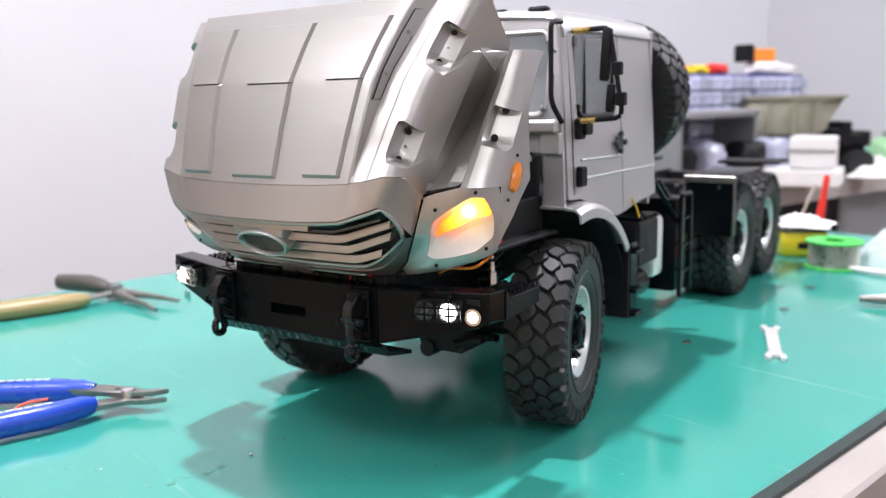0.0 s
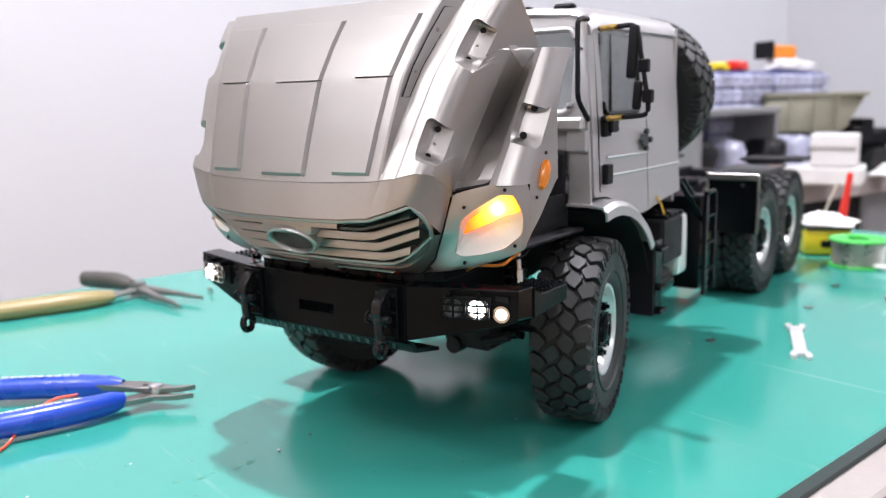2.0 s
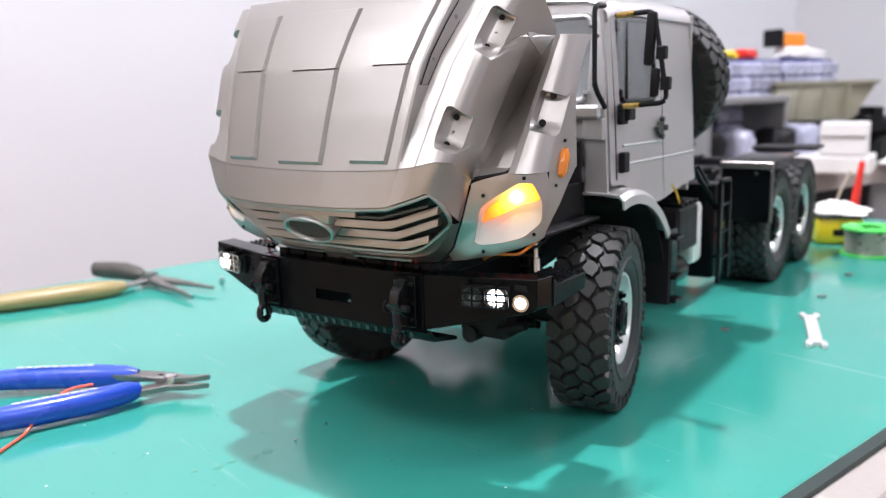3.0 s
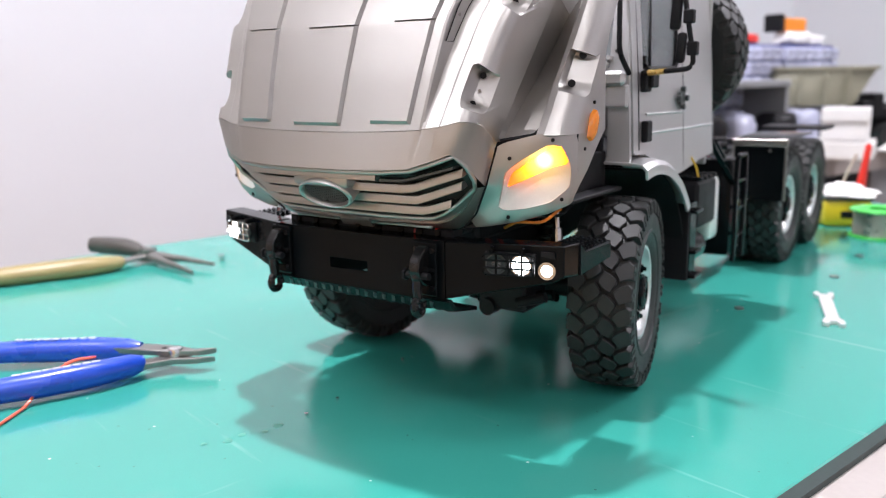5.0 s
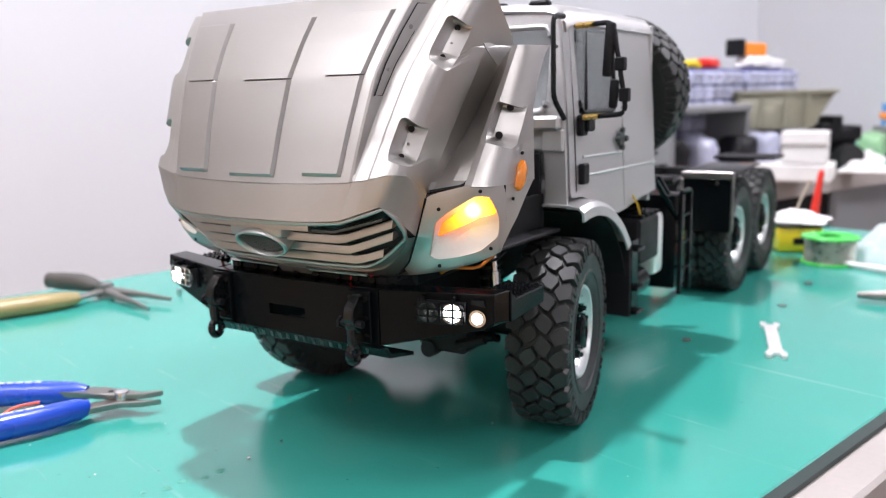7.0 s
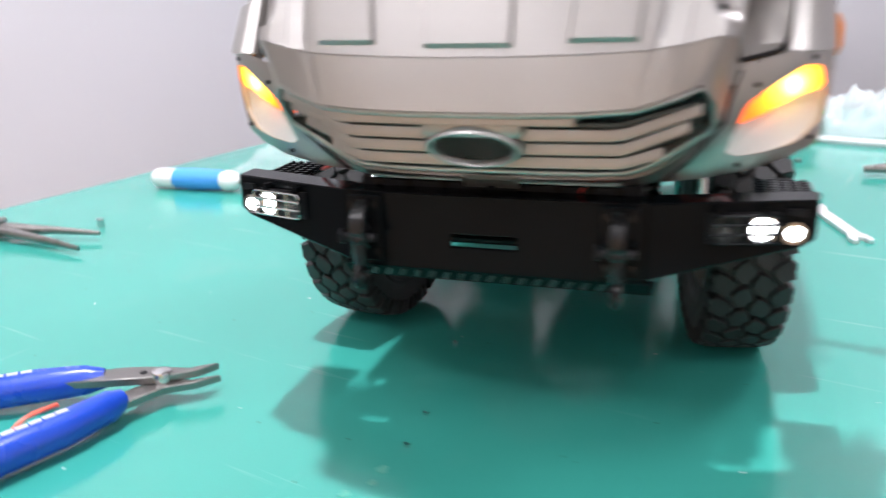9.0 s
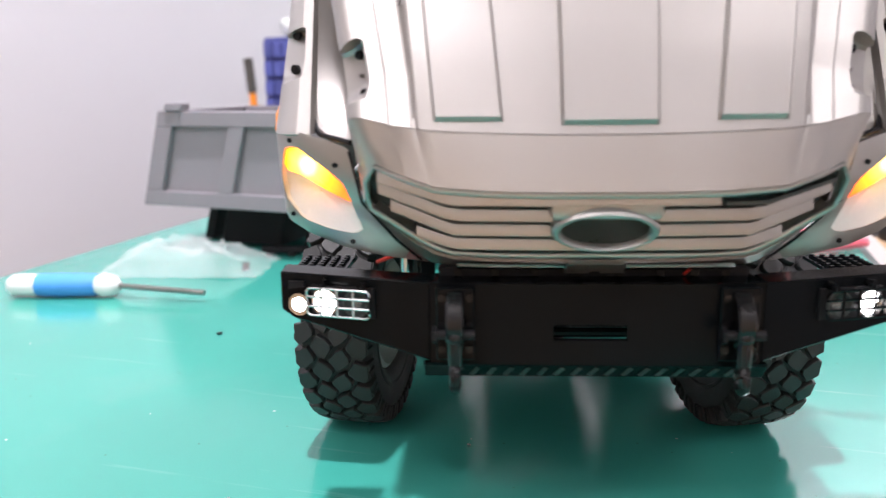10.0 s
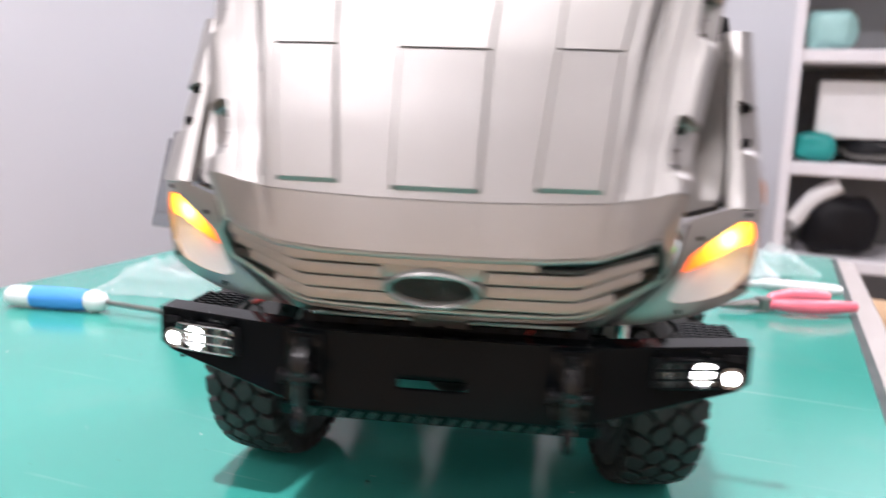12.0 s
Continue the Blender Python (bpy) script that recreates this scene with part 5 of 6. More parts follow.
        rows.append([(s * x, 46 + 61 * math.cos(a), 47 + 61 * math.sin(a)) for x in (40, 60, 84)])
    loft(bm, rows)
    thicken(part("arch_liner", bm, BLACK, wa, "black arch liner"), 1.0, 0)
    part("mud_flap", box(min(s * 58, s * 87), max(s * 58, s * 87), 104, 106.5, 40, 84, 0.4), BLACK, wa, "black mud flap")
    bm = bmesh.new()
    cuboid(bm, min(s * 84, s * 87.4), max(s * 84, s * 87.4), 106, 117, 40, 84, 0.5)
    for z in (41, 55, 78):
        cuboid(bm, min(s * 70, s * 91), max(s * 70, s * 91), 106, 118, z, z + 2.0, 0.4)
    part("step", bm, SATIN, truck, "black boarding step")
    # side tank and battery box
    bm = bmesh.new()
    cuboid(bm, min(s * 40, s * 86), max(s * 40, s * 86), 122, 157, 66, 94, 2)
    bx = part("battery_box", bm, BLACK, truck, "black ribbed box on the chassis side")
    for i in range(4):
        part("rib", box(min(s * 42, s * 87), max(s * 42, s * 87), 124 + i * 8.5, 128 + i * 8.5, 94, 96.4, 0.4), SATIN, bx)
    for z in (52, 60):
        bm = bmesh.new()
        rod(bm, (s * 74, 122, z), (s * 74, 151, z), 9, 20)
        part("air_tank", bm, SATIN, bx, "black air tank")
        break
    bm = bmesh.new()
    tube(bm, bend([(s * 84, 132, 90), (s * 82, 128, 103), (s * 78, 126, 110)], 3), 0.6, 5)
    part("wire", bm, WIRE_YEL, bx, "yellow wire")
    bm = bmesh.new()
    cuboid(bm, min(s * 38, s * 82), max(s * 38, s * 82), 163, 180, 52, 92, 4, seg=2)
    part("fuel_tank", bm, BRIGHT, truck, "pale brushed steel tank")
    bm = bmesh.new()
    cuboid(bm, min(s * 48, s * 84), max(s * 48, s * 84), 197, 220, 36, 100, 3, seg=2)
    tb = part("tool_box", bm, SATIN, truck, "glossy black box before the rear wheels")
    bm = bmesh.new()
    tube(bm, bend([(s * 87, 197, 34), (s * 87, 197, 102), (s * 87, 217, 102), (s * 87, 217, 34)], 4, 0.12), 1.6, 6)
    for z in (50, 68, 86):
        rod(bm, (s * 87, 197, z), (s * 87, 217, z), 1.2, 8)
    part("ladder", bm, SATIN, tb, "black side ladder")
    bm = bmesh.new()
    tube(bm, [(s * 76, 176, 112), (s * 84, 200, 84)], 1.8, 6)
    tube(bm, [(s * 76, 184, 112), (s * 84, 208, 84)], 1.8, 6)
    tube(bm, [(s * 80, 187, 100), (s * 80, 195, 100)], 1.2, 6)
    part("support_bracket", bm, SATIN, truck)
    # rear mudguards
    bm = bmesh.new()
    loft(bm, [[(s * x, y, z) for y, z in ((312, 58), (312, 98), (316, 102.5), (322, 104.5), (400, 104.5))] for x in (52, 92)])
    g = part("rear_mudguard", bm, SATIN, truck, "glossy black mudguard over the rear wheels", smooth=50)
    thicken(g, 1.6, 0)
    part("guard_trim", box(min(s * 52, s * 92.6), max(s * 52, s * 92.6), 310.4, 314, 99.5, 104.8, 0.5), STEEL, g, "bright front edge")
    for xa, xb in ((90.8, 92.6), (52.0, 53.6)):
        part("guard_trim", box(min(s * xa, s * xb), max(s * xa, s * xb), 310.2, 312.6, 58.5, 99.0, 0.4), STEEL, g, "bright edge strip")
    for x in (46, 80):
        screw((s * x, 311.2, 96), (0, -1, 0), 1.2, 0.7, STEEL, g)
    part("rear_plate", box(min(s * 34, s * 90), max(s * 34, s * 90), 470, 512, 102, 105, 0.6), BLACK, truck, "flat black plate over the last wheels")
# rear deck behind the cab
bm = bmesh.new()
cuboid(bm, -34, 34, 172, 300, 92, 98, 1)
cuboid(bm, -22, 30, 210, 262, 98, 112, 3)
cuboid(bm, 10, 56, 180, 212, 100, 118, 2)
rod(bm, (30, 190, 96), (30, 190, 126), 5, 12)
rod(bm, (48, 224, 104), (70, 232, 106), 3.0, 10)
deck = part("rear_deck", bm, BLACK, truck, "black frame deck with fittings behind the cab")
for i in range(5):
    screw((38 + i * 6, 176 + i * 5, 117), (0, -0.3, 1), 2.0, 2.0, STEEL, deck, "bolt")
part("spare_bracket", box(60, 70, 168, 184, 188, 198, 1), BLACK, deck)

# ---- tools and small things on the bench (millimetres, truck's axes) ----
BLUE = material("blue_rubber_grip", (0.012, 0.065, 0.50), 0.28, 0, 0.08, 900, 60, 0.05, coat=0.3)
BARS = material("white_print", (0.55, 0.6, 0.68), 0.5)
YELLOW = material("yellow_grip", (0.31, 0.245, 0.105), 0.4, 0, 0.12, 500, 60, 0.1)
GREYGRIP = material("worn_grey_grip", (0.06, 0.055, 0.05), 0.5, 0, 0.2, 500, 60, 0.1)
PINK = material("pink_grip", (0.85, 0.16, 0.22), 0.35, 0, 0.05, 900, 60, 0.05)
GREENP = material("green_plastic", (0.06, 0.52, 0.08), 0.35, 0, 0.06)
TAPEY = material("yellow_plastic", (0.80, 0.62, 0.02), 0.35, 0, 0.05)
RED = material("red_plastic", (0.75, 0.03, 0.02), 0.35, 0, 0.06)
WHITEP = material("white_plastic", (0.80, 0.80, 0.80), 0.45, 0, 0.04)
CLOTH = material("white_rag", (0.78, 0.77, 0.76), 0.9, 0, 0.06, 900, 60, 0.5)
LBLUE = material("light_blue_grip", (0.06, 0.30, 0.72), 0.4, 0, 0.06)
SOLDER = material("silver_solder_wire", (0.60, 0.58, 0.54), 0.3, 0.9, 0.2, 2500, 90, 0.3)
FILM = clear("clear_bag_film", (0.92, 0.95, 0.96), 0.09, 0.20)
FILM_THICK = clear("cloudy_bag_film", (0.88, 0.92, 0.95), 0.2, 0.38)
BED = material("grey_bed_paint", (0.235, 0.226, 0.25), 0.45, 0.0, 0.05, 500, 20, 0.05)
KHAKI = material("khaki_bed_paint", (0.25, 0.245, 0.185), 0.5, 0, 0.06, 500, 20, 0.05)
NAVY_BIN = material("navy_bin_plastic", (0.07, 0.085, 0.30), 0.4, 0, 0.08, per_piece=0.3)
NAVY = material("navy_plastic", (0.035, 0.045, 0.20), 0.45, 0, 0.08)
DRAWER = material("pale_drawer_plastic", (0.46, 0.48, 0.62), 0.25, 0, 0.15, 300, 60, 0.05, per_piece=0.22)
CARD = material("brown_cardboard", (0.42, 0.27, 0.15), 0.8, 0, 0.08, 400, 20, 0.1)
DARKCARD = material("dark_printed_carton", (0.045, 0.035, 0.03), 0.6, 0, 0.2, 300, 20, 0.1)
GOLD = material("pale_print", (0.30, 0.25, 0.18), 0.6)
TEAL = material("teal_plastic", (0.01, 0.33, 0.31), 0.4, 0, 0.05)
SHELFW = material("white_shelf_board", (0.80, 0.79, 0.82), 0.5, 0, 0.02)
ORANGE = material("orange_plastic", (0.85, 0.26, 0.02), 0.4, 0, 0.06)
BROWN = material("brown_leather", (0.20, 0.11, 0.05), 0.7, 0, 0.25, 300, 60, 0.3)
BENCH_TEAL = material("pale_green_mat", (0.10, 0.36, 0.30), 0.5, 0, 0.08, 400, 6, 0.05)
STAIN = material("faint_brown_stain", (0.06, 0.30, 0.23), 0.55, 0, 0.25, 1500, 300, 0.1)


def sweep(pts, widths, heights, n=10):
    """A rounded bar along points, with a width and a height at each."""
    bm = bmesh.new()
    pts = [Vector(p) for p in pts]
    rows = []
    for i, p in enumerate(pts):
        d = (pts[min(i + 1, len(pts) - 1)] - pts[max(i - 1, 0)]).normalized()
        s = Vector((d.y, -d.x, 0)).normalized()
        up = s.cross(d).normalized()
        if up.z < 0:
            up = -up
        rows.append([p + s * widths[i] / 2 * math.cos(a) + up * heights[i] / 2 * math.sin(a) for a in [2 * math.pi * k / n for k in range(n)]])
    vs = loft(bm, rows, closed=True)
    bm.faces.new(vs[0])
    bm.faces.new(vs[-1])
    return bm


def flush_cutters():
    t = thing("flush_cutters", "open flush cutters with blue grips and steel jaws", "pliers")
    bm = bmesh.new()
    prism(bm, [(-117.5, -60.5), (-122.0, -68.5), (-131.5, -76.0), (-139.0, -80.0), (-168.0, -92.0), (-171.5, -84.5), (-150.0, -73.0), (-137.0, -69.5), (-127.0, -68.0)], 3.2, Matrix.Translation((0, 0, 8.6)))
    bmesh.ops.bevel(bm, geom=bm.edges[:], offset=0.35, segments=1, affect="EDGES")
    part("upper_jaw", bm, STEEL, t, "dark steel jaw with pivot slot")
    bm = bmesh.new()
    prism(bm, [(-115.0, -64.0), (-124.0, -70.5), (-131.0, -72.0), (-139.5, -74.5), (-147.0, -97.0), (-140.0, -99.0), (-131.0, -79.5), (-121.5, -72.5)], 3.2, Matrix.Translation((0, 0, 5.2)))
    bmesh.ops.bevel(bm, geom=bm.edges[:], offset=0.35, segments=1, affect="EDGES")
    part("lower_jaw", bm, STEEL, t)
    bm = bmesh.new()
    lathe(bm, [(0.01, 13.2), (2.6, 13.1), (3.6, 12.7), (3.9, 11.8), (3.9, 4.6)], 24, "Z")
    bmesh.ops.translate(bm, vec=(-134.5, -74.5, 0), verts=bm.verts)
    part("pivot", bm, CHROME, t, "pale round rivet")
    bm = bmesh.new()
    rod(bm, (-141.6, -76.4, 11.6), (-141.6, -76.4, 12.0), 1.5, 12)
    part("spring_hole", bm, BLACK, t)
    g = part("grip", sweep([(-157, -80.0, 9.5), (-163, -83.5, 9.5), (-178, -91, 9.0), (-200, -105, 8.5), (-222, -124, 8.5), (-240, -146, 8.5)], [7, 11, 13, 13, 12, 9], [8, 12, 13.5, 13.5, 12, 9], 14), BLUE, t, "glossy blue rubber grip", smooth=60)
    h = part("grip", sweep([(-140.5, -91, 8.0), (-142, -97, 8.0), (-147, -116, 8.0), (-157, -141, 8.0), (-172, -167, 8.0), (-192, -191, 8.0)], [7, 11, 13, 13, 12, 9], [8, 12, 13.5, 13.5, 12, 9], 14), BLUE, t, "glossy blue rubber grip", smooth=60)
    for i in range(9):
        part("print_bar", box(-2.0, 2.0, -1.1, 1.1, 0, 0.3, m=Matrix.Translation((-146.6 - i * 1.9, -114.5 - i * 4.2, 14.6)) @ pose(0, 0, 0, 0, 0, 62)), BARS, h)
        part("print_bar", box(-1.9, 1.9, -1.0, 1.0, 0, 0.3, m=Matrix.Translation((-182 - i * 4.0, -93.6 - i * 3.0, 15.4)) @ pose(0, 0, 0, 0, 0, 36)), BARS, g)


def wire_offcut():
    bm = bmesh.new()
    tube(bm, bend([(-150.5, -112, 15.6), (-154, -124, 16.5), (-157, -139, 8.0), (-152, -150, 1.2), (-140, -172, 1.0)], 6, 0.4), 0.8, 8)
    tagged(finish("wire_offcut", bm, material("salmon_wire", (0.80, 0.14, 0.08), 0.4)), "thin salmon red wire lying over the cutters", "wire")


def long_nose_pliers():
    t = thing("long_nose_pliers", "open long-nose pliers with a yellow and a grey grip", "pliers")
    part("jaw", sweep([(-310, 101, 5), (-340, 98, 6), (-372, 92, 7), (-388, 90, 7)], [2, 3.5, 7, 11], [3, 5, 8, 8]), STEEL, t, "slim steel jaw")
    part("jaw", sweep([(-303, 73, 4), (-330, 79, 5), (-368, 87, 6), (-386, 92, 7)], [2, 4, 8, 11], [3, 5, 7, 8]), STEEL, t, "slim steel jaw")
    bm = bmesh.new()
    rod(bm, (-385, 91, 2), (-385, 91, 12.5), 7.5, 20)
    part("pivot", bm, STEEL, t)
    part("tang", sweep([(-384, 90, 7), (-381, 76, 7), (-379, 62, 7)], [9, 6, 6], [6, 5, 5]), STEEL, t)
    part("grip", sweep([(-379, 62, 7), (-381, 52, 7), (-388, 34, 7), (-400, 8, 7), (-412, -18, 7), (-424, -44, 7)], [9, 16, 21, 22, 21, 16], [9, 13, 16, 16, 15, 12], 14), YELLOW, t, "worn yellow grip", smooth=60)
    part("grip", sweep([(-388, 88, 10), (-396, 87, 11), (-412, 86, 12), (-430, 82, 12), (-446, 78, 12)], [9, 14, 17, 17, 13], [8, 13, 16, 16, 14], 12), GREYGRIP, t, "worn dark grey grip", smooth=60)
    part("jaw_spring", sweep([(-388, 88, 11), (-398, 88, 12), (-406, 84, 11)], [4, 5, 3], [2, 2, 2]), BRASS, t)


def open_wrench():
    bm = bmesh.new()
    a, b = Vector((132.0, 267.0, 0)), Vector((151.5, 194.0, 0))
    d = (b - a).normalized()
    s = Vector((d.y, -d.x, 0))
    L = (b - a).length
    outl = [(3.6, 2.2), (-2.6, 3.0), (-2.0, 6.0), (2.5, 6.7), (7.5, 5.8), (12, 4.0), (L - 12, 4.0), (L - 7.5, 5.8), (L - 2.5, 6.7), (L + 2.0, 6.0), (L + 2.6, 3.0), (L - 3.6, 2.2)]
    outl = outl + [(u, -w) for u, w in outl[::-1]]
    lo = [bm.verts.new(a + d * u + s * w + Vector((0, 0, 0.2))) for u, w in outl]
    hi = [bm.verts.new(a + d * u + s * w + Vector((0, 0, 2.4))) for u, w in outl]
    n = len(lo)
    bm.faces.new(lo)
    bm.faces.new(hi)
    for k in range(n):
        bm.faces.new((lo[k], lo[(k + 1) % n], hi[(k + 1) % n], hi[k]))
    tagged(finish("open_end_wrench", bm, BRIGHT), "small bright steel double open-ended wrench lying flat", "wrench")


def bit(name, label, cat, x, y, r, h, mat, n=6):
    bm = bmesh.new()
    rod(bm, (x, y, 0.1), (x, y, h), r, n)
    tagged(finish(name, bm, mat), label, cat, "loose bits")


def solder_spool():
    t = thing("solder_spool", "spool of silver solder wire between green flanges", "wire spool", at=(0.134, 0.522, 0))
    for z0, z1 in ((0.2, 2.2), (24.6, 26.8)):
        bm = bmesh.new()
        lathe(bm, [(9.5, z0), (26.0, z0), (26.6, z0 + 0.8), (26.6, z1 - 0.8), (26.0, z1), (22, z1), (21, z1 - 0.9), (12, z1 - 0.9), (9.5, z1), (9.5, z0)], 40, "Z")
        part("flange", bm, GREENP, t, "green plastic flange")
    bm = bmesh.new()
    prof = [(9.6, 2.3)]
    for i in range(24):
        z = 2.3 + i * 22.2 / 24
        prof += [(22.4, z + 0.1), (23.1, z + 0.5), (22.4, z + 0.95)]
    lathe(bm, prof + [(9.6, 24.6)], 40, "Z")
    part("winding", bm, SOLDER, t, "wound silver solder wire")


def tape_measure():
    t = thing("tape_measure", "yellow and black tape measure standing under a white rag", "tape measure", at=(0.094, 0.575, 0), rz=25)
    bm = bmesh.new()
    cuboid(bm, -23, 23, -17, 17, 0.3, 27, 5, seg=2)
    part("case", bm, TAPEY, t, "yellow plastic case")
    bm = bmesh.new()
    cuboid(bm, -8, 18, -18.2, -15, 8, 17, 2)
    part("label_plate", bm, BLACK, t)
    bm = bmesh.new()
    cuboid(bm, -22, 24, -18, 18, 26, 32, 2.5)
    part("upper_case", bm, GREYGRIP, t, "dark grey upper case")


def rag(name, cx, cy, z, sx, sy, h, seed, mat, label, cat):
    rnd = random.Random(seed)
    bm = bmesh.new()
    rows = []
    n = 30
    o = Vector((rnd.random() * 50, rnd.random() * 50, 3))
    for i in range(n + 1):
        row = []
        for k in range(n + 1):
            u, v = i / n * 2 - 1, k / n * 2 - 1
            e = max(0.0, 1 - max(abs(u), abs(v)) ** 3)
            rough = 1.7 if mat in (FILM, FILM_THICK) else 1.0
            w = noise.noise(o + Vector((u * 2.2, v * 2.2, 0))) * 0.45 + noise.noise(o + Vector((u * 6, v * 6, 9))) * 0.22 * rough
            edge = 1 + 0.14 * noise.noise(o + Vector((u * 3, v * 3, 20)))
            row.append((cx + u * sx * edge, cy + v * sy * edge, z + max(0.4, h * (0.35 + 0.65 * e) * (0.8 + w) * (0.1 + 0.9 * e))))
        rows.append(row)
    loft(bm, rows)
    ob = tagged(finish(name, bm, mat, smooth=70), label, cat)
    if mat not in (FILM, FILM_THICK):
        thicken(ob, 0.5, 1.0)
    return ob


def red_driver():
    t = thing("screwdriver", "red-handled screwdriver standing upright beyond the tape measure", "screwdriver", at=(0.090, 0.690, 0))
    bm = bmesh.new()
    lathe(bm, [(0.01, 75), (2.2, 74.4), (3.4, 71), (3.6, 55), (4.8, 34), (5.4, 22), (4.6, 18), (0.01, 17)], 12, "Z")
    bmesh.ops.rotate(bm, cent=(0, 0, 0), matrix=Matrix.Rotation(radians(6), 3, "Y"), verts=bm.verts)
    part("handle", bm, RED, t, "red plastic handle")
    bm = bmesh.new()
    lathe(bm, [(0.01, 18), (5.5, 18), (6.5, 6), (9, 0.3), (0.01, 0.2)], 12, "Z")
    part("stand", bm, WHITEP, t)
    bm = bmesh.new()
    tube(bm, bend([(-4, 0, 62), (-12, -4, 40), (-22, -6, 8), (-26, -6, 1)], 4), 1.6, 6)
    part("cord", bm, material("beige_cord", (0.5, 0.4, 0.33), 0.7), t)


def pen():
    t = thing("pen", "slim white pen with a white cap lying on the mat", "pen")
    part("barrel", sweep([(148, 508, 3.5), (190, 492, 3.5), (232, 480, 4)], [5, 6, 6], [5, 6, 6]), WHITEP, t)
    part("cap", sweep([(232, 480, 5), (240, 478, 5), (296, 466, 5), (302, 465, 5)], [7, 10, 10, 7], [7, 10, 10, 7]), WHITEP, t, "white cap")
    part("clip", sweep([(236, 484, 9), (262, 478, 10)], [3, 3], [1.5, 1.5]), BLACK, t)


def pink_pliers():
    t = thing("pliers", "small steel pliers with bright pink grips", "pliers")
    for o in (0.0, 3.0):
        part("jaw", sweep([(176, 371 + o * 1.5, 5), (190, 372 + o, 6), (206, 376 + o, 7)], [2, 5, 9], [4, 7, 9]), STEEL, t, "pointed steel jaw")
    bm = bmesh.new()
    rod(bm, (212, 380, 2), (212, 380, 12), 7, 18)
    part("pivot", bm, STEEL, t)
    part("grip", sweep([(216, 385, 7), (224, 398, 8), (240, 412, 8), (262, 418, 8), (276, 416, 8)], [8, 11, 12, 11, 8], [8, 11, 12, 11, 8], 12), PINK, t, "pink grip", smooth=60)
    part("grip", sweep([(217, 378, 7), (230, 372, 8), (250, 372, 8), (270, 378, 8), (286, 384, 8)], [8, 11, 12, 11, 8], [8, 11, 12, 11, 8], 12), PINK, t, "pink grip", smooth=60)


def blue_driver():
    t = thing("screwdriver", "screwdriver with a light blue grip and thin steel blade", "screwdriver")
    part("butt_cap", sweep([(-366, 236, 8.5), (-362, 236, 8.5), (-344, 236, 8.5)], [10, 15, 16], [10, 15, 16], 14), WHITEP, t, "white end cap", smooth=60)
    part("grip", sweep([(-345, 236, 8.5), (-330, 236, 8.5), (-306, 236.5, 8.5), (-303, 236.5, 8.5)], [16, 16.6, 16, 15], [16, 16.6, 16, 15], 14), LBLUE, t, "light blue grip", smooth=60)
    part("collar", sweep([(-303, 236.5, 8.5), (-298, 236, 8.5), (-290, 235, 8.5), (-286, 234.6, 8.5)], [13, 16.6, 14, 6], [13, 16.6, 14, 6], 14), WHITEP, t, "pale collar", smooth=60)
    bm = bmesh.new()
    rod(bm, (-288, 234.6, 8.5), (-222, 221, 7.0), 1.9, 10)
    part("blade", bm, STEEL, t, "thin steel blade")


def dump_bed():
    t = thing("model_dump_bed", "grey model dump truck bed with two framed panels, standing on feet", "model part")
    A, B = Vector((-331, 396, 41)), Vector((-174, 339, 41))
    d = (B - A).normalized()
    back = Vector((-d.y, d.x, 0))
    up = (Vector((-311, 392, 122)) - A)

    def Q(u, w, h):
        return A + d * u + back * w + up * h

    W = (B - A).length

    def plate(u0, u1, h0, h1, w0, w1):
        bm = bmesh.new()
        vs = [[bm.verts.new(Q(u, w, h)) for u, h in ((u0, h0), (u1, h0), (u1, h1), (u0, h1))] for w in (w0, w1)]
        for f in (vs[0][::-1], vs[1]):
            bm.faces.new(f)
        for k in range(4):
            bm.faces.new((vs[0][k], vs[0][(k + 1) % 4], vs[1][(k + 1) % 4], vs[1][k]))
        bmesh.ops.bevel(bm, geom=bm.edges[:], offset=0.8, segments=1, affect="EDGES")
        return bm

    part("side_panel", plate(0, W, 0, 1, 3, 6), BED, t, "grey side panel")
    for u0, u1, h0, h1 in ((0, W, 0, 0.16), (0, W, 0.84, 1.0), (0, 18, 0.16, 0.84), (W * 0.5 - 8, W * 0.5 + 8, 0.16, 0.84), (W - 16, W, 0.16, 0.84)):
        part("panel_frame", plate(u0, u1, h0, h1, -2, 3), BED, t)
    part("floor_plate", plate(0, W, 0, 0.05, 6, 120), BED, t)
    part("side_panel", plate(0, W, 0, 1, 118, 122), BED, t, "grey side panel")
    part("end_panel", plate(0, 4, 0, 1, 6, 118), BED, t)
    part("tail_frame", plate(W - 4, W + 4, 0, 1.0, -4, 6), BED, t)
    part("tail_frame", plate(W - 4, W + 4, 0, 1.0, 110, 122), BED, t)
    part("tail_gate", plate(W + 1, W + 4, 0.1, 0.9, 8, 110), GREYGRIP, t, "dark glossy tail gate")
    part("hook", plate(8, 26, 1.0, 1.08, -4, 8), BED, t)
    # black block puts the dark shade under the bed into a shape
    part("base_block", plate(52, W - 52, -0.495, -0.01, 50, 100), BLACK, t, "black block standing in for the shade under the bed")
    for u in (24, W - 34):
        part("foot", plate(u, u + 10, -0.495, -0.01, 60, 90), BLACK, t)


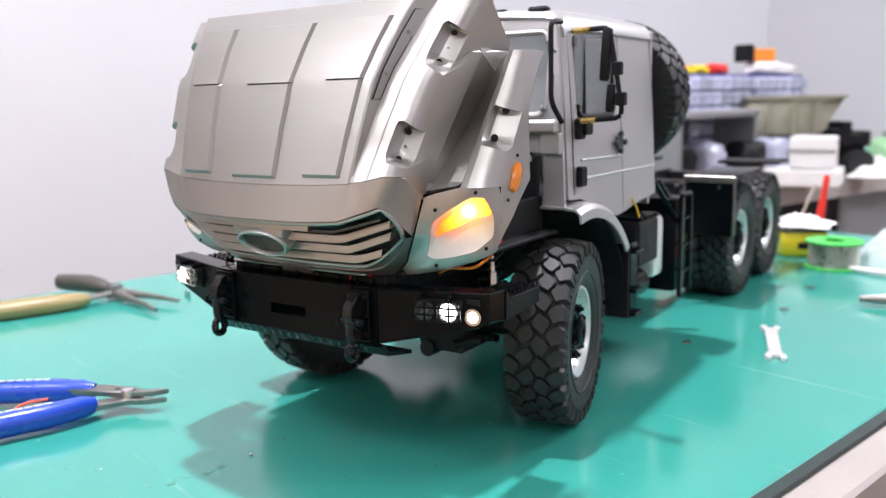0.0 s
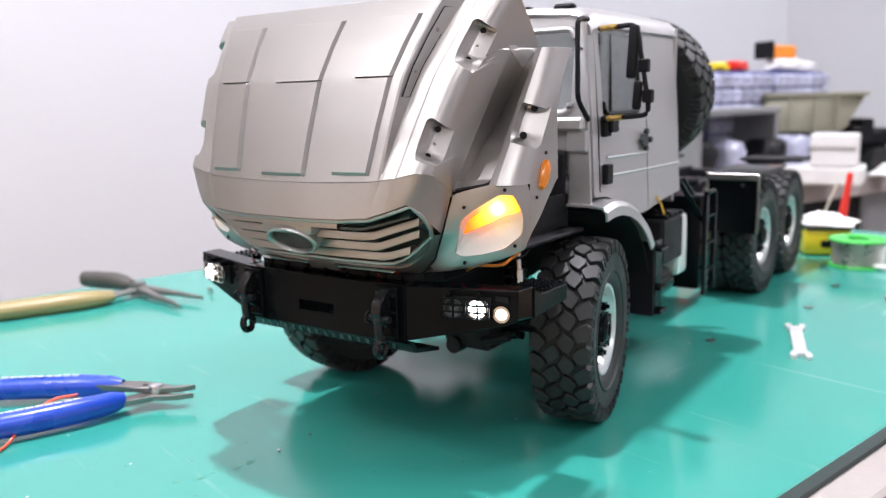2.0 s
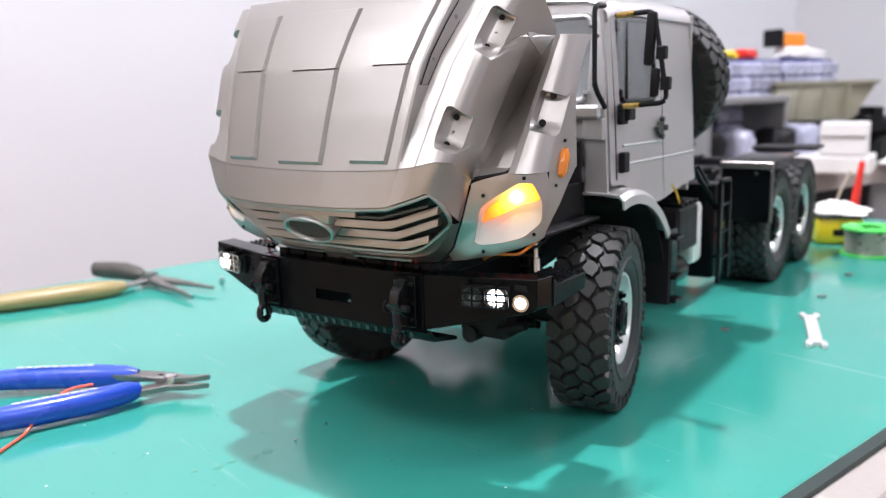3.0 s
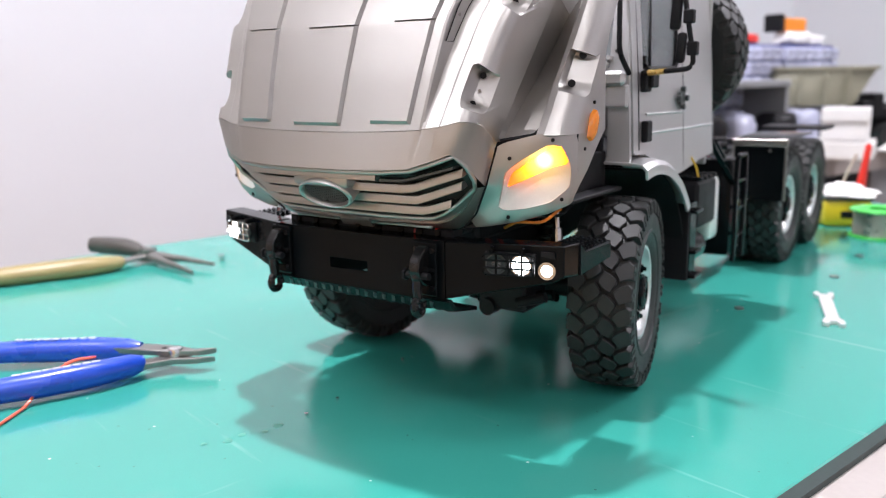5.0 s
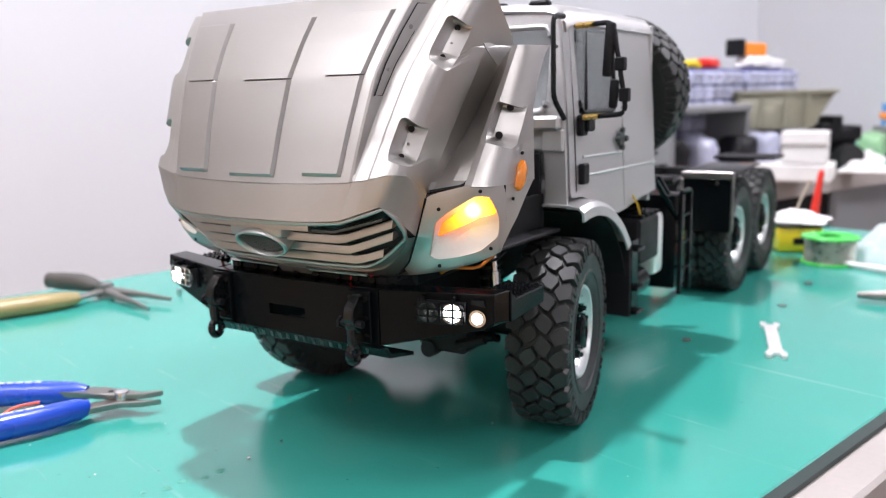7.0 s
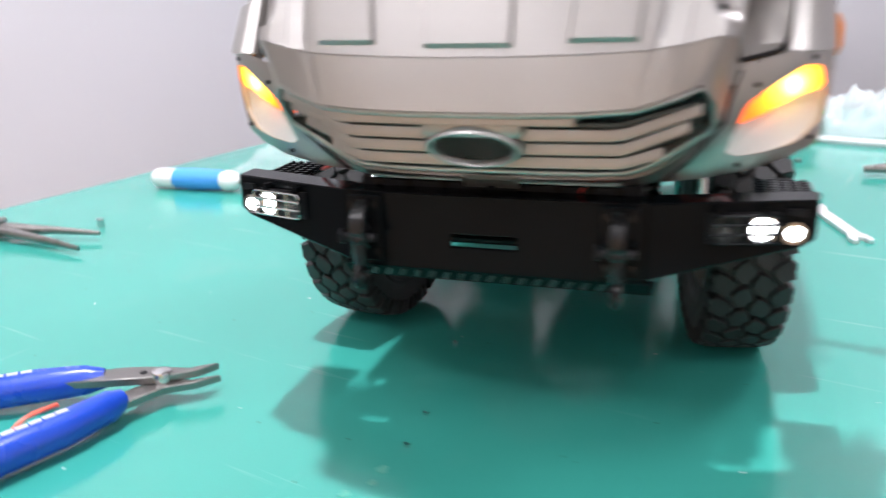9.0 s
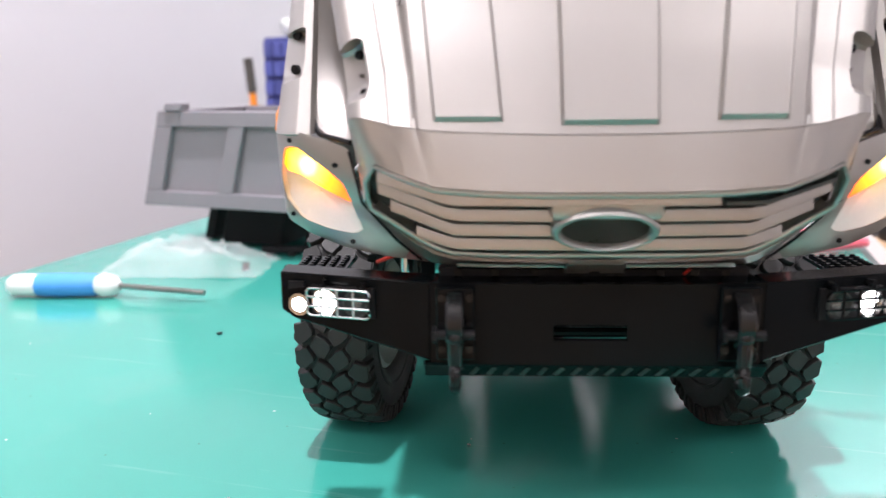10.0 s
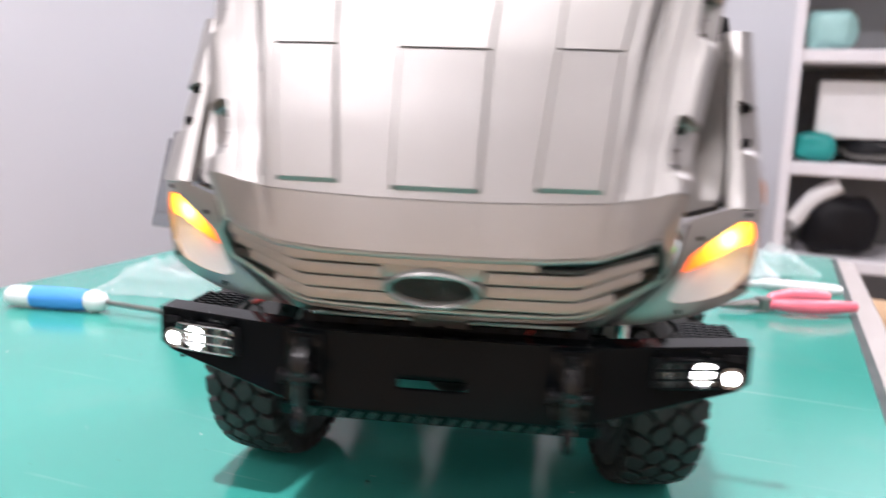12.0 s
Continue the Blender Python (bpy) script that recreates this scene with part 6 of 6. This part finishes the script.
def parts_cabinet(u0, label, end_bins=False):
    """A navy cabinet of small pale drawers that face into the room."""
    t = thing("parts_cabinet", label, "drawer cabinet", "parts cabinets", lay(-0.60, u0, 0.001), -math.degrees(TURN))
    w, dpt, hgt = 0.235, 0.085, 0.206
    part("frame", box(0, dpt - 0.006, 0, w, 0, hgt, 0.003), NAVY, t, "navy plastic frame", scale=1)
    nz, ny = 7, 6
    dz, dy = (hgt - 0.008) / nz, (w - 0.010) / ny
    me = None
    for i in range(nz):
        for k in range(ny):
            if me is None:
                bm = bmesh.new()
                cuboid(bm, 0, 0.014, 0.0015, dy - 0.002, 0.001, dz - 0.0025, 0.002)
                cuboid(bm, 0.012, 0.02, dy * 0.35, dy * 0.65, dz * 0.6, dz * 0.75, 0.001)
                ob = part("drawer", bm, DRAWER, t, scale=1)
                me = ob.data
            else:
                ob = new("drawer", me)
                ob.parent = t
            ob.matrix_basis = pose(dpt - 0.006, 0.005 + k * dy, 0.005 + i * dz)
    if end_bins:
        me = None
        for i in range(7):
            for k in range(4):
                if me is None:
                    bm = bmesh.new()
                    cuboid(bm, 0.001, 0.0145, -0.008, 0.001, 0.001, dz - 0.005, 0.001)
                    ob = part("end_bin", bm, NAVY_BIN, t, "navy bin front", scale=1)
                    me = ob.data
                else:
                    ob = new("end_bin", me)
                    ob.parent = t
                ob.matrix_basis = pose(0.003 + k * 0.016, 0, 0.006 + i * dz)
    return t


def lump(name, n, u, z, sx, sy, sz, mat, label, cat, seed=0):
    """A small loose object on a shelf or bench, softly shaped."""
    bm = bmesh.new()
    bmesh.ops.create_icosphere(bm, subdivisions=3, radius=1)
    for v in bm.verts:
        k = 1 + 0.22 * noise.noise(v.co * 1.7 + Vector((seed * 7.1, 0, 0)))
        q = Vector((math.copysign(abs(v.co.x) ** 0.6, v.co.x), math.copysign(abs(v.co.y) ** 0.6, v.co.y), math.copysign(abs(v.co.z) ** 0.6, v.co.z)))
        v.co = Vector((q.x * sx * k, q.y * sy * k, max(-sz, q.z * sz * k) + sz))
    ob = tagged(finish(name, bm, mat, scale=1, smooth=60), label, cat)
    ob.matrix_basis = Matrix.Translation(lay(n, u, z)) @ LAY
    return ob


def carton(name, n0, n1, u0, u1, z0, z1, mat, label, cat, bars=0):
    c = lay((n0 + n1) / 2, (u0 + u1) / 2, z0)
    t = thing(name, label, cat, "", c, -math.degrees(TURN))
    a, b = (n1 - n0) / 2, (u1 - u0) / 2
    part("body", box(-a, a, -b, b, 0.0005, z1 - z0, 0.002), mat, t, scale=1)
    part("tape", box(-0.02, 0.02, -b - 0.0006, b + 0.0006, z1 - z0 - 0.0004, z1 - z0 + 0.0006), material("parcel_tape", (0.5, 0.38, 0.24), 0.3) if mat is CARD else mat, t, scale=1)
    rnd = random.Random(5)
    for i in range(bars):
        y, z = -b + 0.03 + (i % 3) * 0.11, z1 - z0 - 0.04 - (i // 3) * 0.03
        part("print_bar", box(-a - 0.0008, -a + 0.0004, y, y + 0.05 + 0.04 * rnd.random(), z - 0.007, z + 0.007), GOLD, t, scale=1)
        part("print_bar", box(-a + 0.03 + (i % 2) * 0.1, -a + 0.10 + (i % 2) * 0.1, y, y + 0.012, z1 - z0 - 0.0004, z1 - z0 + 0.0009), GOLD, t, scale=1)
    return t


flush_cutters()
wire_offcut()
long_nose_pliers()
open_wrench()
for args in (("screw", "tiny bright screw standing on the mat", "screw", -331, 127, 2.6, 6.0, CHROME), ("hex_nut", "small dark hex nut on the mat", "nut", 133, 417, 3.4, 1.8, STEEL),
             ("washer", "thin steel washer on the mat", "washer", 128.5, 330, 3.6, 0.7, STEEL), ("washer", "dull steel washer in the truck's shadow", "washer", 91, 205, 3.2, 0.8, STEEL),
             ("solder_bead", "tiny bright bead of solder on the mat", "solder bead", -30.6, -60, 0.8, 1.2, CHROME), ("solder_bead", "tiny bright bead of solder on the mat", "solder bead", -30, -82.5, 0.9, 1.2, CHROME),
             ("solder_bead", "tiny bright bead of solder on the mat", "solder bead", -38.7, 3.8, 0.8, 1.1, CHROME), ("plastic_chip", "tiny dark plastic chip on the mat", "plastic chip", -190, 152, 1.6, 1.0, BLACK),
             ("plastic_chip", "tiny dark plastic chip on the mat", "plastic chip", -221, 316, 3.0, 6.0, BLACK)):
    bit(*args)
solder_spool()
tape_measure()
rag("rag", 92, 578, 31, 30, 24, 12, 3, CLOTH, "crumpled white rag on the tape measure", "rag")
rag("paper_scrap", 118, 612, 0.3, 26, 20, 10, 8, CLOTH, "crumpled white paper scrap on the mat", "paper")
red_driver()
pen()
pink_pliers()
blue_driver()
rag("plastic_bag", -270, 322, 0.3, 64, 34, 26, 11, FILM, "crumpled clear plastic bag lying on the mat", "bag")
rag("plastic_bag", 205, 560, 0.3, 58, 38, 46, 15, FILM_THICK, "crumpled cloudy plastic bag on the mat", "bag")
rag("plastic_bag", 268, 590, 0.3, 44, 40, 22, 19, FILM, "flat clear plastic bag near the bench end", "bag")
dump_bed()
t = thing("model_bracket", "small black model bracket lying on the mat", "model part")
part("bar", box(-222, -168, 366, 374, 3, 8, 1), BLACK, t)
for x in (-215, -196, -178):
    part("foot", box(x - 3, x + 3, 364, 376, 0.3, 4, 0.6), BLACK, t)
# faint stains pressed into the mat
for i in range(5):
    x, y = -46 + i * 3.3 + (i % 2) * 3, -130 + i * 8.0
    bm = bmesh.new()
    k = 0.7 + 0.5 * ((i * 37) % 10) / 10
    prism(bm, [(1.8 * k * math.cos(a) * (1 + 0.3 * math.sin(3 * a + i)), 2.2 * k * math.sin(a)) for a in [2 * math.pi * q / 10 for q in range(10)]], 0.12, Matrix.Translation((x, y, 0.0)))
    part("stain", bm, STAIN, green, matrix=LAY.inverted())

# ---- second bench along the wall, with its clutter ----
bench2 = thing("workbench", "second workbench with pale green mat and grey side panels", "workbench")
bm = bmesh.new()
corner = [lay(-0.695, 0.80), lay(-0.47, 0.80), lay(-0.43, 1.16), lay(-0.385, 1.22), lay(-0.30, 1.95), lay(-0.30, 2.58), lay(-0.695, 2.58)]
prism(bm, [(p.x, p.y) for p in corner], 0.034, Matrix.Translation((0, 0, -0.038)))
part("top", bm, WOODY, bench2, "white laminate board", scale=1)
bm = bmesh.new()
prism(bm, [((p.x - 0.02), p.y) for p in corner], 0.003, Matrix.Translation((0, 0, -0.0035)))
part("mat", bm, BENCH_TEAL, bench2, "pale green mat", scale=1)
# the black middle sheet stands in for shade inside an open bay
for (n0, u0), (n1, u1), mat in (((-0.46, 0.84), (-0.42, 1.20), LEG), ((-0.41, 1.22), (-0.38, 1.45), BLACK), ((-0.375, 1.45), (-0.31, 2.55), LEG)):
    p, q = lay(n0, u0), lay(n1, u1)
    dd = (q - p).normalized()
    sx = Vector((-dd.y, dd.x, 0)) * 0.02
    bm = bmesh.new()
    vs = [[bm.verts.new((c.x, c.y, z)) for c in (p, q, q + sx, p + sx)] for z in (FLOOR_Z, -0.038)]
    bm.faces.new(vs[0])
    bm.faces.new(vs[1])
    for k in range(4):
        bm.faces.new((vs[0][k], vs[0][(k + 1) % 4], vs[1][(k + 1) % 4], vs[1][k]))
    part("side_panel", bm, mat, bench2, "grey steel panel" if mat is LEG else "black sheet standing in for the open bay's shade", scale=1)
for i in range(3):
    parts_cabinet(0.845 + i * 0.245, "navy cabinet of small pale parts drawers", i == 0)
# low plank shelf before the cabinets
t = thing("plank_shelf", "low grey shelf before the drawer cabinets", "shelf", "", lay(-0.47, 0.93, 0), -math.degrees(TURN))
part("board", box(-0.055, 0.05, 0, 0.26, 0.128, 0.140, 0.002), LEG, t, scale=1)
for y in (0.0, 0.248):
    part("upright", box(-0.05, 0.045, y, y + 0.012, 0.0005, 0.128), LEG, t, scale=1)
for i in range(4):
    lump("parts_bin", -0.465 + 0.03 * (i > 1), 0.985 + i * 0.09, 0.001, 0.034, 0.034, 0.042, BLACK if i % 2 == 0 else DRAWER, "small open parts bin under the plank shelf", "bin", i)
TOPS = ((0.90, 0.045, PALE, "pale_box"), (0.99, 0.030, TAPEY, "yellow_box"), (1.08, 0.03, RED, "red_box"), (1.195, 0.026, TAPEY, "yellow_box"), (1.25, 0.030, RED, "red_box"), (1.43, 0.040, CLOTH, "folded_cloth"), (1.53, 0.034, CLOTH, "folded_cloth"))
for i, (u, h, mat, nm) in enumerate(TOPS):
    lump(nm, -0.565 + 0.01 * (i % 3), u, 0.2075, 0.024, 0.030 if mat is not CLOTH else 0.055, h / 2.9, mat, nm.replace("_", " ") + " lying on top of the drawer cabinets", "box" if "box" in nm else "cloth", i + 3)
t = thing("orange_box", "orange box with a dark end lying on the folded cloth", "box", "", lay(-0.555, 1.40, 0.2345), -math.degrees(TURN) - 8)
part("body", box(-0.02, 0.02, -0.018, 0.055, 0, 0.026, 0.003), ORANGE, t, "orange body", scale=1)
part("end_cap", box(-0.021, 0.021, -0.032, -0.0175, -0.001, 0.034, 0.003), BLACK, t, "dark end cap", scale=1)
lump("red_bottle", -0.46, 0.965, 0.141, 0.016, 0.016, 0.030, RED, "round red bottle on the plank shelf", "bottle", 4)
t = thing("paint_brush", "paint brush with an orange handle standing by the cabinets", "brush", "", lay(-0.595, 0.812, 0.001))
bm = bmesh.new()
tube(bm, [(0, 0, 0.001), (-0.008, 0, 0.125)], 0.0055, 8)
part("handle", bm, ORANGE, t, "orange wooden handle", scale=1)
bm = bmesh.new()
tube(bm, [(-0.008, 0, 0.125), (-0.012, 0, 0.175)], 0.007, 8)
part("bristles", bm, GREYGRIP, t, "dark bristles", scale=1)

# khaki tipper on a black chassis
tip = thing("model_tipper", "khaki model tipper bed on a bare black chassis", "model truck", "", (-0.118, 1.46, 0), 36)
bm = bmesh.new()
lo = [(-0.086, -0.058, 0.088), (0.060, -0.058, 0.088), (0.060, 0.068, 0.088), (-0.086, 0.068, 0.088)]
hi = [(-0.094, -0.066, 0.160), (0.100, -0.066, 0.160), (0.100, 0.075, 0.160), (-0.094, 0.075, 0.160)]
loft(bm, [lo, hi], closed=True)
bm.faces.new([v for v in bm.verts][:4])
bed = part("bed", bm, KHAKI, tip, "khaki painted bed", scale=1)
bed.modifiers.new("solid", "SOLIDIFY").thickness = 0.004
for x0, x1, y0, y1 in ((-0.098, 0.104, -0.070, -0.062), (-0.098, 0.104, 0.071, 0.079), (-0.098, -0.090, -0.062, 0.071), (0.096, 0.104, -0.062, 0.071)):
    part("rim", box(x0, x1, y0, y1, 0.156, 0.163, 0.001), KHAKI, tip, "khaki rolled rim", scale=1)
for x in (-0.05, 0.0, 0.045):
    part("rib", box(x - 0.003, x + 0.003, -0.068, -0.055, 0.09, 0.156), KHAKI, tip, scale=1)
part("frame", box(-0.12, 0.17, -0.025, 0.04, 0.030, 0.082, 0.004), BLACK, tip, "black chassis frame", scale=1)
for x in (-0.09, 0.0, 0.145):
    bm = bmesh.new()
    rod(bm, (x, -0.06, 0.026), (x, 0.07, 0.026), 0.026, 24)
    part("wheel", bm, RUBBER, tip, scale=1)
for i, (x, h) in enumerate(((0.100, 0.095), (0.120, 0.11), (0.14, 0.085), (0.16, 0.09))):
    part("fitting", box(x - 0.012, x + 0.012, -0.04, 0.02, 0.06, h, 0.003), BLACK, tip, scale=1)
t = thing("carton_box", "small plain white carton standing on a foam block", "box", "", (-0.018, 1.275, 0.033), 4)
part("body", box(-0.038, 0.038, -0.025, 0.025, 0.0005, 0.058, 0.002), WHITEP, t, scale=1)
part("flap", box(-0.038, 0.038, -0.031, -0.026, 0.035, 0.057, 0.001), WHITEP, t, scale=1)
t = thing("foam_block", "flat white foam block under the carton on the second bench", "packing", "", (-0.058, 1.30, 0), 4)
part("slab", box(-0.16, 0.085, -0.055, 0.05, 0.0005, 0.032, 0.003), CLOTH, t, scale=1)
rag("packing_foam", -165, 1240, 0.5, 75, 50, 62, 21, CLOTH, "heap of white packing foam on the second bench", "packing")
rag("packing_foam", 55, 1500, 0.5, 45, 35, 26, 23, CLOTH, "white packing sheet on the second bench", "packing")
rag("packing_foam", 20, 1760, 0.5, 50, 40, 24, 25, CLOTH, "white packing sheet on the second bench", "packing")
lump("green_bottle", -0.43, 1.80, 0.001, 0.03, 0.03, 0.03, material("pale_green_plastic", (0.35, 0.62, 0.35), 0.4), "small pale green bottle among the clutter", "bottle", 9)
rack = thing("tool_rack", "grey tool rack full of screwdrivers", "tool rack", "", (0.085, 1.87, 0.001), -math.degrees(TURN))
part("block", box(-0.05, 0.05, -0.03, 0.03, 0, 0.075, 0.003), LEG, rack, scale=1)
for i, (x, h, mat) in enumerate(((-0.036, 0.125, LBLUE), (-0.008, 0.140, BLACK), (0.014, 0.115, LBLUE), (0.030, 0.135, NAVY), (0.042, 0.140, BLACK))):
    bm = bmesh.new()
    rod(bm, (x, 0, 0.06), (x, 0, h), 0.006, 10)
    part("tool", bm, mat, rack, scale=1)
bm = bmesh.new()
tube(bm, [(-0.03, -0.035, 0.10), (0.0, -0.04, 0.09), (0.022, -0.04, 0.078)], 0.008, 8)
part("tool", bm, ORANGE, rack, "orange handled tool", scale=1)

# ---- white shelving at the far end ----
sh = thing("shelf_unit", "tall white shelf unit against the end wall", "shelf", "", lay(0.115, 1.95, FLOOR_Z), -math.degrees(TURN))
for x in (0.0, 0.95):
    part("side", box(x, x + 0.025, 0, 0.36, 0.001, 1.55, 0.002), SHELFW, sh, scale=1)
part("back", box(0.025, 0.95, 0.345, 0.36, 0.05, 1.55), LEG, sh, "grey back panel", scale=1)
for z in (0.33, 0.56, 0.795, 1.07, 1.40):
    part("board", box(0.026, 0.949, 0.001, 0.344, z - 0.016, z + 0.016, 0.003), SHELFW, sh, "white board", scale=1)
S0 = FLOOR_Z
lump("teal_box", 0.19, 2.02, S0 + 0.812, 0.045, 0.04, 0.036, TEAL, "teal plastic box on the shelf", "box", 1)
lump("dark_casting", 0.36, 2.08, S0 + 0.812, 0.10, 0.05, 0.03, BLACK, "dark machine parts on the shelf", "machine part", 2)
lump("pale_parts", 0.52, 2.08, S0 + 0.812, 0.06, 0.05, 0.05, PALE, "pale plastic parts on the shelf", "parts", 3)
carton("white_carton", 0.19, 0.85, 2.04, 2.24, S0 + 0.872, S0 + 1.015, WHITEP, "long white carton resting in the shelf", "box")
lump("flat_casing", 0.5, 2.12, S0 + 0.812, 0.28, 0.1, 0.029, GREYGRIP, "flat dark parts under the white carton", "parts", 8)
lump("brown_bag", 0.44, 2.06, S0 + 1.087, 0.11, 0.06, 0.05, BROWN, "brown leather tool bag on the upper shelf", "bag", 4)
lump("teal_tub", 0.20, 2.04, S0 + 1.087, 0.06, 0.05, 0.05, material("pale_teal_plastic", (0.35, 0.62, 0.60), 0.4), "pale teal tub on the upper shelf", "tub", 5)
lump("black_machine", 0.27, 2.03, S0 + 0.577, 0.085, 0.06, 0.075, BLACK, "black rounded machine on the lower shelf", "machine", 6)
bm = bmesh.new()
tube(bm, [(-0.02, -0.05, 0.0), (0.0, -0.06, 0.06), (0.04, -0.06, 0.12), (0.10, -0.06, 0.16)], 0.022, 10)
ob = tagged(finish("white_hose", bm, WHITEP, scale=1), "thick white hose bent in front of the machine", "hose")
ob.matrix_basis = Matrix.Translation(lay(0.16, 2.06, S0 + 0.599)) @ LAY
lump("khaki_parts", 0.62, 2.1, S0 + 0.577, 0.16, 0.06, 0.035, KHAKI, "khaki parts on the lower shelf", "parts", 7)
# cartons beside the bench
carton("cardboard_box", 0.225, 0.60, 0.50, 0.84, FLOOR_Z, -0.06, CARD, "tall brown cardboard box beside the bench", "box")
lump("black_case", 0.33, 0.70, -0.0585, 0.085, 0.07, 0.028, BLACK, "black tool case on the cardboard box", "case", 11)
rag("white_sheet", 505, 615, 2, 70, 50, 30, 31, CLOTH, "crumpled white sheet on the black case", "sheet")
carton("dark_carton", 0.235, 0.66, -0.30, 0.32, FLOOR_Z, -0.16, DARKCARD, "dark printed carton standing on the floor", "box", 9)
